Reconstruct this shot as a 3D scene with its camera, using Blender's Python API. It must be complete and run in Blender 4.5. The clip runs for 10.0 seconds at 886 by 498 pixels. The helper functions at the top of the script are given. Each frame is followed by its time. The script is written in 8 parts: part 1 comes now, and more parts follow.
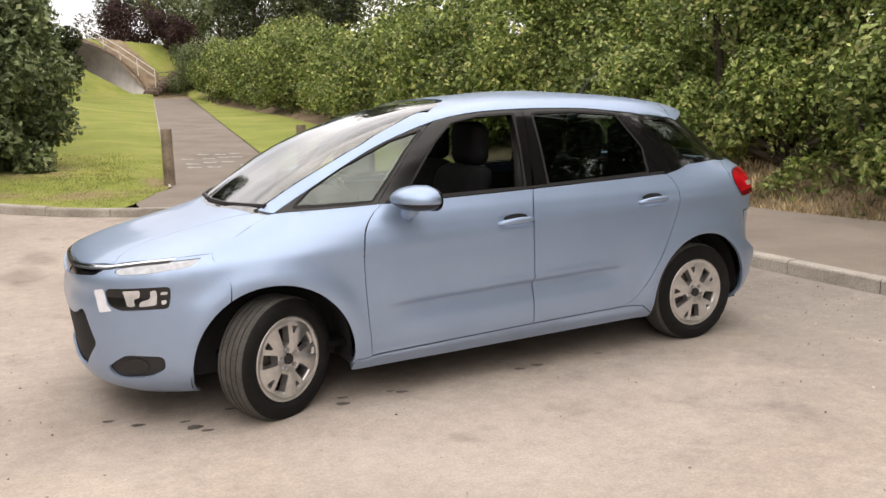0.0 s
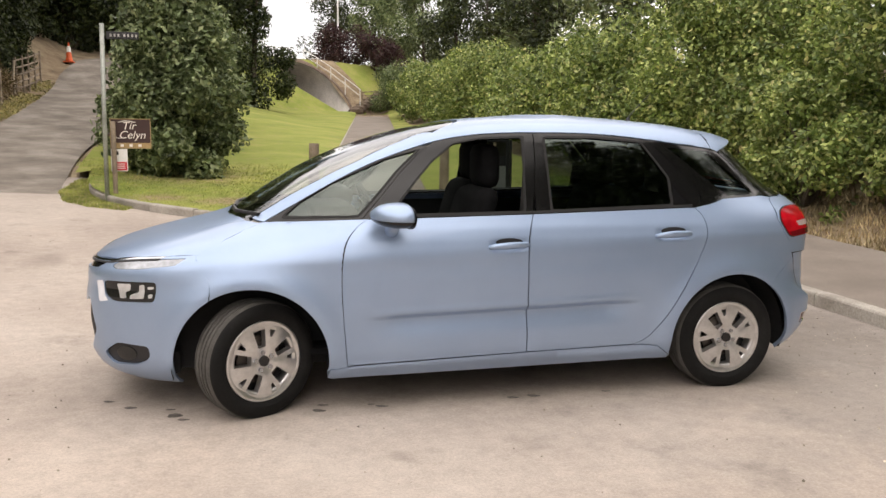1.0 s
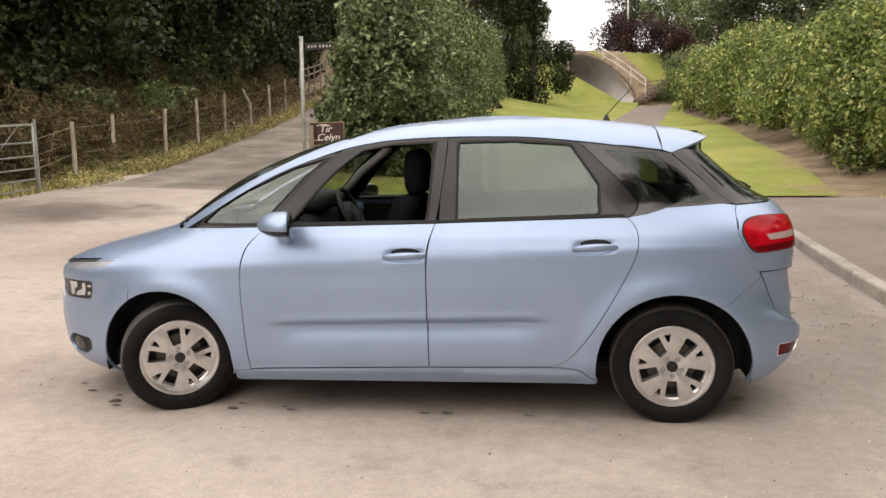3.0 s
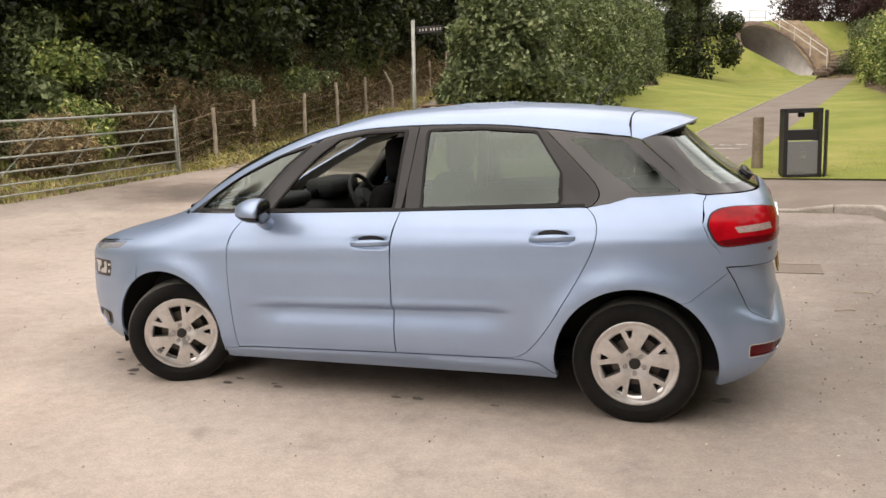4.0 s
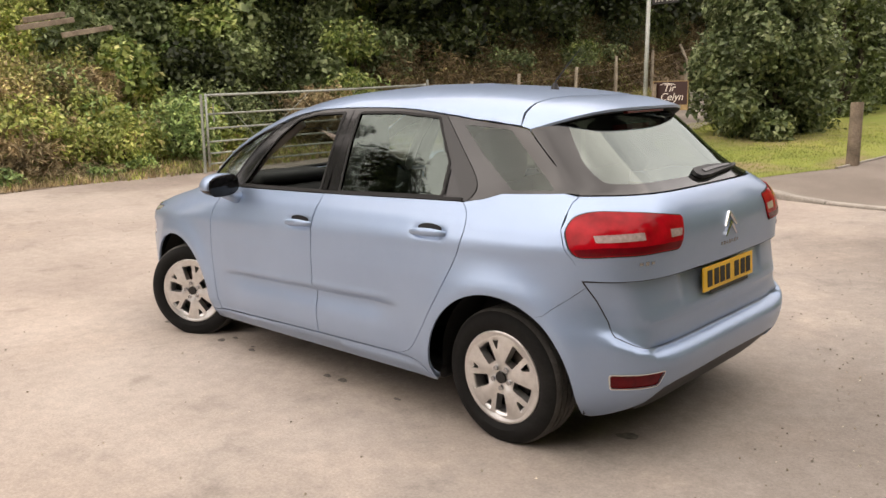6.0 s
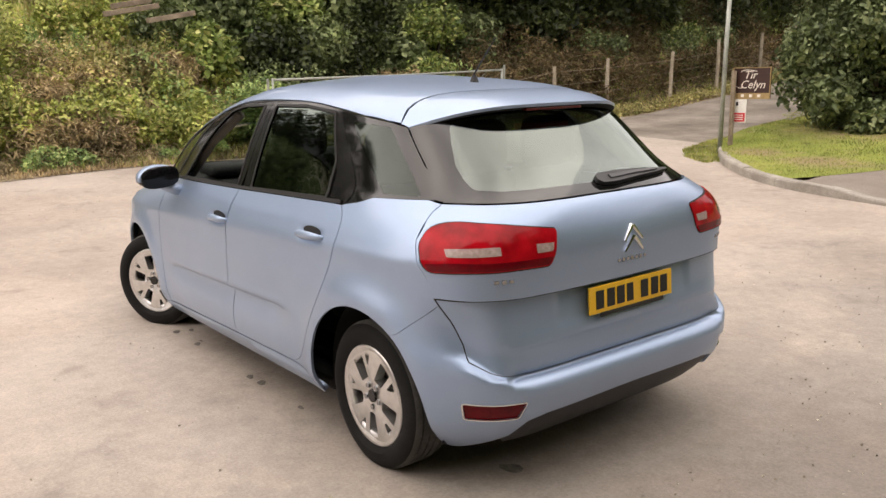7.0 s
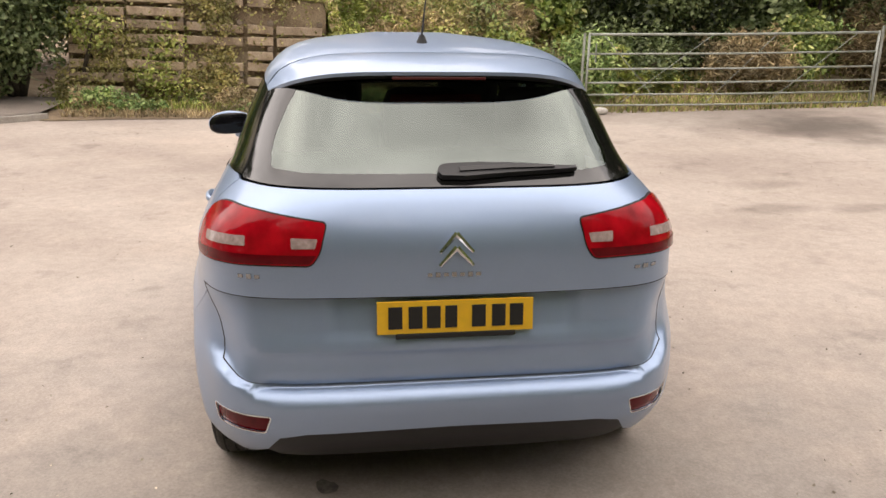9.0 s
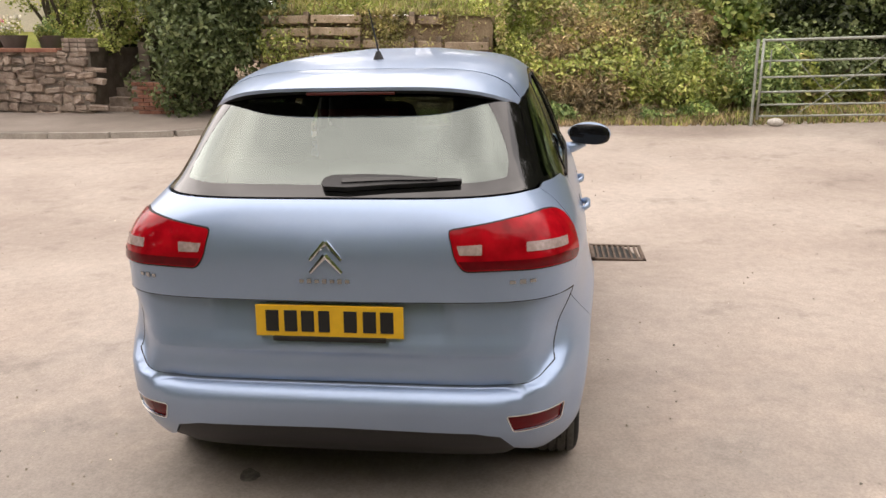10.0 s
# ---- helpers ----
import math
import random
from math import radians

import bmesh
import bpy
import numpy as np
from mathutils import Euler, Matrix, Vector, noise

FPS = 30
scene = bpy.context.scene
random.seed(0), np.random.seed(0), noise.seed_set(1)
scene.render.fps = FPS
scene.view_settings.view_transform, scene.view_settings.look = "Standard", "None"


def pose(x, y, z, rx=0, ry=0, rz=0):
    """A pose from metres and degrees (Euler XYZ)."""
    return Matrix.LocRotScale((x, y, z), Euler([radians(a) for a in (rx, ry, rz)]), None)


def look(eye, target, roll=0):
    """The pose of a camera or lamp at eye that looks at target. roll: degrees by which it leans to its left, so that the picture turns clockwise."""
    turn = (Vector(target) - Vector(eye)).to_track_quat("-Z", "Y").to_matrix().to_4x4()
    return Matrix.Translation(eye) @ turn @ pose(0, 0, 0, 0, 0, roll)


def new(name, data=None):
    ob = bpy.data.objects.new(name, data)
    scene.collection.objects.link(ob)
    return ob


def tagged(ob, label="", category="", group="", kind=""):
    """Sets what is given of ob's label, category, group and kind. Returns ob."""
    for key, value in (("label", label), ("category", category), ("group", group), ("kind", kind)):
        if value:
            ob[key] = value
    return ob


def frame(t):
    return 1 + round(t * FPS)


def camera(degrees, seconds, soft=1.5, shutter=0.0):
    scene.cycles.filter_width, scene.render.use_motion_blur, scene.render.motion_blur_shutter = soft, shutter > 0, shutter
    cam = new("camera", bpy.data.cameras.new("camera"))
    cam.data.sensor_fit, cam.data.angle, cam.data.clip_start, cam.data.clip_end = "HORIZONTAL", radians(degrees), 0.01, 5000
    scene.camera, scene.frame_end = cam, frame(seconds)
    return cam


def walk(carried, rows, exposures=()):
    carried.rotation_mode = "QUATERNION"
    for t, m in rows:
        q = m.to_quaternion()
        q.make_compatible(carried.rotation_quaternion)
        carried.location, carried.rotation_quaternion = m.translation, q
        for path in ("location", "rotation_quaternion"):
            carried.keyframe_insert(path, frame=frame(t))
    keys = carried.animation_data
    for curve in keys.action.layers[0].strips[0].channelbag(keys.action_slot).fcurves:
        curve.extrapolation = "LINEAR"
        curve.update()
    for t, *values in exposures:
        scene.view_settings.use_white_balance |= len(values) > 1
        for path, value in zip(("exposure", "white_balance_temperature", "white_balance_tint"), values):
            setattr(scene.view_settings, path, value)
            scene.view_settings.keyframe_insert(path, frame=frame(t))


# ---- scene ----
cam = camera(56.5, 10.0, soft=1.5)
PATH = [
    (0, (-1.123, -4.86, 1.511), (-0.23, -3.097, 1.199), -2.0),
    (0.5, (-0.618, -5.099, 1.494), (0.058, -3.236, 1.223), 0.5),
    (1, (-0.05, -5.262, 1.475), (0.405, -3.331, 1.226), 0.3),
    (1.5, (0.526, -5.322, 1.47), (0.786, -3.354, 1.228), -0.2),
    (2, (1.094, -5.349, 1.476), (1.171, -3.364, 1.244), -0.4),
    (3.5, (2.713, -5.123, 1.563), (2.252, -3.198, 1.275), -1.6),
    (4, (3.255, -4.989, 1.565), (2.588, -3.128, 1.262), -1.8),
    (4.5, (3.746, -4.75, 1.552), (2.885, -2.97, 1.25), -1.3),
    (5, (4.253, -4.459, 1.554), (3.223, -2.774, 1.24), -1.1),
    (6.5, (5.416, -3.17, 1.59), (3.945, -1.867, 1.224), -0.6),
    (7, (5.623, -2.642, 1.611), (4.073, -1.441, 1.227), -0.4),
    (7.5, (5.825, -2.11, 1.620), (4.164, -1.082, 1.207), -0.3),
    (8, (5.903, -1.567, 1.651), (4.133, -0.769, 1.184), 0.2),
    (8.5, (6.035, -1.005, 1.671), (4.16, -0.476, 1.193), 1.6),
    (9, (6.012, -0.418, 1.671), (4.098, -0.131, 1.169), 1.9),
    (9.5, (6.081, 0.176, 1.697), (4.144, 0.18, 1.202), 0.5),
    (10, (6.086, 0.743, 1.706), (4.162, 0.495, 1.221), 0.2),
]
walk(cam, [(t, look(eye, target, roll)) for t, eye, target, roll in PATH], [(0.0, 0.46, 6600, 14), (3.5, 0.44, 6750, 15), (6.5, 0.55, 6850, 16), (10.0, 0.57, 6700, 16)])


# ---- sky and sun: bright overcast with thin cloud ----
world = bpy.data.worlds.new("sky")
scene.world = world
world.use_nodes = True
wn, wl = world.node_tree.nodes, world.node_tree.links
wn.clear()
sky = wn.new("ShaderNodeTexSky")
sky.sky_type, sky.sun_disc = "NISHITA", False
sky.sun_elevation, sky.sun_rotation = radians(52), radians(200)
sky.air_density, sky.dust_density = 1.0, 2.0
cloud_co = wn.new("ShaderNodeTexCoord")
cloud_noise = wn.new("ShaderNodeTexNoise")
cloud_noise.inputs["Scale"].default_value = 2.3
cloud_noise.inputs["Detail"].default_value = 4
cloud_ramp = wn.new("ShaderNodeValToRGB")
cloud_ramp.color_ramp.elements[0].position, cloud_ramp.color_ramp.elements[0].color = 0.33, (5.2, 5.1, 5.1, 1)
cloud_ramp.color_ramp.elements[1].position, cloud_ramp.color_ramp.elements[1].color = 0.68, (15.5, 15.0, 14.3, 1)
cover = wn.new("ShaderNodeMix")
cover.data_type = "RGBA"
cover.inputs[0].default_value = 0.85
back = wn.new("ShaderNodeBackground")
back.inputs["Strength"].default_value = 0.12
wout = wn.new("ShaderNodeOutputWorld")
wl.new(cloud_co.outputs["Generated"], cloud_noise.inputs["Vector"])
wl.new(cloud_noise.outputs["Fac"], cloud_ramp.inputs["Fac"])
wl.new(sky.outputs["Color"], cover.inputs[6])
wl.new(cloud_ramp.outputs["Color"], cover.inputs[7])
wl.new(cover.outputs[2], back.inputs["Color"])
wl.new(back.outputs["Background"], wout.inputs["Surface"])

sun_data = bpy.data.lights.new("sun", "SUN")
sun_data.energy, sun_data.angle, sun_data.color = 1.5, radians(125), (1.0, 0.91, 0.79)
sun = new("sun", sun_data)
sun.matrix_basis = look((0, -8, 20), (1.0, -2.0, 0))


# ---- materials ----
def tree_of(name):
    m = bpy.data.materials.new(name)
    m.use_nodes = True
    nt = m.node_tree
    nt.nodes.clear()
    out = nt.nodes.new("ShaderNodeOutputMaterial")
    bsdf = nt.nodes.new("ShaderNodeBsdfPrincipled")
    nt.links.new(bsdf.outputs["BSDF"], out.inputs["Surface"])
    return m, nt, bsdf


def noise_node(nt, co, scale, detail=4, rough=0.55):
    n = nt.nodes.new("ShaderNodeTexNoise")
    n.inputs["Scale"].default_value, n.inputs["Detail"].default_value = scale, detail
    n.inputs["Roughness"].default_value = rough
    nt.links.new(co, n.inputs["Vector"])
    return n.outputs["Fac"]


def ramp_node(nt, fac, stops):
    r = nt.nodes.new("ShaderNodeValToRGB")
    e = r.color_ramp.elements
    while len(e) < len(stops):
        e.new(0.5)
    for el, (p, c) in zip(e, stops):
        el.position, el.color = p, (*c, 1) if len(c) == 3 else c
    nt.links.new(fac, r.inputs["Fac"])
    return r.outputs["Color"]


def mix_node(nt, fac, a, b, mode="MIX"):
    m = nt.nodes.new("ShaderNodeMix")
    m.data_type, m.blend_type = "RGBA", mode
    if isinstance(fac, (int, float)):
        m.inputs[0].default_value = fac
    else:
        nt.links.new(fac, m.inputs[0])
    for k, v in ((6, a), (7, b)):
        if isinstance(v, tuple):
            m.inputs[k].default_value = (*v, 1)
        else:
            nt.links.new(v, m.inputs[k])
    return m.outputs[2]


def coords(nt, world_space=False):
    if world_space:
        return nt.nodes.new("ShaderNodeNewGeometry").outputs["Position"]
    return nt.nodes.new("ShaderNodeTexCoord").outputs["Object"]


def bump_node(nt, bsdf, height, strength, distance):
    b = nt.nodes.new("ShaderNodeBump")
    b.inputs["Strength"].default_value, b.inputs["Distance"].default_value = strength, distance
    nt.links.new(height, b.inputs["Height"])
    nt.links.new(b.outputs["Normal"], bsdf.inputs["Normal"])


def rough_mat(name, dark, mid, light, big, small, rough=0.85, bump=0.4, depth=0.01, metal=0.0, speck=None, per_object=0.0, world_space=True):
    """A surface with broad stains, fine grain, relief and, if asked, a change from piece to piece."""
    m, nt, bsdf = tree_of(name)
    co = coords(nt, world_space)
    a = noise_node(nt, co, big, 5, 0.6)
    b = noise_node(nt, co, small, 6, 0.7)
    col = ramp_node(nt, a, [(0.3, dark), (0.5, mid), (0.72, light)])
    fine = ramp_node(nt, b, [(0.3, (0.62, 0.62, 0.62)), (0.7, (1.3, 1.3, 1.3))])
    col = mix_node(nt, 0.8, col, fine, "MULTIPLY")
    if speck:
        c = noise_node(nt, co, speck[0], 2, 0.5)
        k = ramp_node(nt, c, [(speck[1], (0, 0, 0)), (speck[1] + 0.04, (1, 1, 1))])
        col = mix_node(nt, k, col, speck[2])
    if per_object:
        info = nt.nodes.new("ShaderNodeObjectInfo")
        v = ramp_node(nt, info.outputs["Random"], [(0.0, (1 - per_object,) * 3), (1.0, (1 + per_object,) * 3)])
        col = mix_node(nt, 1.0, col, v, "MULTIPLY")
    nt.links.new(col, bsdf.inputs["Base Color"])
    bsdf.inputs["Roughness"].default_value, bsdf.inputs["Metallic"].default_value = rough, metal
    bump_node(nt, bsdf, b, bump, depth)
    return m


def plain_mat(name, col, rough=0.5, metal=0.0, coat=0.0, grain=0.08, scale=40.0, bump=0.0):
    m, nt, bsdf = tree_of(name)
    co = coords(nt)
    n = noise_node(nt, co, scale, 4)
    lo, hi = tuple(c * (1 - grain) for c in col), tuple(c * (1 + grain) for c in col)
    nt.links.new(ramp_node(nt, n, [(0.3, lo), (0.7, hi)]), bsdf.inputs["Base Color"])
    bsdf.inputs["Roughness"].default_value, bsdf.inputs["Metallic"].default_value = rough, metal
    bsdf.inputs["Coat Weight"].default_value = coat
    if bump:
        bump_node(nt, bsdf, n, bump, 0.003)
    return m


def leaf_mat(name, dark, mid, light, dry=None, rough=0.45):
    """Leaves: the colour goes from leaf to leaf and, more broadly, from branch to branch."""
    m, nt, bsdf = tree_of(name)
    geo = nt.nodes.new("ShaderNodeNewGeometry")
    stops = [(0.0, dark), (0.5, mid), (0.93, light)]
    if dry:
        stops.append((0.97, dry))
    col = ramp_node(nt, geo.outputs["Random Per Island"], stops)
    n = noise_node(nt, geo.outputs["Position"], 0.9, 3)
    col = mix_node(nt, 0.9, col, ramp_node(nt, n, [(0.3, (0.6, 0.62, 0.6)), (0.7, (1.35, 1.3, 1.2))]), "MULTIPLY")
    n2 = noise_node(nt, geo.outputs["Position"], 4.2, 3)
    col = mix_node(nt, 0.85, col, ramp_node(nt, n2, [(0.34, (0.5, 0.52, 0.5)), (0.66, (1.5, 1.47, 1.4))]), "MULTIPLY")
    nt.links.new(col, bsdf.inputs["Base Color"])
    bsdf.inputs["Roughness"].default_value = rough
    bsdf.inputs["Specular IOR Level"].default_value = 0.35
    out = nt.nodes["Material Output"]
    tr = nt.nodes.new("ShaderNodeBsdfTranslucent")
    nt.links.new(col, tr.inputs["Color"])
    mx = nt.nodes.new("ShaderNodeMixShader")
    mx.inputs[0].default_value = 0.2
    nt.links.new(bsdf.outputs["BSDF"], mx.inputs[1])
    nt.links.new(tr.outputs["BSDF"], mx.inputs[2])
    nt.links.new(mx.outputs[0], out.inputs["Surface"])
    return m


def glass_mat(name, tint, ior=1.5, dirt=0.03, sheen=(0.90, 1.0, 0.94)):
    """A pane: clear or tinted, with Fresnel gloss."""
    m = bpy.data.materials.new(name)
    m.use_nodes = True
    nt = m.node_tree
    nt.nodes.clear()
    out = nt.nodes.new("ShaderNodeOutputMaterial")
    tr = nt.nodes.new("ShaderNodeBsdfTransparent")
    tr.inputs["Color"].default_value = (*tint, 1)
    gl = nt.nodes.new("ShaderNodeBsdfGlossy")
    gl.inputs["Roughness"].default_value = dirt
    gl.inputs["Color"].default_value = (*sheen, 1)
    lw = nt.nodes.new("ShaderNodeLayerWeight")
    lw.inputs["Blend"].default_value = 0.5
    pw = nt.nodes.new("ShaderNodeMath")
    pw.operation, pw.inputs[1].default_value = "POWER", 4.0
    nt.links.new(lw.outputs["Facing"], pw.inputs[0])
    rng_node = nt.nodes.new("ShaderNodeMapRange")
    rng_node.inputs["To Min"].default_value = ((ior - 1) / (ior + 1)) ** 2
    rng_node.inputs["To Max"].default_value = 1.0
    nt.links.new(pw.outputs[0], rng_node.inputs["Value"])
    mx = nt.nodes.new("ShaderNodeMixShader")
    nt.links.new(rng_node.outputs[0], mx.inputs[0])
    nt.links.new(tr.outputs[0], mx.inputs[1])
    nt.links.new(gl.outputs[0], mx.inputs[2])
    nt.links.new(mx.outputs[0], out.inputs["Surface"])
    return m


def patch_away(nt, co, warp, cx, cy, hx, hy):
    """Ragged distance from the middle of a worn or shaded patch, 1 at its rim."""
    place = nt.nodes.new("ShaderNodeVectorMath")
    place.operation = "MULTIPLY_ADD"
    place.inputs[1].default_value, place.inputs[2].default_value = (1 / hx, 1 / hy, 0), (-cx / hx - 0.6, -cy / hy - 0.6, 0)
    nt.links.new(co, place.inputs[0])
    shift = nt.nodes.new("ShaderNodeVectorMath")
    shift.operation = "MULTIPLY_ADD"
    shift.inputs[1].default_value = (1.2, 1.2, 0)
    nt.links.new(warp.outputs["Color"], shift.inputs[0])
    nt.links.new(place.outputs[0], shift.inputs[2])
    length = nt.nodes.new("ShaderNodeVectorMath")
    length.operation = "LENGTH"
    nt.links.new(shift.outputs[0], length.inputs[0])
    return length.outputs["Value"]


def tarmac_mat():
    """Sandy worn tarmac that turns to bare grey gravelly tarmac towards the kerb, with old damp stains."""
    m, nt, bsdf = tree_of("worn_tarmac")
    co = coords(nt, True)
    a = noise_node(nt, co, 0.33, 6, 0.62)
    b = noise_node(nt, co, 70, 6, 0.75)
    c = noise_node(nt, co, 1.7, 6, 0.65)
    d = noise_node(nt, co, 11, 5, 0.7)
    sand = ramp_node(nt, a, [(0.32, (0.33, 0.275, 0.235)), (0.5, (0.42, 0.36, 0.31)), (0.68, (0.50, 0.44, 0.385))])
    grey = ramp_node(nt, c, [(0.3, (0.20, 0.175, 0.155)), (0.5, (0.29, 0.255, 0.225)), (0.7, (0.36, 0.32, 0.285))])
    sep = nt.nodes.new("ShaderNodeSeparateXYZ")
    nt.links.new(co, sep.inputs[0])
    add = nt.nodes.new("ShaderNodeMath")
    add.operation, add.inputs[1].default_value = "MULTIPLY_ADD", 7.0
    nt.links.new(c, add.inputs[0])
    nt.links.new(sep.outputs["X"], add.inputs[2])
    mr = nt.nodes.new("ShaderNodeMapRange")
    mr.interpolation_type = "SMOOTHSTEP"
    for key, val in (("From Min", 4.6), ("From Max", 8.2)):
        mr.inputs[key].default_value = val
    nt.links.new(add.outputs[0], mr.inputs["Value"])
    col = mix_node(nt, mr.outputs[0], sand, grey)
    stain = ramp_node(nt, c, [(0.30, (1.06, 1.05, 1.04)), (0.45, (1, 1, 1)), (0.58, (1, 1, 1)), (0.70, (0.76, 0.75, 0.74))])
    col = mix_node(nt, 1.0, col, stain, "MULTIPLY")
    col = mix_node(nt, 0.75, col, ramp_node(nt, b, [(0.3, (0.72, 0.72, 0.72)), (0.7, (1.22, 1.22, 1.22))]), "MULTIPLY")
    col = mix_node(nt, 0.7, col, ramp_node(nt, d, [(0.3, (0.82, 0.82, 0.82)), (0.68, (1.12, 1.12, 1.12))]), "MULTIPLY")
    # worn dark patches, plus shade painted under the car: centre x, y and half-widths
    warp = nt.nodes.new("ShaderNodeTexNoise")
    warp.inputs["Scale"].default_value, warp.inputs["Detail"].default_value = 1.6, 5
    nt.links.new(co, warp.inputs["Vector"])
    # the row at (1.4, 0.0) is the car's contact shade, put into the colour
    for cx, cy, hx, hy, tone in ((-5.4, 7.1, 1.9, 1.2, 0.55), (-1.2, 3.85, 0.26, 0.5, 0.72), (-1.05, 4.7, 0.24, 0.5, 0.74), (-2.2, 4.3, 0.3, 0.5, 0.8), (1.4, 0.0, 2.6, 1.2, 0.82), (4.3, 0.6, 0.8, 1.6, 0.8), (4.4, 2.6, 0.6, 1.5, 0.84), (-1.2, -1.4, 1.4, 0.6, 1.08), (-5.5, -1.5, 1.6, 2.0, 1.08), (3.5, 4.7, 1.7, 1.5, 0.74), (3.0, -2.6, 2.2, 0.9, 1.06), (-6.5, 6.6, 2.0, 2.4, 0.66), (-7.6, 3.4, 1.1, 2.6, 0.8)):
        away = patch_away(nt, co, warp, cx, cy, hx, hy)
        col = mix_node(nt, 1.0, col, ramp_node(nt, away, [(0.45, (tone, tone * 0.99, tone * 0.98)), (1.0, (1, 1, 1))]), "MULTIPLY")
    nt.links.new(col, bsdf.inputs["Base Color"])
    bsdf.inputs["Roughness"].default_value = 0.88
    bump_node(nt, bsdf, b, 0.3, 0.006)
    return m


def lawn_mat():
    m, nt, bsdf = tree_of("mown_grass")
    co = coords(nt, True)
    a = noise_node(nt, co, 0.45, 5, 0.6)
    b = noise_node(nt, co, 38, 6, 0.8)
    c = noise_node(nt, co, 3.0, 5, 0.6)
    col = ramp_node(nt, a, [(0.30, (0.19, 0.238, 0.055)), (0.5, (0.265, 0.295, 0.075)), (0.7, (0.355, 0.34, 0.115))])
    bare = ramp_node(nt, c, [(0.55, (0, 0, 0)), (0.72, (0.8, 0.8, 0.8))])
    col = mix_node(nt, bare, col, (0.33, 0.27, 0.15))
    warp = nt.nodes.new("ShaderNodeTexNoise")
    warp.inputs["Scale"].default_value, warp.inputs["Detail"].default_value = 1.8, 6
    nt.links.new(co, warp.inputs["Vector"])
    for cx, cy, hx, hy in ((-1.2, 11.6, 1.6, 1.5), (-0.2, 8.6, 0.8, 0.5), (0.9, 9.6, 0.35, 0.9), (-1.5, 9.0, 0.7, 0.4), (6.8, 9.4, 1.0, 0.9), (7.6, 13, 0.8, 3.0)):
        away = patch_away(nt, co, warp, cx, cy, hx, hy)
        col = mix_node(nt, ramp_node(nt, away, [(0.35, (0.9, 0.9, 0.9)), (1.0, (0, 0, 0))]), col, (0.31, 0.235, 0.15))
    col = mix_node(nt, 0.9, col, ramp_node(nt, b, [(0.25, (0.68, 0.7, 0.64)), (0.75, (1.28, 1.27, 1.22))]), "MULTIPLY")
    nt.links.new(col, bsdf.inputs["Base Color"])
    bsdf.inputs["Roughness"].default_value = 0.95
    bsdf.inputs["Specular IOR Level"].default_value = 0.15
    bump_node(nt, bsdf, b, 0.6, 0.02)
    return m


M_TARMAC = tarmac_mat()
M_PAVE = rough_mat("grey_brown_asphalt", (0.18, 0.15, 0.125), (0.225, 0.19, 0.16), (0.28, 0.24, 0.205), 0.8, 90, 0.9, 0.4, 0.006)
def lane_mat():
    """Gravelly lane: sandy where it meets the forecourt, greyer and rutted farther up."""
    m, nt, bsdf = tree_of("gravelly_lane")
    co = coords(nt, True)
    a = noise_node(nt, co, 0.9, 6, 0.65)
    b = noise_node(nt, co, 40, 6, 0.75)
    grey = ramp_node(nt, a, [(0.3, (0.14, 0.12, 0.10)), (0.5, (0.235, 0.205, 0.172)), (0.7, (0.36, 0.32, 0.275))])
    sep = nt.nodes.new("ShaderNodeSeparateXYZ")
    nt.links.new(co, sep.inputs[0])
    add = nt.nodes.new("ShaderNodeMath")
    add.operation, add.inputs[1].default_value = "MULTIPLY_ADD", 6.0
    nt.links.new(a, add.inputs[0])
    nt.links.new(sep.outputs["Y"], add.inputs[2])
    mr = nt.nodes.new("ShaderNodeMapRange")
    mr.interpolation_type = "SMOOTHSTEP"
    mr.inputs["From Min"].default_value, mr.inputs["From Max"].default_value = 9.6, 12.2
    nt.links.new(add.outputs[0], mr.inputs["Value"])
    col = mix_node(nt, mr.outputs[0], (0.385, 0.33, 0.285), grey)
    col = mix_node(nt, 0.8, col, ramp_node(nt, b, [(0.3, (0.66, 0.66, 0.66)), (0.7, (1.28, 1.28, 1.28))]), "MULTIPLY")
    nt.links.new(col, bsdf.inputs["Base Color"])
    bsdf.inputs["Roughness"].default_value = 0.95
    bump_node(nt, bsdf, b, 0.5, 0.015)
    return m


M_LANE = lane_mat()
M_SOIL = rough_mat("leaf_litter", (0.15, 0.105, 0.065), (0.27, 0.20, 0.125), (0.38, 0.31, 0.2), 1.2, 30, 0.95, 0.8, 0.03)
M_GRASS = lawn_mat()
M_KERB = rough_mat("kerb_concrete", (0.26, 0.235, 0.2), (0.36, 0.33, 0.29), (0.45, 0.42, 0.37), 2.5, 50, 0.9, 0.5, 0.006, per_object=0.12)
M_GALV = rough_mat("galvanised_steel", (0.29, 0.31, 0.275), (0.38, 0.40, 0.36), (0.46, 0.48, 0.44), 6, 60, 0.55, 0.1, 0.002, metal=0.5)
M_WOOD = rough_mat("weathered_wood", (0.14, 0.11, 0.08), (0.24, 0.19, 0.14), (0.34, 0.28, 0.21), 3, 40, 0.9, 0.6, 0.01, per_object=0.2)
M_POST = rough_mat("bleached_fence_post", (0.24, 0.20, 0.145), (0.38, 0.325, 0.25), (0.50, 0.44, 0.35), 3, 40, 0.9, 0.6, 0.01, per_object=0.2)
M_BARK = rough_mat("bark", (0.035, 0.028, 0.02), (0.07, 0.055, 0.04), (0.12, 0.1, 0.075), 4, 30, 0.95, 0.9, 0.02)
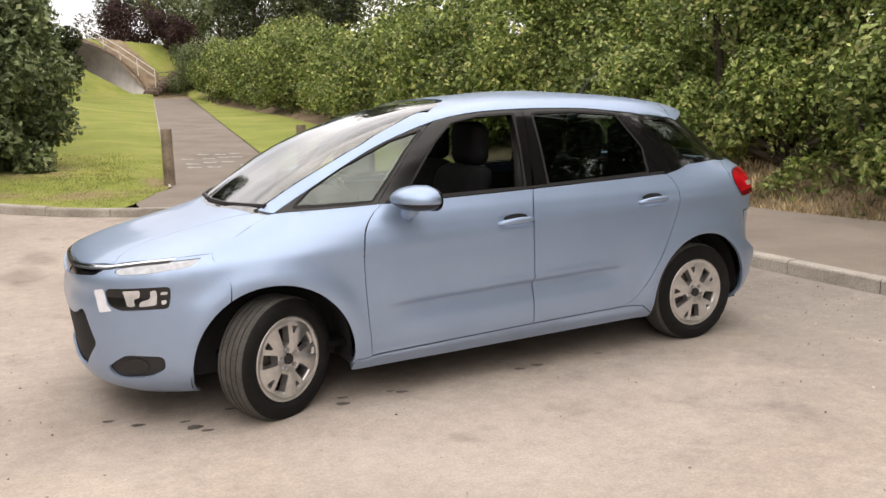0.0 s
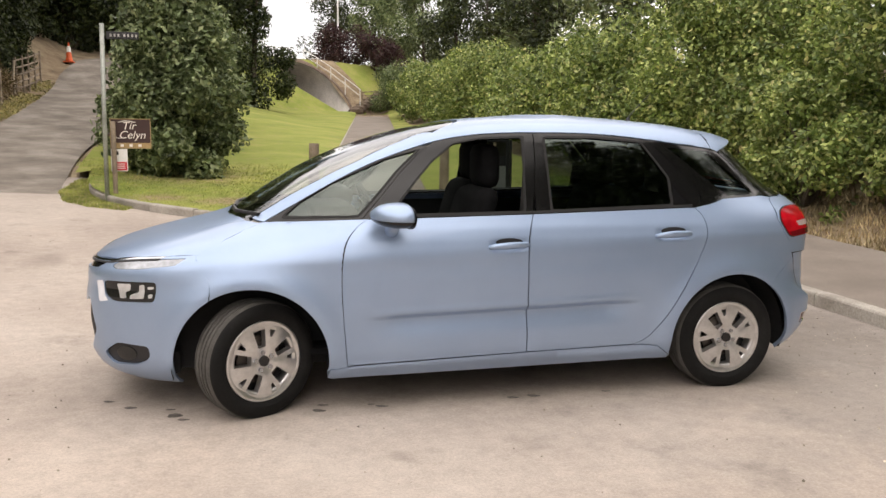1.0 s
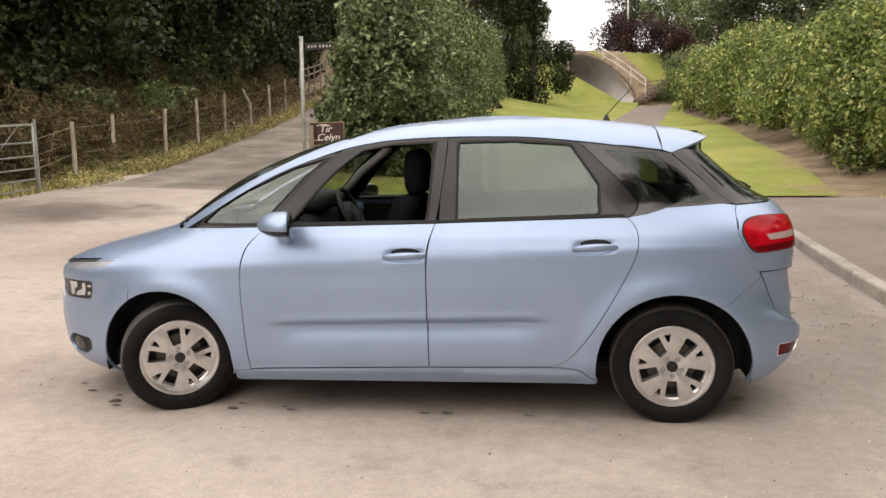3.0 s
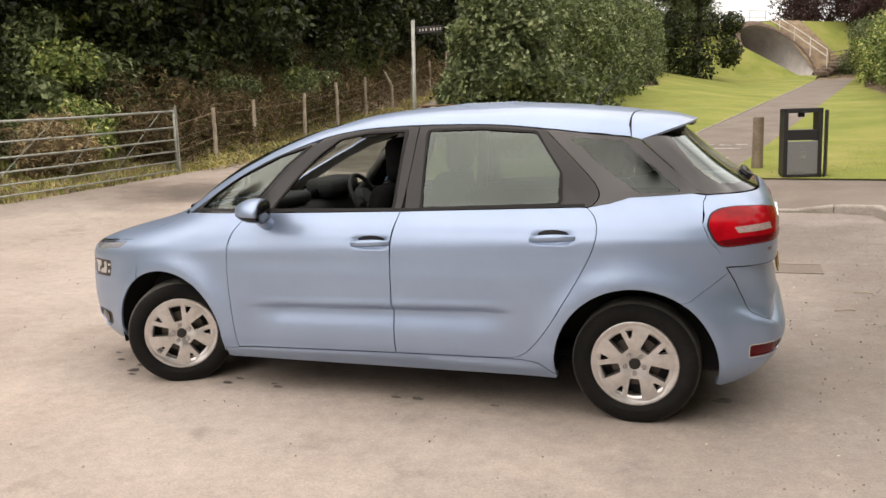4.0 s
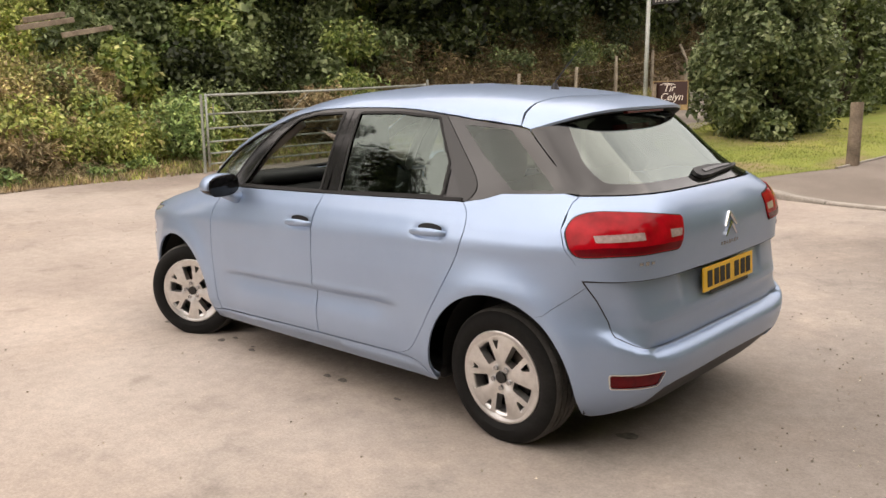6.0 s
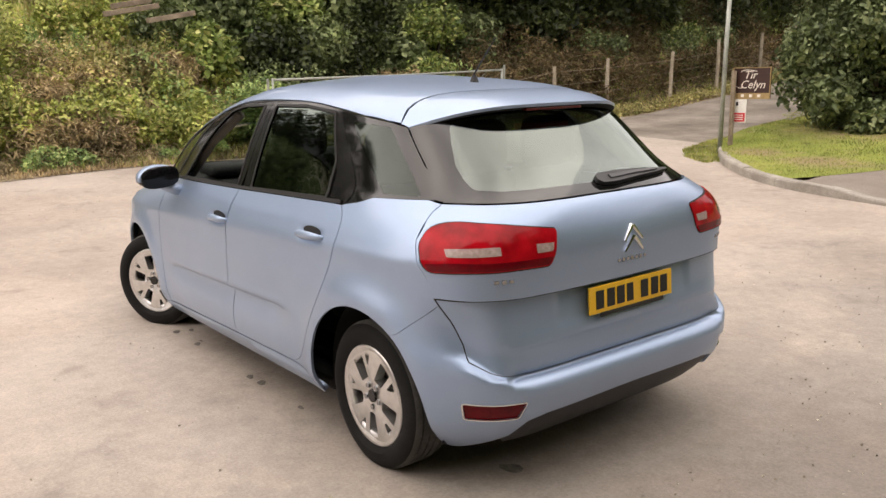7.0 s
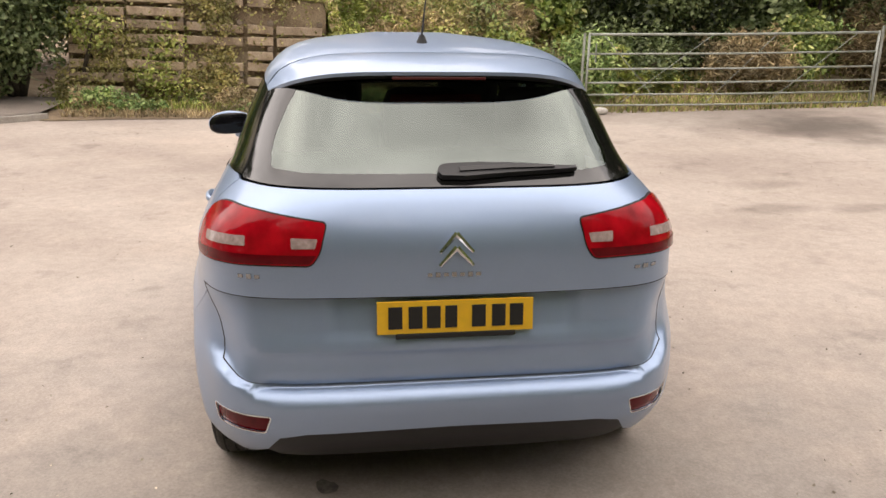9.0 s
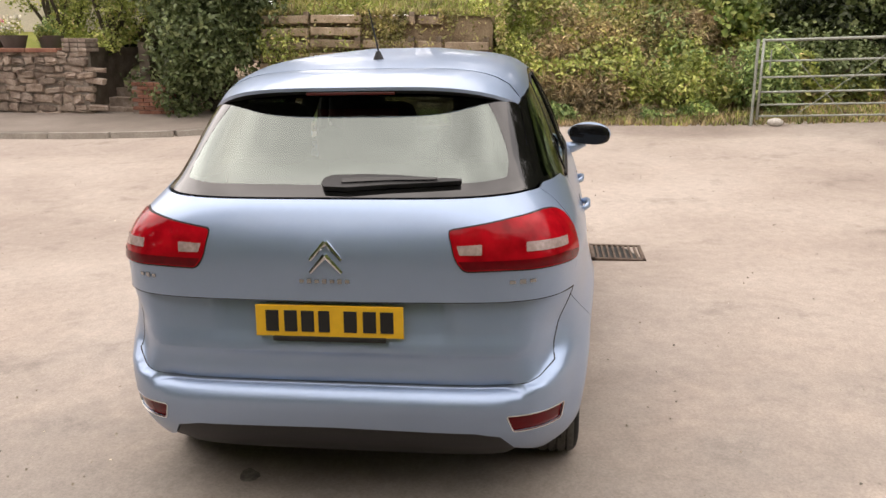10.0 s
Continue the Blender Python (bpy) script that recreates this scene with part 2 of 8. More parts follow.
M_STONE = rough_mat("rubble_stone", (0.19, 0.14, 0.11), (0.33, 0.26, 0.21), (0.47, 0.395, 0.33), 7, 40, 0.95, 0.7, 0.01, per_object=0.28)
M_DARKSTONE = rough_mat("dark_brown_stone", (0.055, 0.042, 0.03), (0.10, 0.08, 0.06), (0.16, 0.13, 0.10), 4, 40, 0.95, 0.6, 0.01)
M_MORTAR = rough_mat("mortar", (0.20, 0.17, 0.145), (0.28, 0.24, 0.205), (0.35, 0.31, 0.265), 4, 50, 0.95, 0.6, 0.01)
M_BRICK = rough_mat("red_brick", (0.18, 0.075, 0.05), (0.27, 0.12, 0.08), (0.33, 0.18, 0.12), 6, 50, 0.9, 0.5, 0.006, per_object=0.2)
M_CONC = rough_mat("pale_concrete", (0.46, 0.43, 0.39), (0.56, 0.53, 0.48), (0.66, 0.62, 0.57), 1.0, 30, 0.9, 0.3, 0.01)
M_WHITE = plain_mat("white_paint", (0.78, 0.77, 0.74), 0.5)
M_BLACK = plain_mat("black_plastic", (0.018, 0.018, 0.02), 0.5, 0.0, 0.0, 0.15, 120, 0.1)
M_GLOSSBLACK = plain_mat("gloss_black_trim", (0.008, 0.008, 0.009), 0.12)
M_SEAL = plain_mat("black_rubber_seal", (0.006, 0.006, 0.006), 0.7)
M_STEEL = plain_mat("bin_grey_steel", (0.30, 0.31, 0.31), 0.4, 0.5)
M_DEADLEAF = leaf_mat("dry_brown_growth", (0.22, 0.165, 0.10), (0.41, 0.325, 0.20), (0.60, 0.51, 0.34), None, 0.8)
M_BRACKEN = leaf_mat("brown_bracken", (0.085, 0.062, 0.035), (0.18, 0.135, 0.075), (0.32, 0.255, 0.15), (0.20, 0.24, 0.07), 0.8)
M_STRAW = leaf_mat("straw", (0.33, 0.29, 0.14), (0.46, 0.42, 0.22), (0.58, 0.53, 0.31), None, 0.8)
M_LEAF_HEDGE = leaf_mat("hedge_leaf", (0.07, 0.115, 0.025), (0.20, 0.275, 0.075), (0.47, 0.53, 0.20), (0.50, 0.48, 0.22))
# near-black leaves: the shade in the woods' gaps is put into this colour
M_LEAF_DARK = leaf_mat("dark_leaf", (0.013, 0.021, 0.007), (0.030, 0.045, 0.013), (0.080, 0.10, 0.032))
M_LEAF_MID = leaf_mat("laurel_leaf", (0.075, 0.105, 0.04), (0.14, 0.19, 0.08), (0.28, 0.33, 0.17))
M_LEAF_LAUREL = leaf_mat("pale_laurel_leaf", (0.07, 0.10, 0.042), (0.145, 0.195, 0.09), (0.33, 0.38, 0.21))
M_LEAF_BRAMBLE = leaf_mat("bramble_leaf", (0.17, 0.22, 0.05), (0.36, 0.425, 0.115), (0.62, 0.64, 0.24), (0.60, 0.48, 0.25))
M_LEAF_PURPLE = leaf_mat("purple_leaf", (0.03, 0.012, 0.016), (0.06, 0.026, 0.03), (0.10, 0.05, 0.05))
M_BLADE = leaf_mat("grass_blade", (0.25, 0.31, 0.07), (0.33, 0.385, 0.095), (0.43, 0.44, 0.15), (0.44, 0.38, 0.19), 0.7)
M_LEAF_FERN = leaf_mat("fern_frond", (0.13, 0.21, 0.075), (0.28, 0.41, 0.15), (0.52, 0.61, 0.27), None, 0.55)
M_WORNPAINT = rough_mat("worn_road_paint", (0.26, 0.24, 0.21), (0.44, 0.42, 0.39), (0.60, 0.58, 0.55), 7, 60, 0.85, 0.3, 0.004)


# ---- building helpers ----
def link_bm(name, bm, material=None, parent=None, smooth=False):
    me = bpy.data.meshes.new(name)
    bm.normal_update()
    bm.to_mesh(me)
    bm.free()
    if smooth:
        me.shade_smooth()
    if material:
        me.materials.append(material)
    ob = new(name, me)
    if parent:
        ob.parent = parent
    return ob


def part(name, bm, material, parent, label="", smooth=False):
    ob = link_bm(name, bm, material, parent, smooth)
    if label:
        tagged(ob, label)
    return ob


def mesh_of(name, verts, faces, material=None, smooth=False):
    me = bpy.data.meshes.new(name)
    me.from_pydata([tuple(map(float, v)) for v in verts], [], [tuple(map(int, f)) for f in faces])
    if smooth:
        me.shade_smooth()
    if material:
        me.materials.append(material)
    return me


def thing(name, at, label, category, group="", kind=""):
    ob = new(name)
    ob.empty_display_size = 0.1
    ob.matrix_basis = at if isinstance(at, Matrix) else Matrix.Translation(at)
    return tagged(ob, label, category, group, kind)


def box(bm, cx, cy, cz, sx, sy, sz, bevel=0.0, m=None):
    r = bmesh.ops.create_cube(bm, size=1.0, matrix=(m or Matrix()) @ Matrix.Translation((cx, cy, cz)) @ Matrix.Diagonal((sx, sy, sz, 1)))
    if bevel:
        edges = list({e for v in r["verts"] for e in v.link_edges})
        bmesh.ops.bevel(bm, geom=edges, offset=bevel, segments=2, affect="EDGES", profile=0.5)
    return bm


def tube(bm, points, radius, sides=8, cap=True, taper=None):
    """A round bar along points."""
    pts = [Vector([float(q) for q in p]) for p in points]
    radius, taper = float(radius), None if taper is None else float(taper)
    rings = []
    for i, p in enumerate(pts):
        d = (pts[min(i + 1, len(pts) - 1)] - pts[max(i - 1, 0)]).normalized()
        up = Vector((0, 0, 1)) if abs(d.z) < 0.9 else Vector((1, 0, 0))
        a = d.cross(up).normalized()
        b = d.cross(a)
        r = radius if taper is None else radius + (taper - radius) * i / (len(pts) - 1)
        rings.append([bm.verts.new(p + r * (math.cos(k * math.tau / sides) * a + math.sin(k * math.tau / sides) * b)) for k in range(sides)])
    for r0, r1 in zip(rings, rings[1:]):
        for k in range(sides):
            bm.faces.new((r0[k], r0[(k + 1) % sides], r1[(k + 1) % sides], r1[k]))
    if cap:
        bm.faces.new(rings[0][::-1])
        bm.faces.new(rings[-1])
    return bm


def smooth01(a, b, v):
    t = np.clip((v - a) / (b - a), 0, 1)
    return t * t * (3 - 2 * t)


def soft(v, k=0.5):
    return (v + np.sqrt(v * v + k)) / 2


def inside(poly, pts):
    """Which of pts lie in the polygon."""
    poly, pts = np.asarray(poly, float), np.asarray(pts, float)
    hit = np.zeros(len(pts), bool)
    x, y = pts[:, 0], pts[:, 1]
    for (x0, y0), (x1, y1) in zip(poly, np.roll(poly, -1, 0)):
        cross = (y0 > y) != (y1 > y)
        with np.errstate(divide="ignore", invalid="ignore"):
            hit ^= cross & (x < (x1 - x0) * (y - y0) / (y1 - y0) + x0)
    return hit


def edge_distance(poly, pts):
    poly, pts = np.asarray(poly, float), np.asarray(pts, float)
    best = np.full(len(pts), 1e9)
    for a, b in zip(poly, np.roll(poly, -1, 0)):
        d = b - a
        t = np.clip(((pts - a) @ d) / max(d @ d, 1e-12), 0, 1)
        best = np.minimum(best, np.linalg.norm(pts - a - t[:, None] * d, axis=1))
    return best


def densify(poly, step):
    out = []
    poly = np.asarray(poly, float)
    for a, b in zip(poly, np.roll(poly, -1, 0)):
        n = max(1, int(np.ceil(np.linalg.norm(b - a) / step)))
        out += [a + (b - a) * i / n for i in range(n)]
    return np.array(out)


def fill(poly, step, holes=()):
    """Even triangles in a flat outline: points, triangles and how many points are on the outlines."""
    from mathutils.geometry import delaunay_2d_cdt
    loops = [densify(p, step) for p in (poly, *holes)]
    pts, edges = np.concatenate(loops), []
    base = 0
    for lp in loops:
        edges += [(base + i, base + (i + 1) % len(lp)) for i in range(len(lp))]
        base += len(lp)
    lo, hi = loops[0].min(0), loops[0].max(0)
    gx, gy = np.meshgrid(np.arange(lo[0], hi[0] + step, step), np.arange(lo[1], hi[1] + step, step * 0.87))
    gx[1::2] += step / 2
    grid = np.stack([gx.ravel(), gy.ravel()], 1)
    keep = inside(loops[0], grid) & (edge_distance(loops[0], grid) > step * 0.45)
    for lp in loops[1:]:
        keep &= ~inside(lp, grid) & (edge_distance(lp, grid) > step * 0.45)
    allp = np.concatenate([pts, grid[keep]])
    v, e, f = delaunay_2d_cdt([Vector(p) for p in allp], edges, [], 0, 1e-6)[:3]
    v = np.array([tuple(p) for p in v])
    f = np.array([t for t in f if len(t) == 3])
    mid = v[f].mean(1)
    ok = inside(loops[0], mid)
    for lp in loops[1:]:
        ok &= ~inside(lp, mid)
    return v, f[ok], [len(lp) for lp in loops]


def curve_through(points, n=6, closed=False):
    """A smooth line through points."""
    p = [np.array(q, float) for q in points]
    out, cnt = [], len(p)
    last = cnt if closed else cnt - 1
    for i in range(last):
        p0 = p[(i - 1) % cnt] if closed or i else p[i]
        p1, p2 = p[i], p[(i + 1) % cnt]
        p3 = p[(i + 2) % cnt] if closed or i + 2 < cnt else p2
        for k in range(n):
            t = k / n
            out.append(0.5 * (2 * p1 + (p2 - p0) * t + (2 * p0 - 5 * p1 + 4 * p2 - p3) * t * t + (3 * p1 - p0 - 3 * p2 + p3) * t ** 3))
    if not closed:
        out.append(p[-1])
    return [tuple(q) for q in out]


def smooth_line(pts):
    return curve_through(pts, 5, True)


# ---- the lie of the land ----
def road_z(x, y):
    return 0.024 * soft(y + 0.9) + 0.036 * soft(y - 3.1) + 0.04 * soft(-x - 1) - 0.008


def path_x(y):
    return 2.05 + (y - 9.2) * 0.147


def bank_x(y):
    return -9.4 + 0.9 * smooth01(9, 12, y) + 0.5 * np.clip(y - 42, 0, 10)


def land_z(x, y):
    """Height of the earth: the forecourt's slope, the banks on both sides, the lawn's rise and the far embankment."""
    z = road_z(x, np.minimum(y, 74))
    z = z + 0.62 * soft(bank_x(y) - x, 0.2) * (1 - smooth01(4.5, 9, bank_x(y) - x) * 0.45) * smooth01(-4.8, -0.6, y)
    bank = soft(x - 8.3 - 0.06 * np.clip(y - 10, 0, 60), 0.3)
    z = z + 0.50 * np.minimum(bank, 6.0)
    rise = np.clip(path_x(y) - 2.2 - 3.6 * smooth01(30, 62, y) - x, 0, 12)
    lane_side = smooth01(-3.1, -4.4, x)
    climb = 0.05 * soft(y - 13) + 0.0014 * np.clip(y - 13, 0, 40) ** 2 + 0.008 * np.clip(y - 28, 0, 10) ** 2
    z = z + 0.21 * rise * smooth01(14, 55, y) * (1 - lane_side) + climb * lane_side
    up = 0.84 * np.clip(-0.55 * (x - 7.66) + 0.835 * (y - 69.25), 0, 40)
    return np.maximum(z, np.minimum(4.1 + up, 9.6) * smooth01(50, 66, y))


def land_patch(name, poly, material, lift, step, label, category, height=None, kind="structure"):
    v, f, _ = fill(poly, step)
    z = (height or land_z)(v[:, 0], v[:, 1]) + lift
    ob = new(name, mesh_of(name, np.column_stack([v, z]), f, material, True))
    return tagged(ob, label, category, "", kind)


KERB_LINE = curve_through([(-3.1, 12.5), (-2.75, 10.2), (-2.1, 8.9), (-1.1, 7.85), (0.1, 7.08), (1.8, 6.6), (3.3, 6.42), (4.5, 6.34), (4.88, 6.15), (4.96, 5.6), (4.98, 4.8), (4.96, 3.0), (4.93, 1.0), (4.88, -0.8), (4.86, -3.0), (4.9, -9.0)], 8)
KERB_H = 0.11


def footway_z(x, y):
    """The footway follows the road and dips where the kerb is dropped."""
    return road_z(x, y) - 0.085 * smooth01(0.6, 1.6, x) * smooth01(4.6, 4.0, x) * smooth01(5.7, 6.1, y) * smooth01(8.2, 6.9, y)



# earth: one sheet to the horizon, laid lower under the made surfaces
gx = np.concatenate([np.linspace(-900, -60, 9), np.linspace(-50, -14, 13), np.arange(-13, 16, 0.5), np.linspace(16.5, 50, 14), np.linspace(70, 900, 8)])
gy = np.concatenate([np.linspace(-900, -60, 8), np.linspace(-50, -12, 12), np.arange(-11, 22, 0.5), np.arange(22, 92, 1.5), np.linspace(95, 160, 8), np.linspace(200, 900, 6)])
X, Y = np.meshgrid(gx, gy)
Z = land_z(np.clip(X, -60, 40), np.clip(Y, -40, 160)) - 0.06
rough_bit = np.array([noise.noise(Vector((x * 0.35, y * 0.35, 3.0))) for x, y in zip(X.ravel(), Y.ravel())]).reshape(X.shape)
Z += rough_bit * 0.18 * (smooth01(9.6, 11, -X) + smooth01(8.5, 10, X))
idx = np.arange(X.size).reshape(X.shape)
quads = np.stack([idx[:-1, :-1], idx[:-1, 1:], idx[1:, 1:], idx[1:, :-1]], -1).reshape(-1, 4)
qm = np.stack([X.ravel()[quads].mean(1), Y.ravel()[quads].mean(1)], 1)
quads = quads[~((qm[:, 0] > -2) & (qm[:, 0] < 16) & (qm[:, 1] > 68.5) & (qm[:, 1] < 90.25))]
earth = tagged(new("ground", mesh_of("ground", np.column_stack([X.ravel(), Y.ravel(), Z.ravel()]), quads, M_SOIL, True)),
               "brown earth and leaf litter rising into banks", "ground", "", "structure")

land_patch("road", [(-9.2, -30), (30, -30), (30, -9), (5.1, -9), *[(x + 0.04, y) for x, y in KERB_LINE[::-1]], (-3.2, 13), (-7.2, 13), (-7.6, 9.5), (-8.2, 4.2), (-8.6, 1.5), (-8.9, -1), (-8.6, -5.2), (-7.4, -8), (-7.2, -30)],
           M_TARMAC, 0.0, 0.7, "pale worn tarmac forecourt with stains, grit and shade painted under the car", "road", road_z)
lane_edge = curve_through([(-7.2, 8.2), (-6.3, 8.3), (-5.3, 9.0), (-4.2, 9.0), (-3.3, 9.9), (-3.5, 11.8), (-3.9, 15), (-4.1, 18), (-4.1, 22), (-4.2, 26), (-4.4, 31), (-4.2, 34), (-3.2, 36.4), (-1.5, 37.6)], 5)
lane_far = curve_through([(-2.0, 41.5), (-5.2, 41.2), (-7.4, 39.6), (-8.1, 36), (-7.85, 32), (-7.65, 28), (-7.4, 24.2), (-7.2, 20.3), (-6.98, 14.7), (-6.85, 10.6)], 4)
land_patch("lane", [*lane_edge, *lane_far], M_LANE, 0.005, 0.35, "rutted grey gravel lane climbing into woods", "lane", lambda x, y: np.where(y < 12.5, road_z(x, y), np.maximum(land_z(x, y), road_z(x, y))) - 0.03 * smooth01(10.6, 8.8, y))
# raised footway behind the kerb and the path to the underpass
left_edge = [(path_x(y) - 1.02 - 0.006 * (y - 9), y) for y in np.linspace(9.0, 69.3, 22)]
right_edge = [(path_x(y) + 1.05 + 0.006 * (y - 9), y) for y in np.linspace(9.3, 69.3, 22)]
kerb_in = [(x, y) for x, y in KERB_LINE if x > 0.1]
foot_poly = [*kerb_in, (7.9, -9), (7.75, 1.3), (7.5, 3.2), (7.4, 6.0), (7.2, 8.4), (5.0, 8.65), (3.3, 8.9), *right_edge, *left_edge[::-1], (0.75, 8.6), (0.3, 7.6)]
land_patch("pavement", foot_poly, M_PAVE, KERB_H - 0.005, 0.4, "grey-brown asphalt footway and path leading uphill", "pavement", footway_z)
lawn_left = [*[p for p in left_edge[::-1]], (0.75, 8.6), (0.3, 7.6), *[(x - 0.02, y + 0.12) for x, y in KERB_LINE[::-1] if x <= 0.1], (-3.55, 13.2), (-3.8, 15.2), (-4.0, 18), (-4.0, 24), (-4.1, 30), (-3.9, 34), (-2.9, 36.3), (-1.2, 37.4), (-0.6, 40), (-1.4, 46), (-4.0, 72)]
land_patch("lawn", lawn_left, M_GRASS, 0.012, 0.6, "mown green grass slope beside the path", "grass", lambda x, y: land_z(x, y) + 0.09 * smooth01(-3.75, -2.9, x) + 0.12 * smooth01(-4.0, -2.8, x) * smooth01(0.3, 3.0, y - 7.6 + 0.3 * x) * smooth01(0.0, 1.2, path_x(y) - 1.1 - x))
lawn_right = [*right_edge, (path_x(69) + 2.2, 69), (path_x(45) + 2.3, 45), (9.0, 30), (8.2, 22), (7.5, 14), (6.9, 10.5), (6.6, 8.42), (5.0, 8.58), (3.25, 8.83)]
land_patch("lawn", lawn_right, M_GRASS, 0.116, 0.6, "mown green grass strip between path and hedge", "grass")

land_patch("verge", smooth_line([(-7.1, -4.6), (-7.35, -3.5), (-7.55, -2.2), (-7.75, -1.0), (-8.25, 1.5), (-8.3, 3.9), (-9.6, 4.2), (-9.7, -0.2), (-9.7, -4.6), (-8.2, -4.8)]), M_SOIL, 0.012, 0.4, "bare earth verge with dead leaves below the bank", "ground", road_z)


# ---- plants ----
def leaf_mesh(name, centres, normals, size, material, rng, spread=0.9, fold=0.25, aspect=0.55):
    """Many small folded leaves: two triangles each, one island a leaf."""
    n = len(centres)
    d = normals + rng.normal(0, spread, (n, 3))
    d /= np.linalg.norm(d, axis=1)[:, None]
    r = rng.normal(0, 1, (n, 3))
    a = np.cross(d, r)
    a /= np.linalg.norm(a, axis=1)[:, None]
    b = np.cross(d, a)
    s = (size * rng.uniform(0.6, 1.35, n))[:, None]
    tip, foot = centres + a * s * 0.5, centres - a * s * 0.5
    l, rr = centres + b * s * aspect * 0.5 + d * s * fold * 0.5, centres - b * s * aspect * 0.5 + d * s * fold * 0.5
    co = np.stack([foot, l, tip, rr], 1).reshape(-1, 3)
    me = bpy.data.meshes.new(name)
    me.vertices.add(4 * n)
    me.vertices.foreach_set("co", co.astype(np.float32).ravel())
    q = np.arange(n)[:, None] * 4
    loops = np.concatenate([q + [0, 1, 2], q + [0, 2, 3]], 1).ravel()
    me.loops.add(6 * n)
    me.loops.foreach_set("vertex_index", loops.astype(np.int32))
    me.polygons.add(2 * n)
    me.polygons.foreach_set("loop_start", (np.arange(2 * n) * 3).astype(np.int32))
    me.update(calc_edges=True)
    me.materials.append(material)
    return me


def crown_points(rng, clumps, per, flat=1.0, fill_in=0.35):
    """Points over leafy clumps: rows of x, y, z, radius."""
    cs, ns = [], []
    for x, y, z, r in clumps:
        d = rng.normal(0, 1, (per, 3))
        d /= np.linalg.norm(d, axis=1)[:, None]
        k = np.where(rng.random(per) < fill_in, rng.uniform(0.4, 0.9, per), rng.uniform(0.85, 1.12, per))
        lump = 1 + 0.18 * np.sin(d[:, 0] * 5 + x * 7) * np.cos(d[:, 1] * 6 + y * 5 + d[:, 2] * 4)
        cs.append(np.array([x, y, z]) + d * (r * k * lump)[:, None] * np.array([1, 1, flat]))
        ns.append(d * 0.7 + np.array([0, 0, 0.55]))
    return np.concatenate(cs), np.concatenate(ns)


def limbs(bm, foot, tips, r, rng):
    for t in tips:
        f, t = Vector(foot), Vector(t)
        m = f.lerp(t, 0.5) + Vector(rng.normal(0, 0.12, 3)) * (t - f).length * 0.5
        tube(bm, [f, f.lerp(m, 0.5), m, m.lerp(t, 0.6), t], r, 6, True, r * 0.25)


def shrub(name, x, y, clumps, per, size, material, label, category, seed, z=None, aspect=0.55):
    """A shrub: stems and a crown of leaves in uneven clumps. Clumps are rows of x, y, z, radius from its foot."""
    rng = np.random.default_rng(seed)
    z = float(land_z(x, y)) if z is None else z
    top = thing(name, (x, y, z), label, category)
    bm = bmesh.new()
    limbs(bm, (0, 0, -0.1), [(c[0], c[1], c[2]) for c in clumps[:14]], 0.05 + 0.01 * max(c[2] for c in clumps), rng)
    tagged(part("stem", bm, M_BARK, top), kind="stuff")
    c, nrm = crown_points(rng, clumps, per)
    ob = new("crown", leaf_mesh("crown", c, nrm, size, material, rng, 0.9, 0.25, aspect))
    ob.parent = top
    return top


def lumps(rng, n, sx, sy, z0, z1, r0, r1):
    """Random clumps in a mound of half-axes sx, sy between two heights."""
    out = []
    for _ in range(n):
        a, k = rng.uniform(0, math.tau), math.sqrt(rng.random())
        h = rng.uniform(0, 1)
        s = math.sqrt(max(0.05, 1 - (h * 0.92) ** 2.4))
        out.append((sx * k * s * math.cos(a), sy * k * s * math.sin(a), z0 + (z1 - z0) * h, rng.uniform(r0, r1)))
    return out


def tree(name, x, y, height, spread_r, material, label, seed, per=420, size=0.16, n=34, low=0.3):
    rng = np.random.default_rng(seed)
    z = float(land_z(x, y))
    top = thing(name, (x, y, z), label, "tree")
    cl = lumps(rng, n, spread_r, spread_r, height * low, height * 0.95, spread_r * 0.22, spread_r * 0.42)
    bm = bmesh.new()
    lean = rng.normal(0, 0.03, 2)
    pts = [(lean[0] * h, lean[1] * h, h) for h in np.linspace(-0.2, height * 0.8, 7)]
    tube(bm, pts, 0.018 * height + 0.04, 9, True, 0.05)
    for c in cl[:14]:
        h = max(0.4, c[2] * 0.6)
        tube(bm, [(lean[0] * h, lean[1] * h, h), (c[0] * 0.5, c[1] * 0.5, (h + c[2]) / 2 + 0.2), c[:3]], 0.05, 5, True, 0.015)
    part("trunk", bm, M_BARK, top, smooth=True)
    c, nrm = crown_points(rng, cl, per)
    ob = new("crown", leaf_mesh("crown", c, nrm, size, material, rng))
    ob.parent = top
    return top


rs = np.random.default_rng(5)
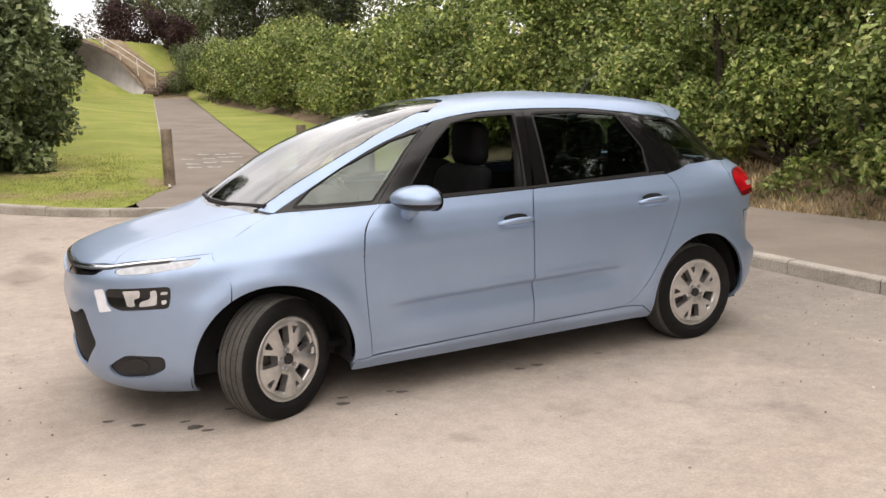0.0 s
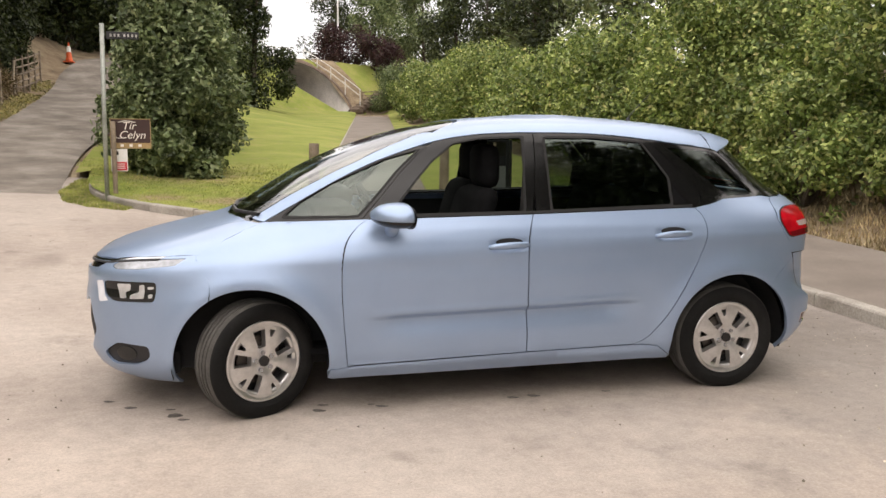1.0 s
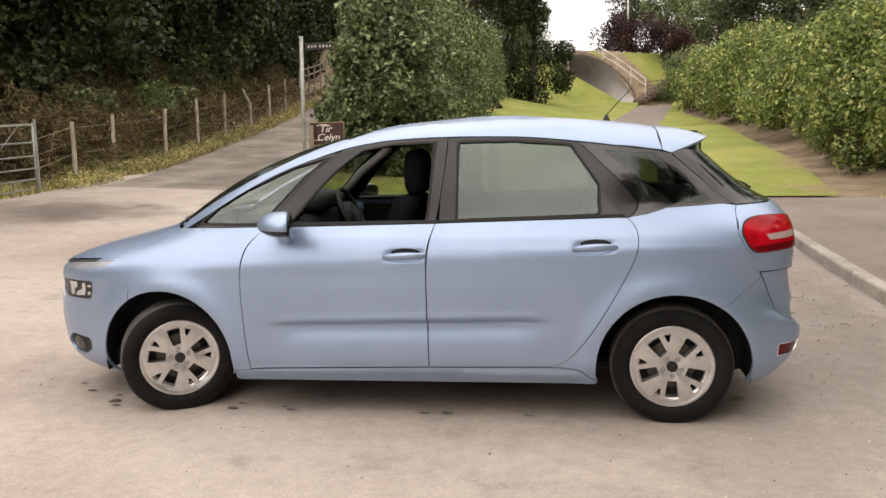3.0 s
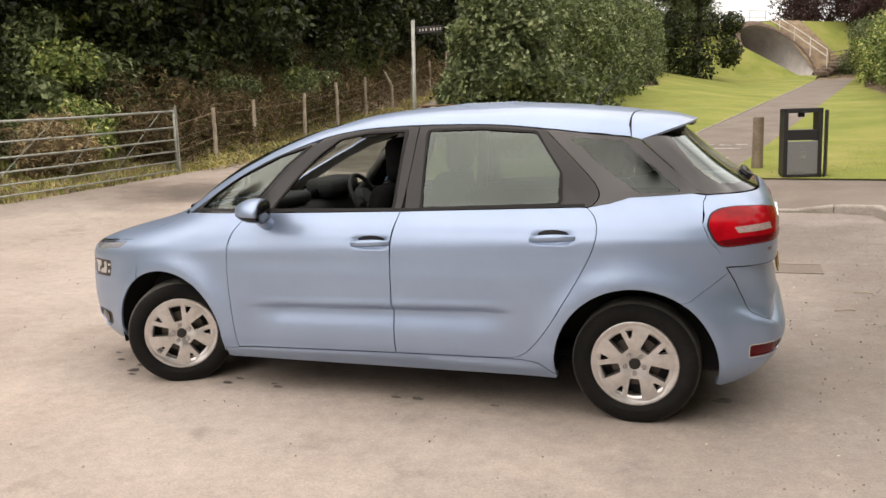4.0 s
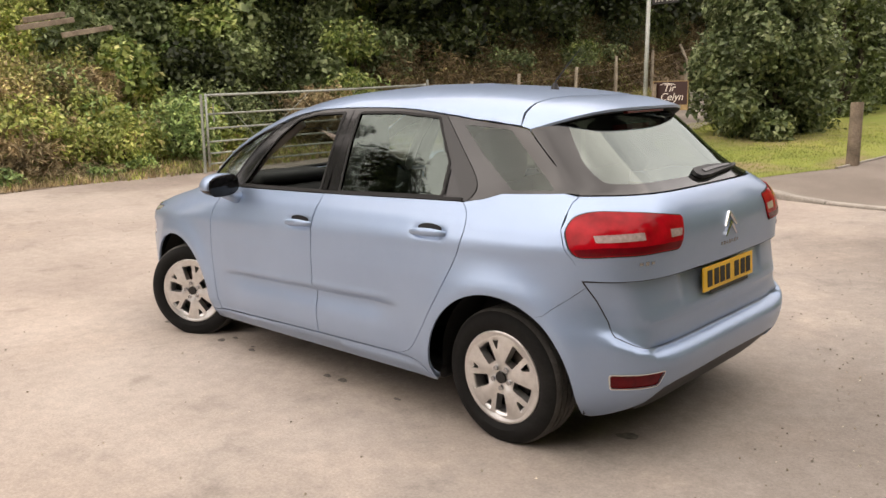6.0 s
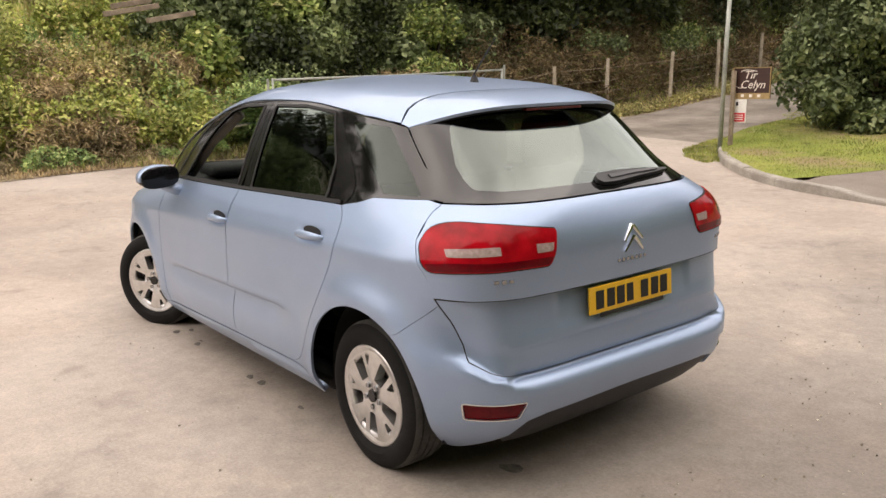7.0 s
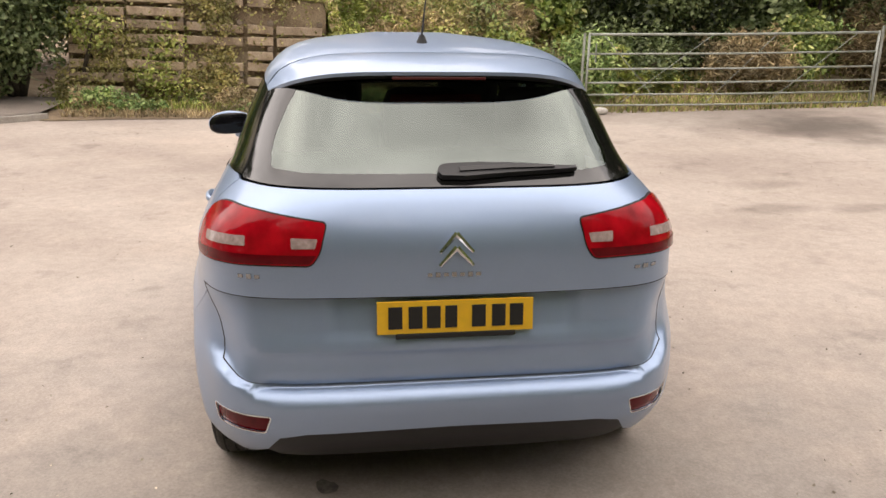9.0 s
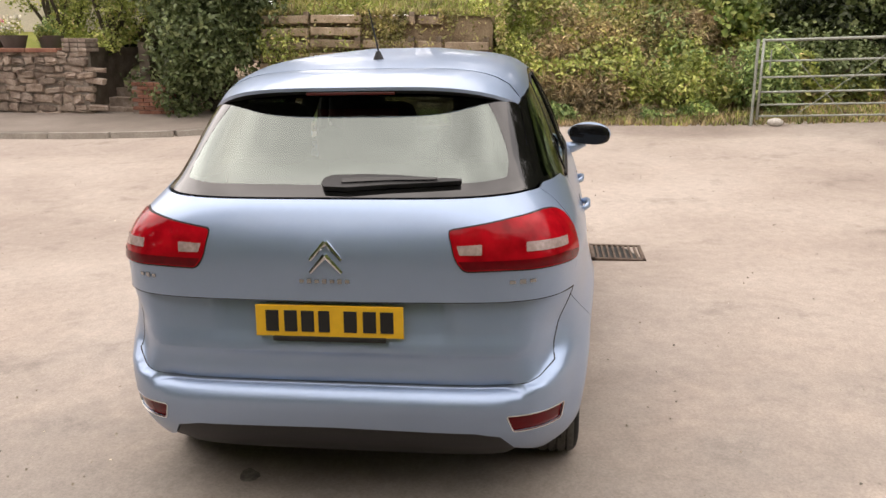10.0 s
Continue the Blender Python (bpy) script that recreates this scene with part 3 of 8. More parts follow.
# bright green hedge along the bank behind the footway and the path
k = 0
for y in np.arange(-8.5, 60, 2.4):
    far = max(0.0, (y - 10) / 50)
    x = 10.3 + (0.06 * (y - 10) - 0.7 * min(1, (y - 10) / 4) if y > 10 else 0.0) + rs.uniform(-0.45, 0.45)
    cl = lumps(rs, 26, 1.8, 1.9, 0.45 if y < 9 else 0.1, 2.9 + 0.5 * rs.random() if y < 7 else 2.1 + 1.5 * rs.random(), 0.4, 0.8)
    if 7 < y < 15:
        skirt = lumps(np.random.default_rng(int(y * 10)), 20, 0.8, 1.4, 0.25, 1.7, 0.3, 0.5)
        shrub("hedge_shrub", x - 1.0, y + 0.4, skirt, 480, 0.11, M_LEAF_HEDGE, "low light-green shrub hanging over the bank foot", "shrub", 170 + k)
    shrub("hedge_shrub", x, y, cl, 800 if y < 11 else 380, 0.112 if y < 11 else 0.13 + 0.05 * far, M_LEAF_HEDGE, "dense light-green leafy shrub on the bank", "shrub", 100 + k)
    if y > 7:
        k += 1
        continue
    cl = lumps(rs, 18, 0.75, 1.3, 0.35, 1.7, 0.28, 0.5)
    shrub("hedge_shrub", x - 1.25, y + 0.6, cl, 520, 0.10, M_LEAF_HEDGE, "low light-green shrub hanging over the bank foot", "shrub", 150 + k)
    cl = lumps(rs, 16, 1.9, 1.9, 0.6, 3.6, 0.7, 1.0)
    shrub("hedge_shrub", x + 3.0, y + 1.2, cl, 420, 0.13 + 0.06 * far, M_LEAF_HEDGE, "tall green shrub higher up the bank", "shrub", 200 + k)
    k += 1
# big laurel bush behind the sign and the hedge that runs on from it
cl = lumps(np.random.default_rng(8), 70, 1.22, 1.35, 0.12, 3.75, 0.32, 0.6)
shrub("laurel_bush", -1.45, 12.3, cl, 700, 0.125, M_LEAF_LAUREL, "large grey-green laurel bush behind the sign", "shrub", 300)
for i, y in enumerate((16.8, 19.8, 22.8, 25.8, 28.8, 31.8, 33.9, 43.2, 46, 49, 52, 55, 58, 61, 64)):
    cl = lumps(rs, 28, 1.0, 1.7, 0.1, 4.6 - 0.02 * (y - 16), 0.5, 0.8)
    shrub("hedge_shrub", -1.75 - 0.02 * (y - 16), y, cl, 420, 0.15, M_LEAF_MID, "clipped dark green hedge shrub beside the lawn", "shrub", 320 + i)
# brambles, nettles and dry growth on the bank by the gate and along the lane
k = 0
for y in np.arange(0.9, 26, 1.15):
    for row, xx in enumerate((-9.6, -11.0, -12.6, -14.4, -16.4)):
        if (row > 1 and y < 3.4) or (row > 2 and y > 6) or (y < 3.4 and rs.random() < 0.45):
            continue
        if row == 0 and 3.6 < y < 9.6:
            xx = -9.9
        if y > 9.8:
            xx -= 0.1 * (y - 9.8) * 0.3
        x = xx + rs.uniform(-0.35, 0.35)
        hgt = rs.uniform(0.7, 1.4) if row else rs.uniform(0.5, 1.0)
        dry = (row == 0 and rs.random() < 0.18) or (y < 3.4 and rs.random() < 0.06) or (y > 10 and rs.random() < 0.4 and row < 2)
        mt = (M_BRACKEN if y > 9 else M_DEADLEAF) if dry else ((M_LEAF_BRAMBLE, M_LEAF_FERN, M_LEAF_BRAMBLE, M_LEAF_HEDGE) if y < 3.4 else (M_LEAF_FERN, M_LEAF_HEDGE, M_LEAF_MID, M_LEAF_HEDGE) if y < 5 else (M_LEAF_HEDGE, M_LEAF_MID, M_LEAF_DARK, M_LEAF_MID))[k * 7 % 4]
        hgt *= (0.6 if dry else 1.0) * (0.6 if y < 3.4 else 1.0)
        cl = lumps(rs, 11, 0.95, 0.85, 0.05, hgt, 0.28, 0.5)
        shrub("bramble", x, y + rs.uniform(-0.3, 0.3), cl, 380 if dry else 330, 0.17 if dry else (0.09 + 0.03 * row) * rs.uniform(0.85, 1.5), mt, "dry brown weeds tangled on the bank" if dry else "green bramble thicket on the bank", "shrub", 700 + k, None, 0.16 if dry else rs.uniform(0.4, 0.7))
        k += 1
# shaded shrubs where the lane enters the woods, their shade put into the leaf colour
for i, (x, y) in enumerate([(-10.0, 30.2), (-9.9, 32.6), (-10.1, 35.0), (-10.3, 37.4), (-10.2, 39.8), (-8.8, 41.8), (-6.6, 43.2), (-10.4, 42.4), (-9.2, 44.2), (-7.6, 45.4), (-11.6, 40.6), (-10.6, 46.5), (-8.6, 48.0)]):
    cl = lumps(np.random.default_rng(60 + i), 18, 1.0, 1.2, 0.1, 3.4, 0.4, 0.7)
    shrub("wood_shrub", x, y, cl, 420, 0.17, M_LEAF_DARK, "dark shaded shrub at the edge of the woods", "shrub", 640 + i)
# ivy and ferns above the timber wall, the bush by the stone gateway
for i, (x, y, hgt, r) in enumerate([(-9.5, -4.4, 1.6, 0.8), (-9.55, -3.1, 1.1, 0.6), (-10.2, -3.9, 1.0, 0.7), (-9.7, -0.1, 0.9, 0.45)]):
    cl = lumps(rs, 12, r, r, 0.1, hgt, 0.25, 0.45)
    shrub("ivy_clump", x, y, cl, 360, 0.08, M_LEAF_BRAMBLE, "ivy and fern tangle over the timber wall", "shrub", 860 + i)
cl = lumps(np.random.default_rng(3), 44, 1.3, 1.25, 0.35, 4.6, 0.45, 0.75)
shrub("ivy_bush", -9.6, -5.7, cl, 700, 0.11, M_LEAF_MID, "tall dark ivy-covered bush beside the gateway", "shrub", 880)
# woods behind the lane and the banks
k = 0
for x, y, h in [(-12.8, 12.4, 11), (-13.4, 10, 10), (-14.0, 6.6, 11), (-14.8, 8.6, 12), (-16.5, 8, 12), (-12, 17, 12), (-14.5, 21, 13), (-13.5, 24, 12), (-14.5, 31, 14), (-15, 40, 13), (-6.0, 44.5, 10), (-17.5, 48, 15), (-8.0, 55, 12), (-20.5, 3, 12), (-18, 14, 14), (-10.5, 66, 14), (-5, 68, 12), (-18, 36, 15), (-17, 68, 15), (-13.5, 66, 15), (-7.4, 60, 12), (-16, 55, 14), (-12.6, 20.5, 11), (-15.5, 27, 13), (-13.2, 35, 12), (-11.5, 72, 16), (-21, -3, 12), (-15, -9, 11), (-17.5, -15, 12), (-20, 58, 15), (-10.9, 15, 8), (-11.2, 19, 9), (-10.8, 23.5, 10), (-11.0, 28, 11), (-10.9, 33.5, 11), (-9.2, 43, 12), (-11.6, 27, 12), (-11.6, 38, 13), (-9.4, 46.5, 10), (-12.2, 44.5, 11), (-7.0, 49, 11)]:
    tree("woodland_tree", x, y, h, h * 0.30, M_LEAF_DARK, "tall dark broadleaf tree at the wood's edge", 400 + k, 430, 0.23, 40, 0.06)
    k += 1
for x, y, h in [(17, -4, 10), (18, 4, 11), (17, 12, 11), (19, 20, 12), (20, 30, 12), (22, 42, 13), (20, 52, 12), (24, 62, 13), (19, 70, 11), (18, 80, 11), (25, 82, 14), (14.5, 90, 10), (30, 88, 15), (-3.5, 92, 12), (-12, 90, 14), (20, 100, 14), (12, 108, 13), (-7, 84, 11), (-9, 76, 11)]:
    tree("woodland_tree", x, y, h, h * 0.33, M_LEAF_DARK if k % 2 else M_LEAF_MID, "broadleaf tree standing behind the hedge", 400 + k, 260, 0.34, 30, 0.12)
    k += 1
for i, (x, y, r) in enumerate([(8.3, 80, 1.6), (11, 80.5, 2.2), (13.6, 79.5, 2.0), (15, 76, 1.8)]):
    cl = lumps(rs, 16, r, r, 0.3, 3.4, 0.6, 0.9)
    shrub("purple_shrub", x, y, cl, 300, 0.2, M_LEAF_PURPLE, "dark purple-leaved shrub above the underpass", "shrub", 900 + i)
for i, (x, y) in enumerate([(12.6, 66), (13.2, 69.5), (12.9, 73), (0.2, 70), (-1.0, 74)]):
    cl = lumps(rs, 16, 1.6, 1.6, 0.2, 3.4, 0.6, 0.9)
    shrub("hedge_shrub", x, y, cl, 300, 0.18, M_LEAF_MID, "dark green shrub near the underpass", "shrub", 920 + i)
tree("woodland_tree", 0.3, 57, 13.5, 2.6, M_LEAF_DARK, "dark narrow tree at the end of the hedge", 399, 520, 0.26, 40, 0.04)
# trees across the road, seen in the glass alone
for x, y, h in [(-10, -30, 8), (-4, -32, 8), (4.9, -17, 11.5), (8.0, -14, 12), (11.5, -13, 16), (15, -12, 15), (19, -15, 15)]:
    tree("woodland_tree", x, y, h, h * 0.36, M_LEAF_DARK, "broadleaf tree across the road", 400 + k, 620, 0.3, 30, 0.1)
    k += 1


# ---- the car: one smooth body form, cut into its panels ----
ZT = np.arange(0.10, 1.70, 0.0005)


def table(pairs, sigma=0.012):
    z, v = zip(*pairs)
    y = np.interp(ZT, z, v)

    def eased(sig):
        n = int(4 * sig / 0.0005)
        k = np.exp(-0.5 * (np.arange(-n, n + 1) * 0.0005 / sig) ** 2)
        return np.convolve(np.pad(y, n, mode="edge"), k / k.sum(), "valid")
    # the glasshouse curves more gently than the metal
    glass = smooth01(1.16, 1.24, ZT) * (1 - smooth01(1.44, 1.52, ZT))
    return eased(sigma) * (1 - glass) + eased(0.045) * glass


T_FRONT = table([(0.14, -0.55), (0.20, -0.74), (0.26, -0.81), (0.34, -0.845), (0.5, -0.865), (0.66, -0.855), (0.75, -0.835), (0.81, -0.79), (0.86, -0.70), (0.90, -0.60), (0.95, -0.48), (1.0, -0.33), (1.04, -0.19), (1.10, -0.09),
                 (1.2, 0.06), (1.3, 0.22), (1.36, 0.33), (1.45, 0.53), (1.54, 0.81), (1.6, 1.06), (1.63, 1.27), (1.65, 1.52), (1.66, 1.75), (1.7, 1.8)])
T_REAR = table([(0.14, 3.256), (0.2, 3.356), (0.28, 3.436), (0.36, 3.491), (0.45, 3.516), (0.55, 3.516), (0.595, 3.486), (0.63, 3.456), (0.7, 3.448), (0.8, 3.448), (0.88, 3.452), (0.95, 3.452), (1.0, 3.449), (1.05, 3.442), (1.09, 3.431), (1.12, 3.419), (1.15, 3.403), (1.168, 3.383),
                (1.2, 3.305), (1.25, 3.225), (1.3, 3.165), (1.35, 3.107), (1.4, 3.05), (1.45, 2.998), (1.5, 2.95), (1.54, 2.89), (1.58, 2.775), (1.62, 2.51), (1.65, 2.14), (1.66, 1.85), (1.7, 1.8)], 0.016)
T_WIDE = table([(0.14, 0.78), (0.2, 0.83), (0.26, 0.862), (0.31, 0.878), (0.34, 0.884), (0.45, 0.893), (0.6, 0.9), (0.75, 0.9), (0.85, 0.893), (0.95, 0.878), (1.02, 0.862), (1.08, 0.838), (1.12, 0.818), (1.2, 0.788), (1.3, 0.75), (1.4, 0.706),
                (1.5, 0.658), (1.55, 0.624), (1.6, 0.56), (1.63, 0.465), (1.65, 0.31), (1.66, 0.12), (1.7, 0.02)])
T_NF = table([(0.1, 4.0), (0.5, 4.0), (0.85, 3.9), (1.0, 3.8), (1.1, 4.2), (1.3, 5.0), (1.5, 4.5), (1.66, 3.0)], 0.03)
T_NR = table([(0.1, 6.9), (0.9, 7.0), (1.0, 7.2), (1.05, 7.2), (1.08, 6.8), (1.12, 5.8), (1.15, 4.8), (1.2, 4.5), (1.3, 4.9), (1.45, 5.2), (1.5, 4.9), (1.66, 3.0)], 0.02)
LOW = 1 - smooth01(0.86, 1.0, ZT)
T_FRONT = T_FRONT - 0.113 * LOW - 0.054 * smooth01(0.7, 0.85, ZT) * (1 - smooth01(0.9, 1.03, ZT))
T_WIDE = T_WIDE + 0.0156 * (1 - smooth01(0.95, 1.1, ZT))
T_NF = T_NF * (1 - 0.047 * LOW)
WHEELS = {"front": -0.052, "rear": 2.785}
HUB_Z = 0.317


def look_up(tab, z):
    return np.interp(z, ZT, tab)


def outline_at(z, front):
    xf, xr, w = look_up(T_FRONT, z), look_up(T_REAR, z), look_up(T_WIDE, z)
    c = (xf + xr) / 2
    return c, np.maximum(xr - c, 0.02), w, np.where(front, look_up(T_NF, z), look_up(T_NR, z))


def swell(p):
    """Outward swelling of the skin in metres: wheel arches, the scallop along the doors, the belt crease."""
    x, y, z = p[:, 0], np.abs(p[:, 1]), p[:, 2]
    side = smooth01(0.55, 0.72, y) * smooth01(1.05, 0.95, z)
    d = np.zeros(len(p))
    for cx in WHEELS.values():
        r = np.hypot(x - cx, z - HUB_Z)
        d += 0.026 * np.exp(-((r - 0.42) / 0.085) ** 2) * side * smooth01(0.15, 0.35, z)
    zc = 0.525 + 0.025 * (x - 0.66)
    along = smooth01(0.5, 0.8, x) * smooth01(2.2, 1.95, x)
    d -= 0.030 * along * side * np.exp(-(np.where(z > zc, (z - zc) / 0.019, (z - zc) / 0.085)) ** 2)
    d += 0.004 * along * side * np.exp(-((z - zc - 0.045) / 0.02) ** 2)
    d += 0.012 * side * np.exp(-((z - 0.262) / 0.022) ** 2) * smooth01(0.34, 0.44, x) * smooth01(2.4, 2.2, x)
    # shoulder line over the wings
    d += 0.006 * side * np.exp(-((z - 0.86 - 0.03 * x) / 0.05) ** 2)
    # finger cups behind the door handles
    for hx, hz in ((1.36, 0.925), (2.375, 0.968)):
        d -= 0.013 * side * np.exp(-((x - hx) / 0.098) ** 6 - ((z - hz) / 0.030) ** 4)
    # number plate recess and the step below it in the tailgate
    back = smooth01(3.2, 3.35, x)
    d += 0.024 * back * np.exp(-(y / 0.6) ** 2) * smooth01(0.60, 0.68, z) * smooth01(1.16, 0.98, z)
    ramp = np.clip((z - 0.645) / 0.185, 0, 1) * smooth01(0.8302, 0.8298, z)
    d -= (0.008 + 0.016 * smooth01(0.82, 0.62, y) + 0.016 * smooth01(0.44, 0.38, y)) * back * ramp
    # the gate's lower half lies in a bowl whose rim is the bumper's ledge, turning up beside the gate
    rim_y = np.interp(z, [0.50, 0.527, 0.54, 0.573, 0.62, 0.68, 0.76, 0.83], [0.62, 0.66, 0.70, 0.745, 0.778, 0.798, 0.815, 0.825])
    deep = -0.018 * np.log(np.exp(-np.clip(z - 0.527, -0.3, 0.5) / 0.018) + np.exp(-np.clip(rim_y + 0.012 - y, -0.3, 0.5) / 0.018))
    corner = smooth01(0.60, 0.72, y)
    ledge = np.interp(deep, [-0.043, -0.020, -0.002, 0.033, 0.073, 0.118, 0.183], [0, -0.022, -0.074, -0.061, -0.027, 0.004, 0])
    lip = -0.030 * np.exp(-(np.where(deep < 0.02, (deep - 0.02) / 0.042, (deep - 0.02) / 0.075)) ** 2) * smooth01(0.84, 0.70, z)
    d += smooth01(3.10, 3.25, x) * ((1 - corner) * ledge + corner * lip)
    return d


def raw(psi, z):
    """The bare form: psi is the angle round the car, 0 at the middle of the rear, pi at the nose; left side positive."""
    psi = np.asarray(psi, float)
    front = np.abs(psi) > math.pi / 2
    c, a, w, n = outline_at(z, front)
    cu, sv = np.cos(psi), np.sin(psi)
    k = (np.abs(cu) ** n + np.abs(sv) ** n) ** (-1 / n)
    return np.stack([c + a * cu * k, -w * sv * k, z + 0 * psi], -1)


def bare(fn, u, v, e=1e-3):
    p = fn(u, v)
    n = np.cross(fn(u + e, v) - fn(u - e, v), fn(u, v + e) - fn(u, v - e))
    n /= np.maximum(np.linalg.norm(n, axis=1), 1e-12)[:, None]
    mid = np.array([1.5, 0, 0.75])
    n *= np.sign(np.sum(n * (p - mid), 1))[:, None]
    return p, n


def solid(fn, u, v):
    """Point and normal of the swollen skin."""
    def full(a, b):
        p, n = bare(fn, a, b)
        return p + n * swell(p)[:, None]
    e = 1.5e-3
    n0 = bare(fn, u, v)[1]
    n = np.cross(full(u + e, v) - full(u - e, v), full(u, v + e) - full(u, v - e))
    n /= np.maximum(np.linalg.norm(n, axis=1), 1e-12)[:, None]
    n *= np.sign(np.sum(n * n0, 1))[:, None]
    return full(u, v), n


def wrap(u, v):
    return raw(u / 1.5, v)


def lid(u, v):
    """The same form seen from above: (x, y) to z, by halving."""
    u, v = np.asarray(u, float), np.asarray(v, float)
    lo, hi = np.full(u.shape, 0.70), np.full(u.shape, 1.662)
    for _ in range(40):
        m = (lo + hi) / 2
        xf, xr = look_up(T_FRONT, m), look_up(T_REAR, m)
        c = (xf + xr) / 2
        front = u < c
        c, a, w, n = outline_at(m, front)
        f = np.abs((u - c) / a) ** n + np.abs(v / w) ** n
        ins = f < 1
        lo, hi = np.where(ins, m, lo), np.where(ins, hi, m)
    return np.stack([u, v, lo], -1)


def S(x, z):
    """Place on the left side, by x and z, in wrap's plane."""
    xf, xr = look_up(T_FRONT, z), look_up(T_REAR, z)
    front = x < (xf + xr) / 2
    c, a, w, n = outline_at(z, front)
    u = np.clip((x - c) / a, -0.9999, 0.9999)
    v = (1 - abs(u) ** n) ** (1 / n)
    return 1.5 * math.atan2(v, u), z


def B(y, z, front=False):
    """Place on the rear (or the nose) by y and z, in wrap's plane; negative y is the left side."""
    c, a, w, n = outline_at(z, front)
    v = np.clip(-y / w, -0.9999, 0.9999)
    u = (1 - abs(v) ** n) ** (1 / n) * (-1 if front else 1)
    return 1.5 * math.atan2(v, u), z


def mirror_uv(pts):
    return [(-u, v) for u, v in pts][::-1]


def shrink(poly, d):
    """Draw an outline in by d."""
    p = np.asarray(poly, float)
    area = np.sum(p[:, 0] * np.roll(p[:, 1], -1) - np.roll(p[:, 0], -1) * p[:, 1])
    if area < 0:
        p = p[::-1]
    a, b = p - np.roll(p, 1, 0), np.roll(p, -1, 0) - p
    na, nb = (np.stack([-q[:, 1], q[:, 0]], 1) / np.maximum(np.linalg.norm(q, axis=1), 1e-9)[:, None] for q in (a, b))
    m = na + nb
    m /= np.maximum(np.sum(m * na, 1), 0.5)[:, None]
    return p + m * d


def skin(name, poly, material, parent, fn=None, gap=0.002, step=0.035, depth=0.014, sink=0.0, holes=(), label="", back=None):
    """A panel of the body: an outline laid on the form, with rims turned in."""
    fn = fn or wrap
    poly = shrink(poly, gap)
    v, f, counts = fill(poly, step, [np.asarray(h, float) for h in holes])
    p, n = solid(fn, v[:, 0], v[:, 1])
    p = p - n * sink
    tri = np.cross(p[f[:, 1]] - p[f[:, 0]], p[f[:, 2]] - p[f[:, 0]])
    if np.sum(np.sum(tri * n[f].mean(1), 1)) < 0:
        f = f[:, ::-1]
    verts, norms, faces = [p], [n], [tuple(t) for t in f]
    if depth:
        base, total = 0, len(p)
        for li, cnt in enumerate(counts):
            ring = np.arange(base, base + cnt)
            q0 = p[ring]
            q1 = q0 - n[ring] * depth
            side = np.cross(np.roll(q0, -1, 0) - np.roll(q0, 1, 0), n[ring])
            side /= np.maximum(np.linalg.norm(side, axis=1), 1e-9)[:, None]
            verts += [q0, q1]
            norms += [side, side]
            for i in range(cnt):
                j = (i + 1) % cnt
                faces.append((total + i, total + cnt + i, total + cnt + j, total + j))
            total += 2 * cnt
            base += cnt
    verts, norms = np.concatenate(verts), np.concatenate(norms)
    me = mesh_of(name, verts, faces, material, True)
    me.normals_split_custom_set_from_vertices([tuple(q) for q in norms])
    ob = new(name, me)
    ob.parent = parent
    if label:
        tagged(ob, label)
    return ob


def on_skin(u, v, out=0.0, fn=None):
    p, n = solid(fn or wrap, np.array([u]), np.array([v]))
    return Vector(p[0] + n[0] * out), Vector(n[0])


def rounded(pts, r=0.03, n=4):
    """Round the corners of an outline."""
    out, cnt = [], len(pts)
    for i in range(cnt):
        p0, p1, p2 = (np.array(pts[(i + k) % cnt], float) for k in (-1, 0, 1))
        d0, d1 = p0 - p1, p2 - p1
        l0, l1 = np.linalg.norm(d0), np.linalg.norm(d1)
        q = min(r, l0 * 0.45, l1 * 0.45)
        a, b = p1 + d0 / l0 * q, p1 + d1 / l1 * q
        for k in range(n + 1):
            t = k / n
            out.append(tuple((1 - t) ** 2 * a + 2 * t * (1 - t) * p1 + t * t * b))
    return out


# paint and trim
def paint_mat():
    m, nt, bsdf = tree_of("pale_blue_metallic_paint")
    co = coords(nt)
    fl = nt.nodes.new("ShaderNodeTexVoronoi")
    fl.inputs["Scale"].default_value = 900
    nt.links.new(co, fl.inputs["Vector"])
    col = ramp_node(nt, fl.outputs["Distance"], [(0.0, (0.388, 0.492, 0.665)), (0.8, (0.304, 0.402, 0.57))])
    film = noise_node(nt, co, 3.0, 5, 0.6)
    col = mix_node(nt, 0.35, col, ramp_node(nt, film, [(0.35, (0.85, 0.86, 0.88)), (0.7, (1.06, 1.05, 1.03))]), "MULTIPLY")
    nt.links.new(col, bsdf.inputs["Base Color"])
    bsdf.inputs["Metallic"].default_value, bsdf.inputs["Roughness"].default_value = 0.62, 0.40
    bsdf.inputs["Coat Weight"].default_value, bsdf.inputs["Coat Roughness"].default_value = 0.5, 0.05
    return m


M_PAINT = paint_mat()
M_SHELL = plain_mat("dark_inner_shell", (0.012, 0.012, 0.013), 0.8)
M_RUBBER = rough_mat("tyre_rubber", (0.005, 0.005, 0.005), (0.008, 0.0078, 0.0075), (0.014, 0.0135, 0.013), 5, 60, 0.8, 0.3, 0.003, world_space=False)
M_RUBBER.node_tree.nodes["Principled BSDF"].inputs["Specular IOR Level"].default_value = 0.25
M_ALLOY = plain_mat("silver_alloy", (0.64, 0.63, 0.62), 0.30, 0.85, 0.2, 0.10, 30)
M_CHROME = plain_mat("chrome", (0.75, 0.75, 0.76), 0.12, 1.0, 0, 0.04)
M_PILLAR = plain_mat("dark_grey_pillar_trim", (0.007, 0.007, 0.007), 0.15, 0, 0.0, 0.1)
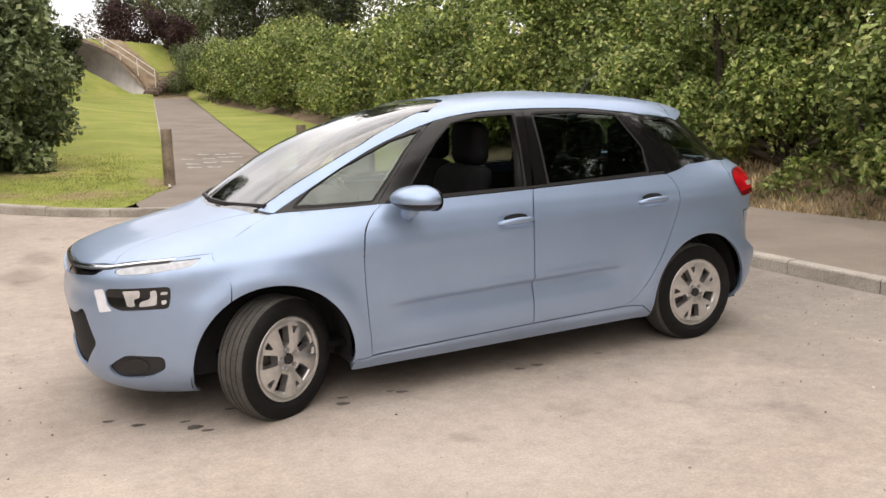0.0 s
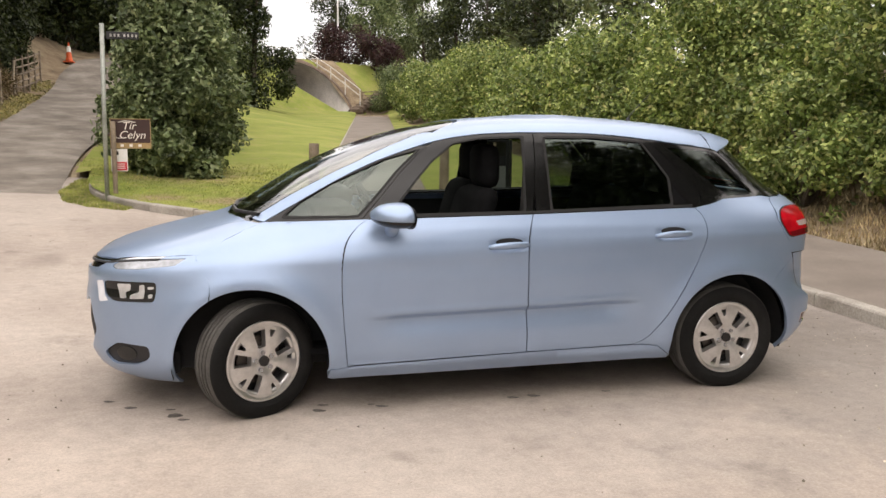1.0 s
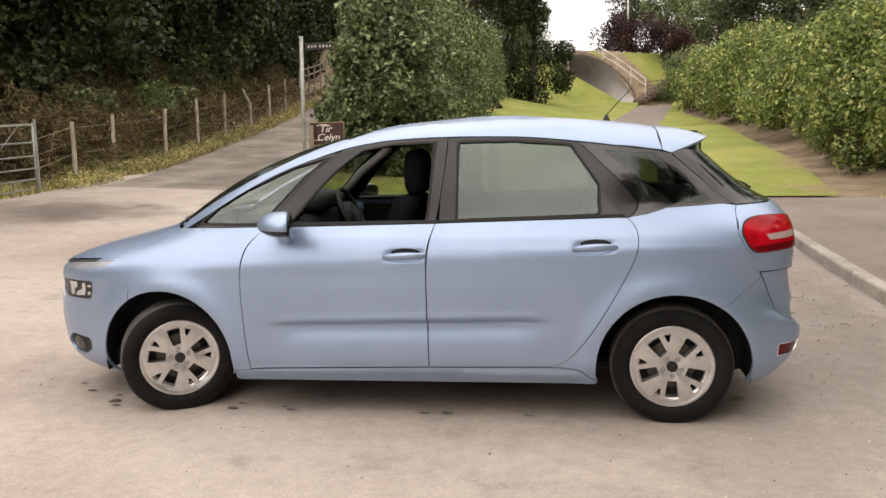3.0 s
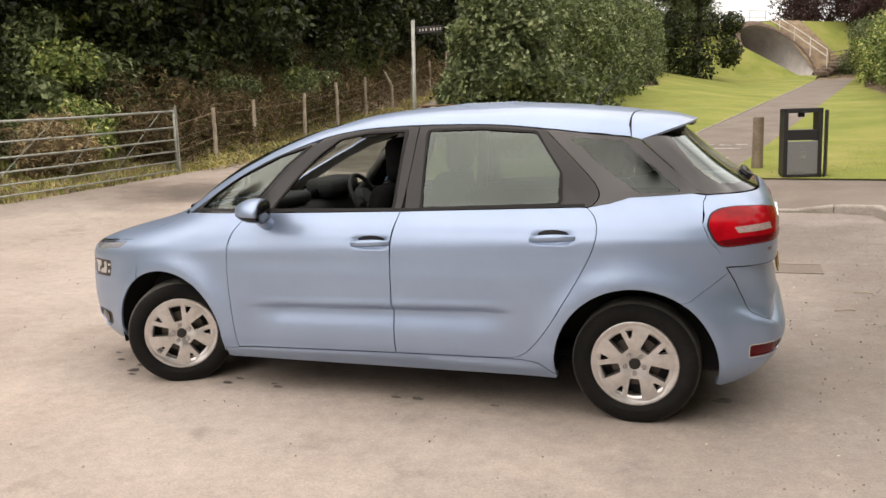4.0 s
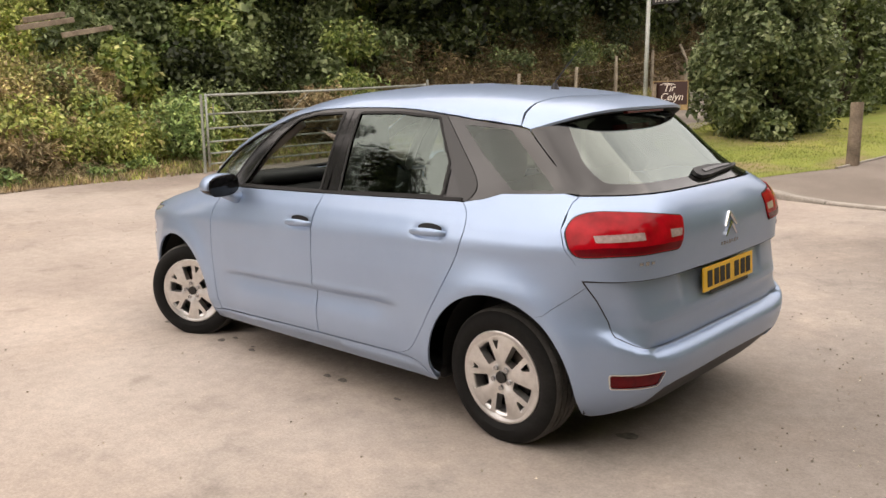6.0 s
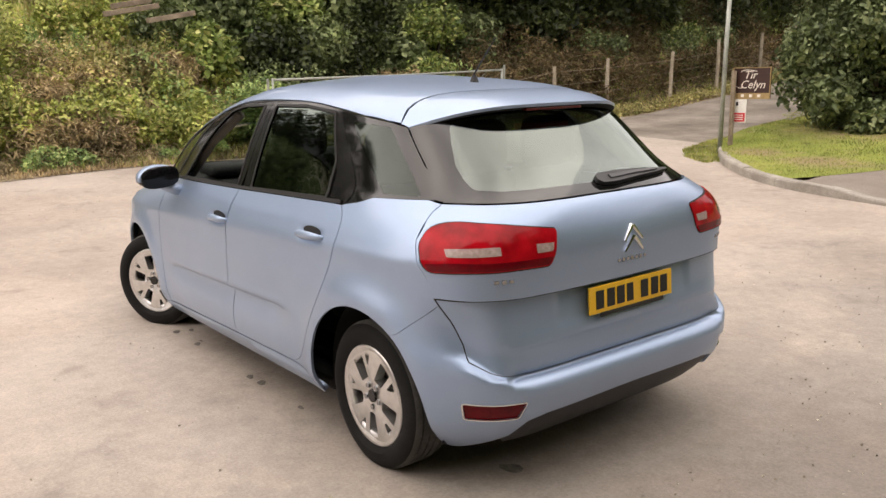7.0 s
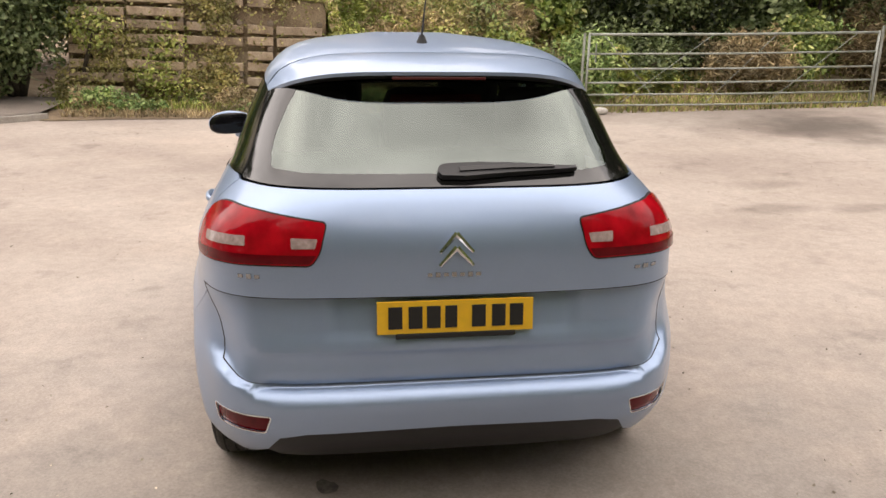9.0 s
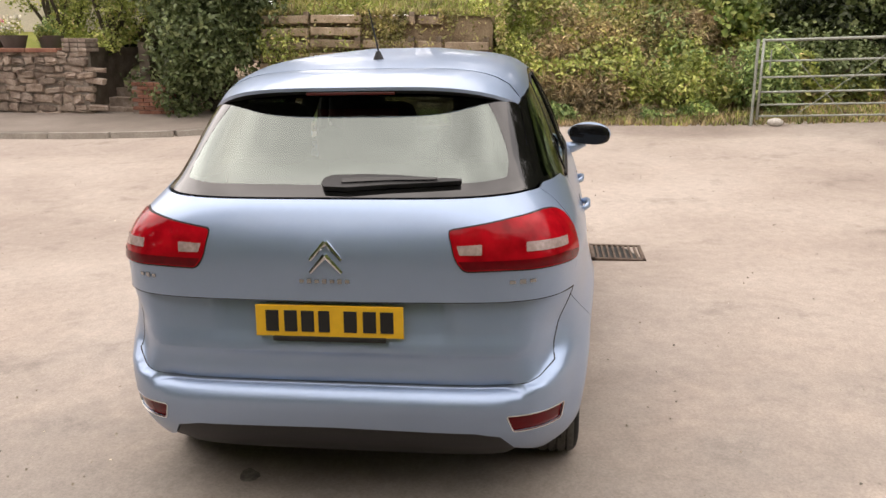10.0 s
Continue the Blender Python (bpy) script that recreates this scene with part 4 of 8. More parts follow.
M_PILLAR.node_tree.nodes["Principled BSDF"].inputs["Specular IOR Level"].default_value = 0.45
M_GLASS = glass_mat("clear_car_glass", (0.55, 0.60, 0.56), 1.9)
M_WSCREEN = glass_mat("windscreen_glass", (0.5, 0.55, 0.52), 2.5, 0.03, (1, 1, 1))
M_TINT = glass_mat("tinted_car_glass", (0.27, 0.32, 0.29), 1.9, 0.03, (0.82, 0.95, 0.88))
M_SCREEN = glass_mat("rear_screen_glass", (0.26, 0.30, 0.28), 2.3)
M_RED = plain_mat("red_lamp_lens", (0.36, 0.004, 0.010), 0.10, 0, 0.0, 0.35, 14)
M_RED.node_tree.nodes["Principled BSDF"].inputs["Specular IOR Level"].default_value = 0.22
M_BORDER = plain_mat("black_screen_border", (0.006, 0.006, 0.006), 0.06)
M_BORDER.node_tree.nodes["Principled BSDF"].inputs["Specular IOR Level"].default_value = 0.75
M_DARKRED = plain_mat("dark_red_lens", (0.13, 0.003, 0.007), 0.12, 0, 0.0, 0.2, 30)
M_DARKRED.node_tree.nodes["Principled BSDF"].inputs["Specular IOR Level"].default_value = 0.22
M_CLEARLENS = plain_mat("clear_lamp_lens", (0.40, 0.31, 0.29), 0.2, 0.0, 0.2, 0.25, 60)
M_FRONTLENS = plain_mat("front_lamp_lens", (0.40, 0.42, 0.45), 0.2, 0.4, 0.3, 0.25, 30)
# near-white base colour paints the sky's highlight on the headlamp's side edge
M_EDGELENS = plain_mat("lamp_edge_highlight", (0.78, 0.80, 0.86), 0.22, 0.0, 0.5, 0.05, 30)
M_REFLECTOR = plain_mat("lamp_reflector", (0.72, 0.73, 0.75), 0.28, 0.6, 0.0, 0.12, 35)
M_TINTDARK = glass_mat("dark_tinted_glass", (0.24, 0.27, 0.25), 1.6)
M_DARKLENS = plain_mat("dark_lamp_recess", (0.010, 0.011, 0.012), 0.10, 0.0, 0.15)
M_CLOTH = rough_mat("dark_seat_cloth", (0.004, 0.004, 0.0045), (0.006, 0.006, 0.0065), (0.010, 0.010, 0.011), 8, 150, 0.95, 0.4, 0.003, world_space=False)
M_CLOTH.node_tree.nodes["Principled BSDF"].inputs["Specular IOR Level"].default_value = 0.12
M_HEADLINER = plain_mat("grey_headlining", (0.52, 0.50, 0.47), 0.95)
M_PILLARTRIM = plain_mat("grey_pillar_lining", (0.36, 0.345, 0.32), 0.9)
M_DARKTRIM = plain_mat("dark_post_lining", (0.03, 0.029, 0.028), 0.8)
M_DASH = plain_mat("dark_dashboard_plastic", (0.03, 0.03, 0.032), 0.6, 0, 0, 0.15, 60, 0.2)
M_BADGE = plain_mat("dull_chrome", (0.42, 0.43, 0.45), 0.25, 1.0)
M_PLATE = plain_mat("yellow_plate", (0.80, 0.47, 0.015), 0.35, 0, 0.3, 0.04)
M_INK = plain_mat("black_ink", (0.012, 0.012, 0.012), 0.5)

car = thing("car", pose(0, 0.030, 0.018, 1.3), "pale blue metallic five-door family car parked with front wheels turned", "car")

ARCH_R = 0.405


def arch(cx, start, end, n=22):
    """The wheel opening, as x and z from one foot to the other."""
    return [(cx + ARCH_R * math.cos(radians(a)), HUB_Z + ARCH_R * math.sin(radians(a))) for a in np.linspace(start, end, n)]


def both(name, pts, material, fn=None, **kw):
    a = skin(name, pts, material, car, fn, **kw)
    b = skin(name, mirror_uv(pts) if fn is None else [(u, -v) for u, v in pts][::-1], material, car, fn, **kw)
    return a, b


# seams in x, z
front_seam = [(0.575, 1.075), (0.50, 1.02), (0.445, 0.94), (0.425, 0.80), (0.425, 0.66), (0.435, 0.48), (0.452, 0.279)]
b_seam = [(1.522, 1.092), (1.492, 1.0), (1.478, 0.89), (1.476, 0.6), (1.48, 0.304)]
rear_seam = [(2.545, 1.115), (2.585, 1.07), (2.60, 1.0), (2.585, 0.92), (2.54, 0.82), (2.45, 0.66), (2.35, 0.50), (2.29, 0.42), (2.235, 0.36), (2.17, 0.325), (2.11, 0.3155)]


def sill_z(x):
    return float(np.interp(x, [0.45, 1.48, 2.1], [0.279, 0.304, 0.3155]))


def belt(x):
    return float(np.interp(x, [-0.1, 0.04, 0.58, 1.51, 2.55, 2.66, 2.75, 3.1, 3.2], [1.045, 1.055, 1.075, 1.092, 1.118, 1.135, 1.163, 1.178, 1.178]))


def line_on(f, x0, x1, n):
    return [(x, f(x)) for x in np.linspace(x0, x1, n)]


fd = [*curve_through(front_seam, 4), *[(x, sill_z(x)) for x in np.linspace(0.5, 1.44, 8)], *curve_through(b_seam[::-1], 4), *line_on(belt, 1.47, 0.62, 10)]
both("front_door", [S(*p) for p in densify(fd, 0.025)], M_PAINT, step=0.0125)
rd = [*curve_through(b_seam, 4), *[(x, sill_z(x)) for x in np.linspace(1.53, 2.08, 6)], *curve_through(rear_seam[::-1], 4), *line_on(belt, 2.5, 1.57, 10)]
both("rear_door", [S(*p) for p in densify(rd, 0.025)], M_PAINT, step=0.0125)

# front wing: from the nose seam over the arch to the door
a_f = arch(WHEELS["front"], -12, 121)
wing_top = [(-0.323, 0.893), (-0.2, 0.958), (-0.08, 1.012), (0.015, 1.05)]
wing = [(0.452, 0.276), (0.36, 0.272), (0.348, 0.245), *a_f, (-0.262, 0.76), (-0.289, 0.83), *wing_top, *line_on(belt, 0.1, 0.55, 6), *curve_through(front_seam, 4)[:-1]]
both("front_wing", [S(*p) for p in wing], M_PAINT, gap=0.0004)

# rear quarter: arch, corner and the pillar foot
a_r = arch(2.785, 196, 56)
lamp_edge = [(3.105, 1.11), (3.105, 1.04), (3.138, 0.962), (3.178, 0.915)]
gate_edge = [(3.230, 0.825), (3.272, 0.748), (3.320, 0.655)]
quarter = [*curve_through(rear_seam, 4), (2.20, 0.3135), (2.30, 0.305), (2.395, 0.24), *a_r[1:], (3.055, 0.668), (3.10, 0.704), (3.168, 0.752), (3.237, 0.806), gate_edge[0], *lamp_edge[::-1], (3.104, 1.14), (3.115, 1.165), *line_on(belt, 3.05, 2.6, 10)]
both("rear_quarter_panel", [S(*p) for p in densify(quarter, 0.025)], M_PAINT, gap=0.0006)
# sill
sill = [(0.358, 0.269), (0.452, 0.276), *[(x, sill_z(x) - 0.003) for x in np.linspace(0.5, 2.1, 14)], (2.11, 0.3125), (2.20, 0.3115), (2.30, 0.303), (2.395, 0.238), (2.38, 0.215), *[(x, 0.19 + 0.01 * x) for x in np.linspace(2.3, 0.38, 14)], (0.345, 0.205)]
both("sill", [S(*p) for p in densify(sill, 0.025)], M_PAINT, depth=0.03)

# nose: bumper from arch to arch
a_fb = arch(WHEELS["front"], 122, 193, 12)
left = [S(*p) for p in [(-0.289, 0.83), (-0.262, 0.76), *a_fb, (-0.42, 0.19)]]
low = [B(y, 0.185, True) for y in np.linspace(-0.60, 0.60, 15)]
top_l = [S(-0.323, 0.893)]
lid_edge = [(-0.735, 0.882), (-0.674, 0.872), (-0.572, 0.853), (-0.44, 0.845), (-0.305, 0.838), (-0.15, 0.834), (0, 0.832)]
top = [B(y, z, True) for y, z in lid_edge] + [B(-y, z, True) for y, z in lid_edge[::-1][1:]]


def unroll(pts):
    """Angles run on past the nose."""
    return [(u + 3 * math.pi if u < 0 else u, v) for u, v in pts]


nose_poly = [*left[::-1][::-1], *low, *mirror_uv(left), *mirror_uv(top_l), *top[::-1], *top_l[::-1]]
nose_poly = unroll(nose_poly)


def nose_hole(pts):
    return unroll([B(y, z, True) for y, z in pts])


def face_hole(pts):
    return unroll([S(x, z) for x, z in pts])


def flip(poly):
    return [(3 * math.pi - u, v) for u, v in poly][::-1]


main_lamp = face_hole(rounded([(-0.817, 0.748), (-0.532, 0.755), (-0.547, 0.647), (-0.765, 0.641), (-0.812, 0.672)], 0.025))
lamp_edge_strip = face_hole(rounded([(-0.862, 0.737), (-0.824, 0.746), (-0.815, 0.70), (-0.815, 0.668), (-0.795, 0.641), (-0.848, 0.628)], 0.008, 2))
slim_lamp = face_hole(rounded([(-0.771, 0.826), (-0.734, 0.846), (-0.56, 0.864), (-0.375, 0.877), (-0.435, 0.84), (-0.622, 0.816), (-0.748, 0.81)], 0.012))
fog = face_hole(rounded([(-0.838, 0.349), (-0.758, 0.417), (-0.585, 0.405), (-0.58, 0.341), (-0.65, 0.295), (-0.791, 0.284)], 0.03))
intake = nose_hole(rounded([(-0.487, 0.645), (-0.40, 0.60), (0.40, 0.60), (0.487, 0.645), (0.57, 0.472), (0.43, 0.325), (-0.43, 0.325), (-0.57, 0.472)], 0.04))
grille = nose_hole(rounded([(-0.57, 0.838), (-0.3, 0.828), (0, 0.823), (0.3, 0.828), (0.57, 0.838), (0.55, 0.808), (0.3, 0.785), (0, 0.755), (-0.3, 0.785), (-0.55, 0.808)], 0.015))
skin("front_bumper", nose_poly, M_PAINT, car, holes=[main_lamp, flip(main_lamp), lamp_edge_strip, flip(lamp_edge_strip), slim_lamp, flip(slim_lamp), fog, flip(fog), intake, grille], step=0.04, gap=0.0002)
for hole in (main_lamp, flip(main_lamp)):
    skin("headlamp", hole, M_DARKLENS, car, sink=0.004, step=0.03, depth=0.02, label="clear headlamp with dark recess and bright reflector")
for hole in (lamp_edge_strip, flip(lamp_edge_strip)):
    skin("headlamp_edge", hole, M_EDGELENS, car, sink=0.0, step=0.03, gap=0, label="side edge of the headlamp with its bright highlight painted in")
for k, sgn in ((0, 1), (1, -1)):
    for pts in ([(-0.748, 0.738), (-0.668, 0.742), (-0.67, 0.703), (-0.70, 0.695), (-0.692, 0.662), (-0.73, 0.657)], [(-0.628, 0.738), (-0.595, 0.741), (-0.60, 0.664), (-0.682, 0.657), (-0.676, 0.684), (-0.628, 0.70)], [(-0.583, 0.730), (-0.547, 0.732), (-0.548, 0.715), (-0.583, 0.712)], [(-0.583, 0.690), (-0.553, 0.694), (-0.556, 0.668), (-0.583, 0.665)]):
        q = face_hole(rounded(pts, 0.012, 3))
        skin("reflector", q if sgn > 0 else flip(q), M_REFLECTOR, car, sink=0.002, step=0.02, depth=0.003, label="bright headlamp reflector")
edge_line = [(y, z - 0.002) for y, z in lid_edge] + [(-y, z - 0.002) for y, z in lid_edge[::-1][1:]]
trim_line = unroll([B(y, z, True) for y, z in edge_line] + [B(y, z - 0.008, True) for y, z in edge_line[::-1]])
shut_line = unroll([B(y, z - 0.010, True) for y, z in edge_line] + [B(y, z - 0.017, True) for y, z in edge_line[::-1]])
skin("bonnet_gap", shut_line, M_BLACK, car, sink=-0.0015, step=0.03, gap=0, depth=0.004, label="dark gap below the bonnet trim")
skin("bonnet_trim", trim_line, M_CHROME, car, sink=-0.002, step=0.03, gap=0, depth=0.004, label="thin chrome line under the bonnet edge")
for hole in (slim_lamp, flip(slim_lamp)):
    skin("daytime_lamp", hole, M_FRONTLENS, car, sink=0.003, step=0.03, label="slim clear daytime running lamp")
fog_disc = face_hole([(-0.715 + 0.055 * math.cos(a), 0.352 + 0.042 * math.sin(a)) for a in np.linspace(0, math.tau, 18, endpoint=False)])
for hole, disc in ((fog, fog_disc), (flip(fog), flip(fog_disc))):
    bezel = skin("fog_lamp_bezel", hole, M_BLACK, car, sink=0.015, step=0.03)
    skin("fog_lamp", disc, M_DARKLENS, bezel, sink=0.010, step=0.03, depth=0.006, gap=0, label="small dark round fog lamp")
skin("lower_intake", intake, M_BLACK, car, sink=0.03, step=0.05)
skin("upper_grille", grille, M_GLOSSBLACK, car, sink=0.012, step=0.04)

# bonnet and the wings' upper faces
def side_xy(x, z):
    u, v = S(x, z)
    q = wrap(np.array([u]), np.array([v]))[0]
    return float(q[0]), float(q[1])


def nose_xy(y, z):
    u, v = B(y, z, True)
    q = wrap(np.array([u]), np.array([v]))[0]
    return float(q[0]), float(q[1])


shut = curve_through([(-0.03, -0.63), (-0.12, -0.535), (-0.25, -0.475), (-0.44, -0.44), (-0.60, -0.44), (-0.70, -0.49), nose_xy(-0.572, 0.855)], 5)
hood_front = [nose_xy(y, z + 0.001) for y, z in curve_through([(-0.44, 0.845), (-0.305, 0.838), (-0.15, 0.834), (0, 0.832)], 3)]
back_l = [(-0.07, -0.58), (-0.125, -0.42), (-0.165, -0.22), (-0.18, 0.0)]
hood_half = [*back_l[::-1], *shut, *hood_front]
hood = hood_half + [(x, -y) for x, y in hood_half[::-1]][1:-1]
skin("bonnet", hood, M_PAINT, car, lid, step=0.04)
cheek = [*shut, nose_xy(-0.674, 0.873), nose_xy(-0.735, 0.883), *[side_xy(*p) for p in wing_top], (0.0, -0.66)]
both("wing_top", cheek, M_PAINT, lid, gap=0.0, depth=0.0, step=0.035)

# rear bumper
rb_left = [*gate_edge[:0:-1], (3.237, 0.8055), (3.168, 0.7515), (3.10, 0.7035), (3.055, 0.6675), *arch(2.785, 56, -14, 14), (3.20, 0.205)]
rbl = [S(*p) for p in rb_left]
diff_top = [(-0.63, 0.28), (-0.585, 0.348), (-0.5, 0.365), (0.0, 0.372)]
diff = [B(y, z) for y, z in diff_top] + [B(-y, z) for y, z in diff_top[::-1][1:]]
gate_low = [S(3.350, 0.600), *[B(y, z) for y, z in [(-0.735, 0.565), (-0.69, 0.547), (-0.62, 0.538), (-0.50, 0.534), (-0.344, 0.531), (-0.11, 0.529)]]]
gate_low = gate_low + mirror_uv(gate_low)
rb = [*rbl[::-1], *gate_low, *[(-u, v) for u, v in rbl], B(0.68, 0.25), *diff[::-1], B(-0.68, 0.25)]
refl = rounded([S(3.335, 0.437), B(-0.61, 0.438), B(-0.632, 0.371), S(3.331, 0.371)], 0.012)
skin("rear_bumper", rb, M_PAINT, car, gap=0.0005, step=0.02, holes=[refl, mirror_uv(refl)], depth=0.02)
for hole in (refl, mirror_uv(refl)):
    skin("bumper_reflector", hole, M_DARKRED, car, sink=0.006, step=0.03, label="dark red bumper reflector")
    skin("reflector_trim", shrink(hole, -0.003), M_CHROME, car, sink=-0.001, holes=[shrink(hole, 0.002)], step=0.03, gap=0, depth=0.004, label="thin bright surround of the reflector")
diffuser = [*[(u, v) for u, v in diff], B(0.66, 0.27), B(0.60, 0.21), B(0.3, 0.2), B(0, 0.2), B(-0.3, 0.2), B(-0.60, 0.21), B(-0.66, 0.27)]
skin("bumper_valance", diffuser, M_BLACK, car, sink=0.012, step=0.05, label="black plastic lower bumper valance")

# tailgate with lamps
tl = [B(-0.413, 1.072), B(-0.424, 1.03), B(-0.434, 0.985), B(-0.462, 0.940), B(-0.61, 0.943), S(3.34, 0.941), S(3.195, 0.930), S(3.158, 0.965), S(3.124, 1.035), S(3.138, 1.085), S(3.185, 1.106), S(3.25, 1.112), B(-0.62, 1.103)]
tl = rounded(tl, 0.025, 3)
crease = [S(3.221, 0.832), S(3.33, 0.832), *[B(y, 0.832) for y in np.linspace(-0.66, 0.0, 12)]]
crease = [*crease, *mirror_uv(crease)[1:]]
upper_side = [B(-0.58, 1.167), S(3.2, 1.167), S(3.116, 1.166), S(3.104, 1.14), *[S(*p) for p in lamp_edge]]
upper_gate = [B(0, 1.167), B(-0.3, 1.167), *upper_side, *crease, *mirror_uv(upper_side), B(0.3, 1.167)]
skin("tailgate", upper_gate, M_PAINT, car, gap=0.0008, step=0.0135, holes=[tl, mirror_uv(tl)])
lower_side = [*[S(*p) for p in gate_edge], S(3.350, 0.602), B(-0.735, 0.567), B(-0.69, 0.549), B(-0.62, 0.540), B(-0.50, 0.536), B(-0.344, 0.533)]
lower_gate = [*[(u, v - 0.0038) for u, v in crease[::-1]], *lower_side[1:], B(0, 0.530), *mirror_uv(lower_side[1:])]
skin("tailgate_lower_panel", lower_gate, M_PAINT, car, gap=0.0008, step=0.0135)
skin("gate_seal", shrink(lower_gate, -0.0025), M_SEAL, car, sink=-0.0006, holes=[shrink(lower_gate, 0.0022)], step=0.0135, gap=0, depth=0.003, label="dark shut line round the lower gate")
for hole in (tl, mirror_uv(tl)):
    lens = skin("tail_lamp", hole, M_RED, car, sink=-0.006, step=0.03, depth=0.03, label="glossy red tail lamp with clear strips")
    s = 1 if hole is tl else -1
    low = [B(-0.443, 0.976), B(-0.468, 0.945), B(-0.61, 0.947), S(3.34, 0.945), S(3.20, 0.934), S(3.176, 0.962), S(3.30, 0.976), B(-0.62, 0.978)]
    skin("lamp_base", rounded(low if s > 0 else mirror_uv(low), 0.008, 2), M_DARKRED, lens, sink=-0.0075, step=0.03, depth=0.004, label="dark red lower band of the lamp")
    for pts in ([S(3.246, 1.022), S(3.34, 1.028), B(-0.664, 1.032), B(-0.665, 0.998), S(3.35, 0.994), S(3.266, 0.990)], [B(-0.527, 1.030), B(-0.440, 1.026), B(-0.450, 0.993), B(-0.526, 0.993)]):
        q = rounded(pts, 0.006, 2)
        skin("reverse_lamp", q if s > 0 else mirror_uv(q), M_CLEARLENS, lens, sink=-0.008, step=0.03, depth=0.004, label="clear strip in the lamp")

# roof
frame_top = [(0.023, 1.052), (0.221, 1.166), (0.427, 1.282), (0.66, 1.39), (0.98, 1.495), (1.2, 1.533), (1.52, 1.55), (1.96, 1.545), (2.29, 1.515), (2.5, 1.487), (2.75, 1.458), (2.95, 1.437)]
front_edge = [(1.0, -0.525), (1.08, -0.46), (1.19, -0.35), (1.22, -0.2), (1.23, 0.0)]
roof_half = [*[side_xy(x, z) for x, z in curve_through(frame_top[4:10], 3)], side_xy(2.66, 1.469), side_xy(2.742, 1.459), (2.726, -0.58), (2.724, -0.5), (2.724, -0.3), (2.724, 0.0)]
roof_poly = [*roof_half, *[(x, -y) for x, y in roof_half[::-1]][1:], *[(x, -y) for x, y in front_edge], *front_edge[::-1][1:]]
skin("roof", roof_poly, M_PAINT, car, lid, step=0.045)
pillar = [S(x, z) for x, z in [*curve_through(frame_top[:6], 3), (1.1, 1.525), (1.0, 1.548), (0.95, 1.545), (0.779, 1.484), (0.547, 1.381), (0.334, 1.28), (0.134, 1.172), (-0.04, 1.066)]]
both("windscreen_pillar", pillar, M_PAINT)
both("pillar_lining", pillar, M_PILLARTRIM, sink=0.020, depth=0, step=0.05, gap=-0.01)
ws_half = [S(x, z) for x, z in [(-0.055, 1.065), (0.13, 1.174), (0.33, 1.283), (0.543, 1.384), (0.775, 1.486), (0.945, 1.547)]]
ws_half = [B(-0.3, 1.043, True), B(-0.6, 1.055, True), *ws_half, B(-0.47, 1.583, True), B(-0.35, 1.608, True), B(-0.2, 1.619, True)]
ws = unroll([B(0, 1.04, True), *ws_half, B(0, 1.622, True), *mirror_uv(ws_half)])
windscreen = skin("windscreen", ws, M_WSCREEN, car, sink=0.004, step=0.05, depth=0, label="wide clear panoramic windscreen")

fixed_pane = rounded([(0.13, 1.085), (0.525, 1.093), (0.64, 1.212), (0.762, 1.345), (0.885, 1.448), (0.70, 1.398), (0.40, 1.268), (0.22, 1.162)], 0.012, 2)
open_window = rounded([(0.705, 1.098), (0.855, 1.275), (0.962, 1.388), (1.09, 1.484), (1.26, 1.514), (1.503, 1.522), (1.488, 1.30), (1.472, 1.108)], 0.014, 2)
rear_pane = rounded([(1.640, 1.112), (1.640, 1.522), (1.95, 1.523), (2.25, 1.498), (2.395, 1.29), (2.395, 1.135)], 0.012, 2)
corner_pane = rounded([(2.412, 1.265), (2.515, 1.143), (2.412, 1.137)], 0.008, 2)
last_pane = rounded([(2.425, 1.468), (2.70, 1.445), (2.84, 1.325), (3.0, 1.187), (2.795, 1.182), (2.60, 1.325)], 0.014, 2)
top_line = curve_through(frame_top, 4)
b_up = [(1.522, 1.093), (1.545, 1.22), (1.566, 1.38), (1.58, 1.548)]
r_up = [(2.558, 1.119), (2.598, 1.165), (2.575, 1.235), (2.435, 1.38), (2.295, 1.512)]
a_up = [(0.547, 1.075), (0.653, 1.190), (0.775, 1.327), (0.88, 1.425), (0.945, 1.470)]


def to_s(pts):
    return [S(x, z) for x, z in densify(pts, 0.035)]


a_sur = [*line_on(belt, 0.06, 0.52, 8), *a_up, *[p for p in top_line[::-1] if p[0] < 0.93]]
f_sur = [*line_on(belt, 0.57, 1.50, 12), *b_up, *[p for p in top_line[::-1] if 0.96 < p[0] < 1.56], *a_up[::-1]]
r_sur = [*line_on(belt, 1.54, 2.53, 12), *curve_through(r_up, 3), *[p for p in top_line[::-1] if 1.6 < p[0] < 2.28], *b_up[::-1][:-1]]
d_sur = [*line_on(belt, 2.56, 3.08, 14), (3.113, 1.172), (2.943, 1.305), (2.782, 1.447), *[p for p in top_line[::-1] if 2.32 < p[0] < 2.74], *curve_through(r_up, 3)[::-1][:-1]]
for pts, holes in ((a_sur, (fixed_pane,)), (f_sur, (open_window,)), (r_sur, (rear_pane, corner_pane)), (d_sur, (last_pane,))):
    hs = [to_s(h) for h in holes]
    mt = M_BORDER if holes[0] is last_pane else M_PILLAR
    skin("window_surround", to_s(pts), mt, car, sink=0.003, holes=hs, step=0.03)
    skin("window_surround", mirror_uv(to_s(pts)), mt, car, sink=0.003, holes=[mirror_uv(h) for h in hs], step=0.03)
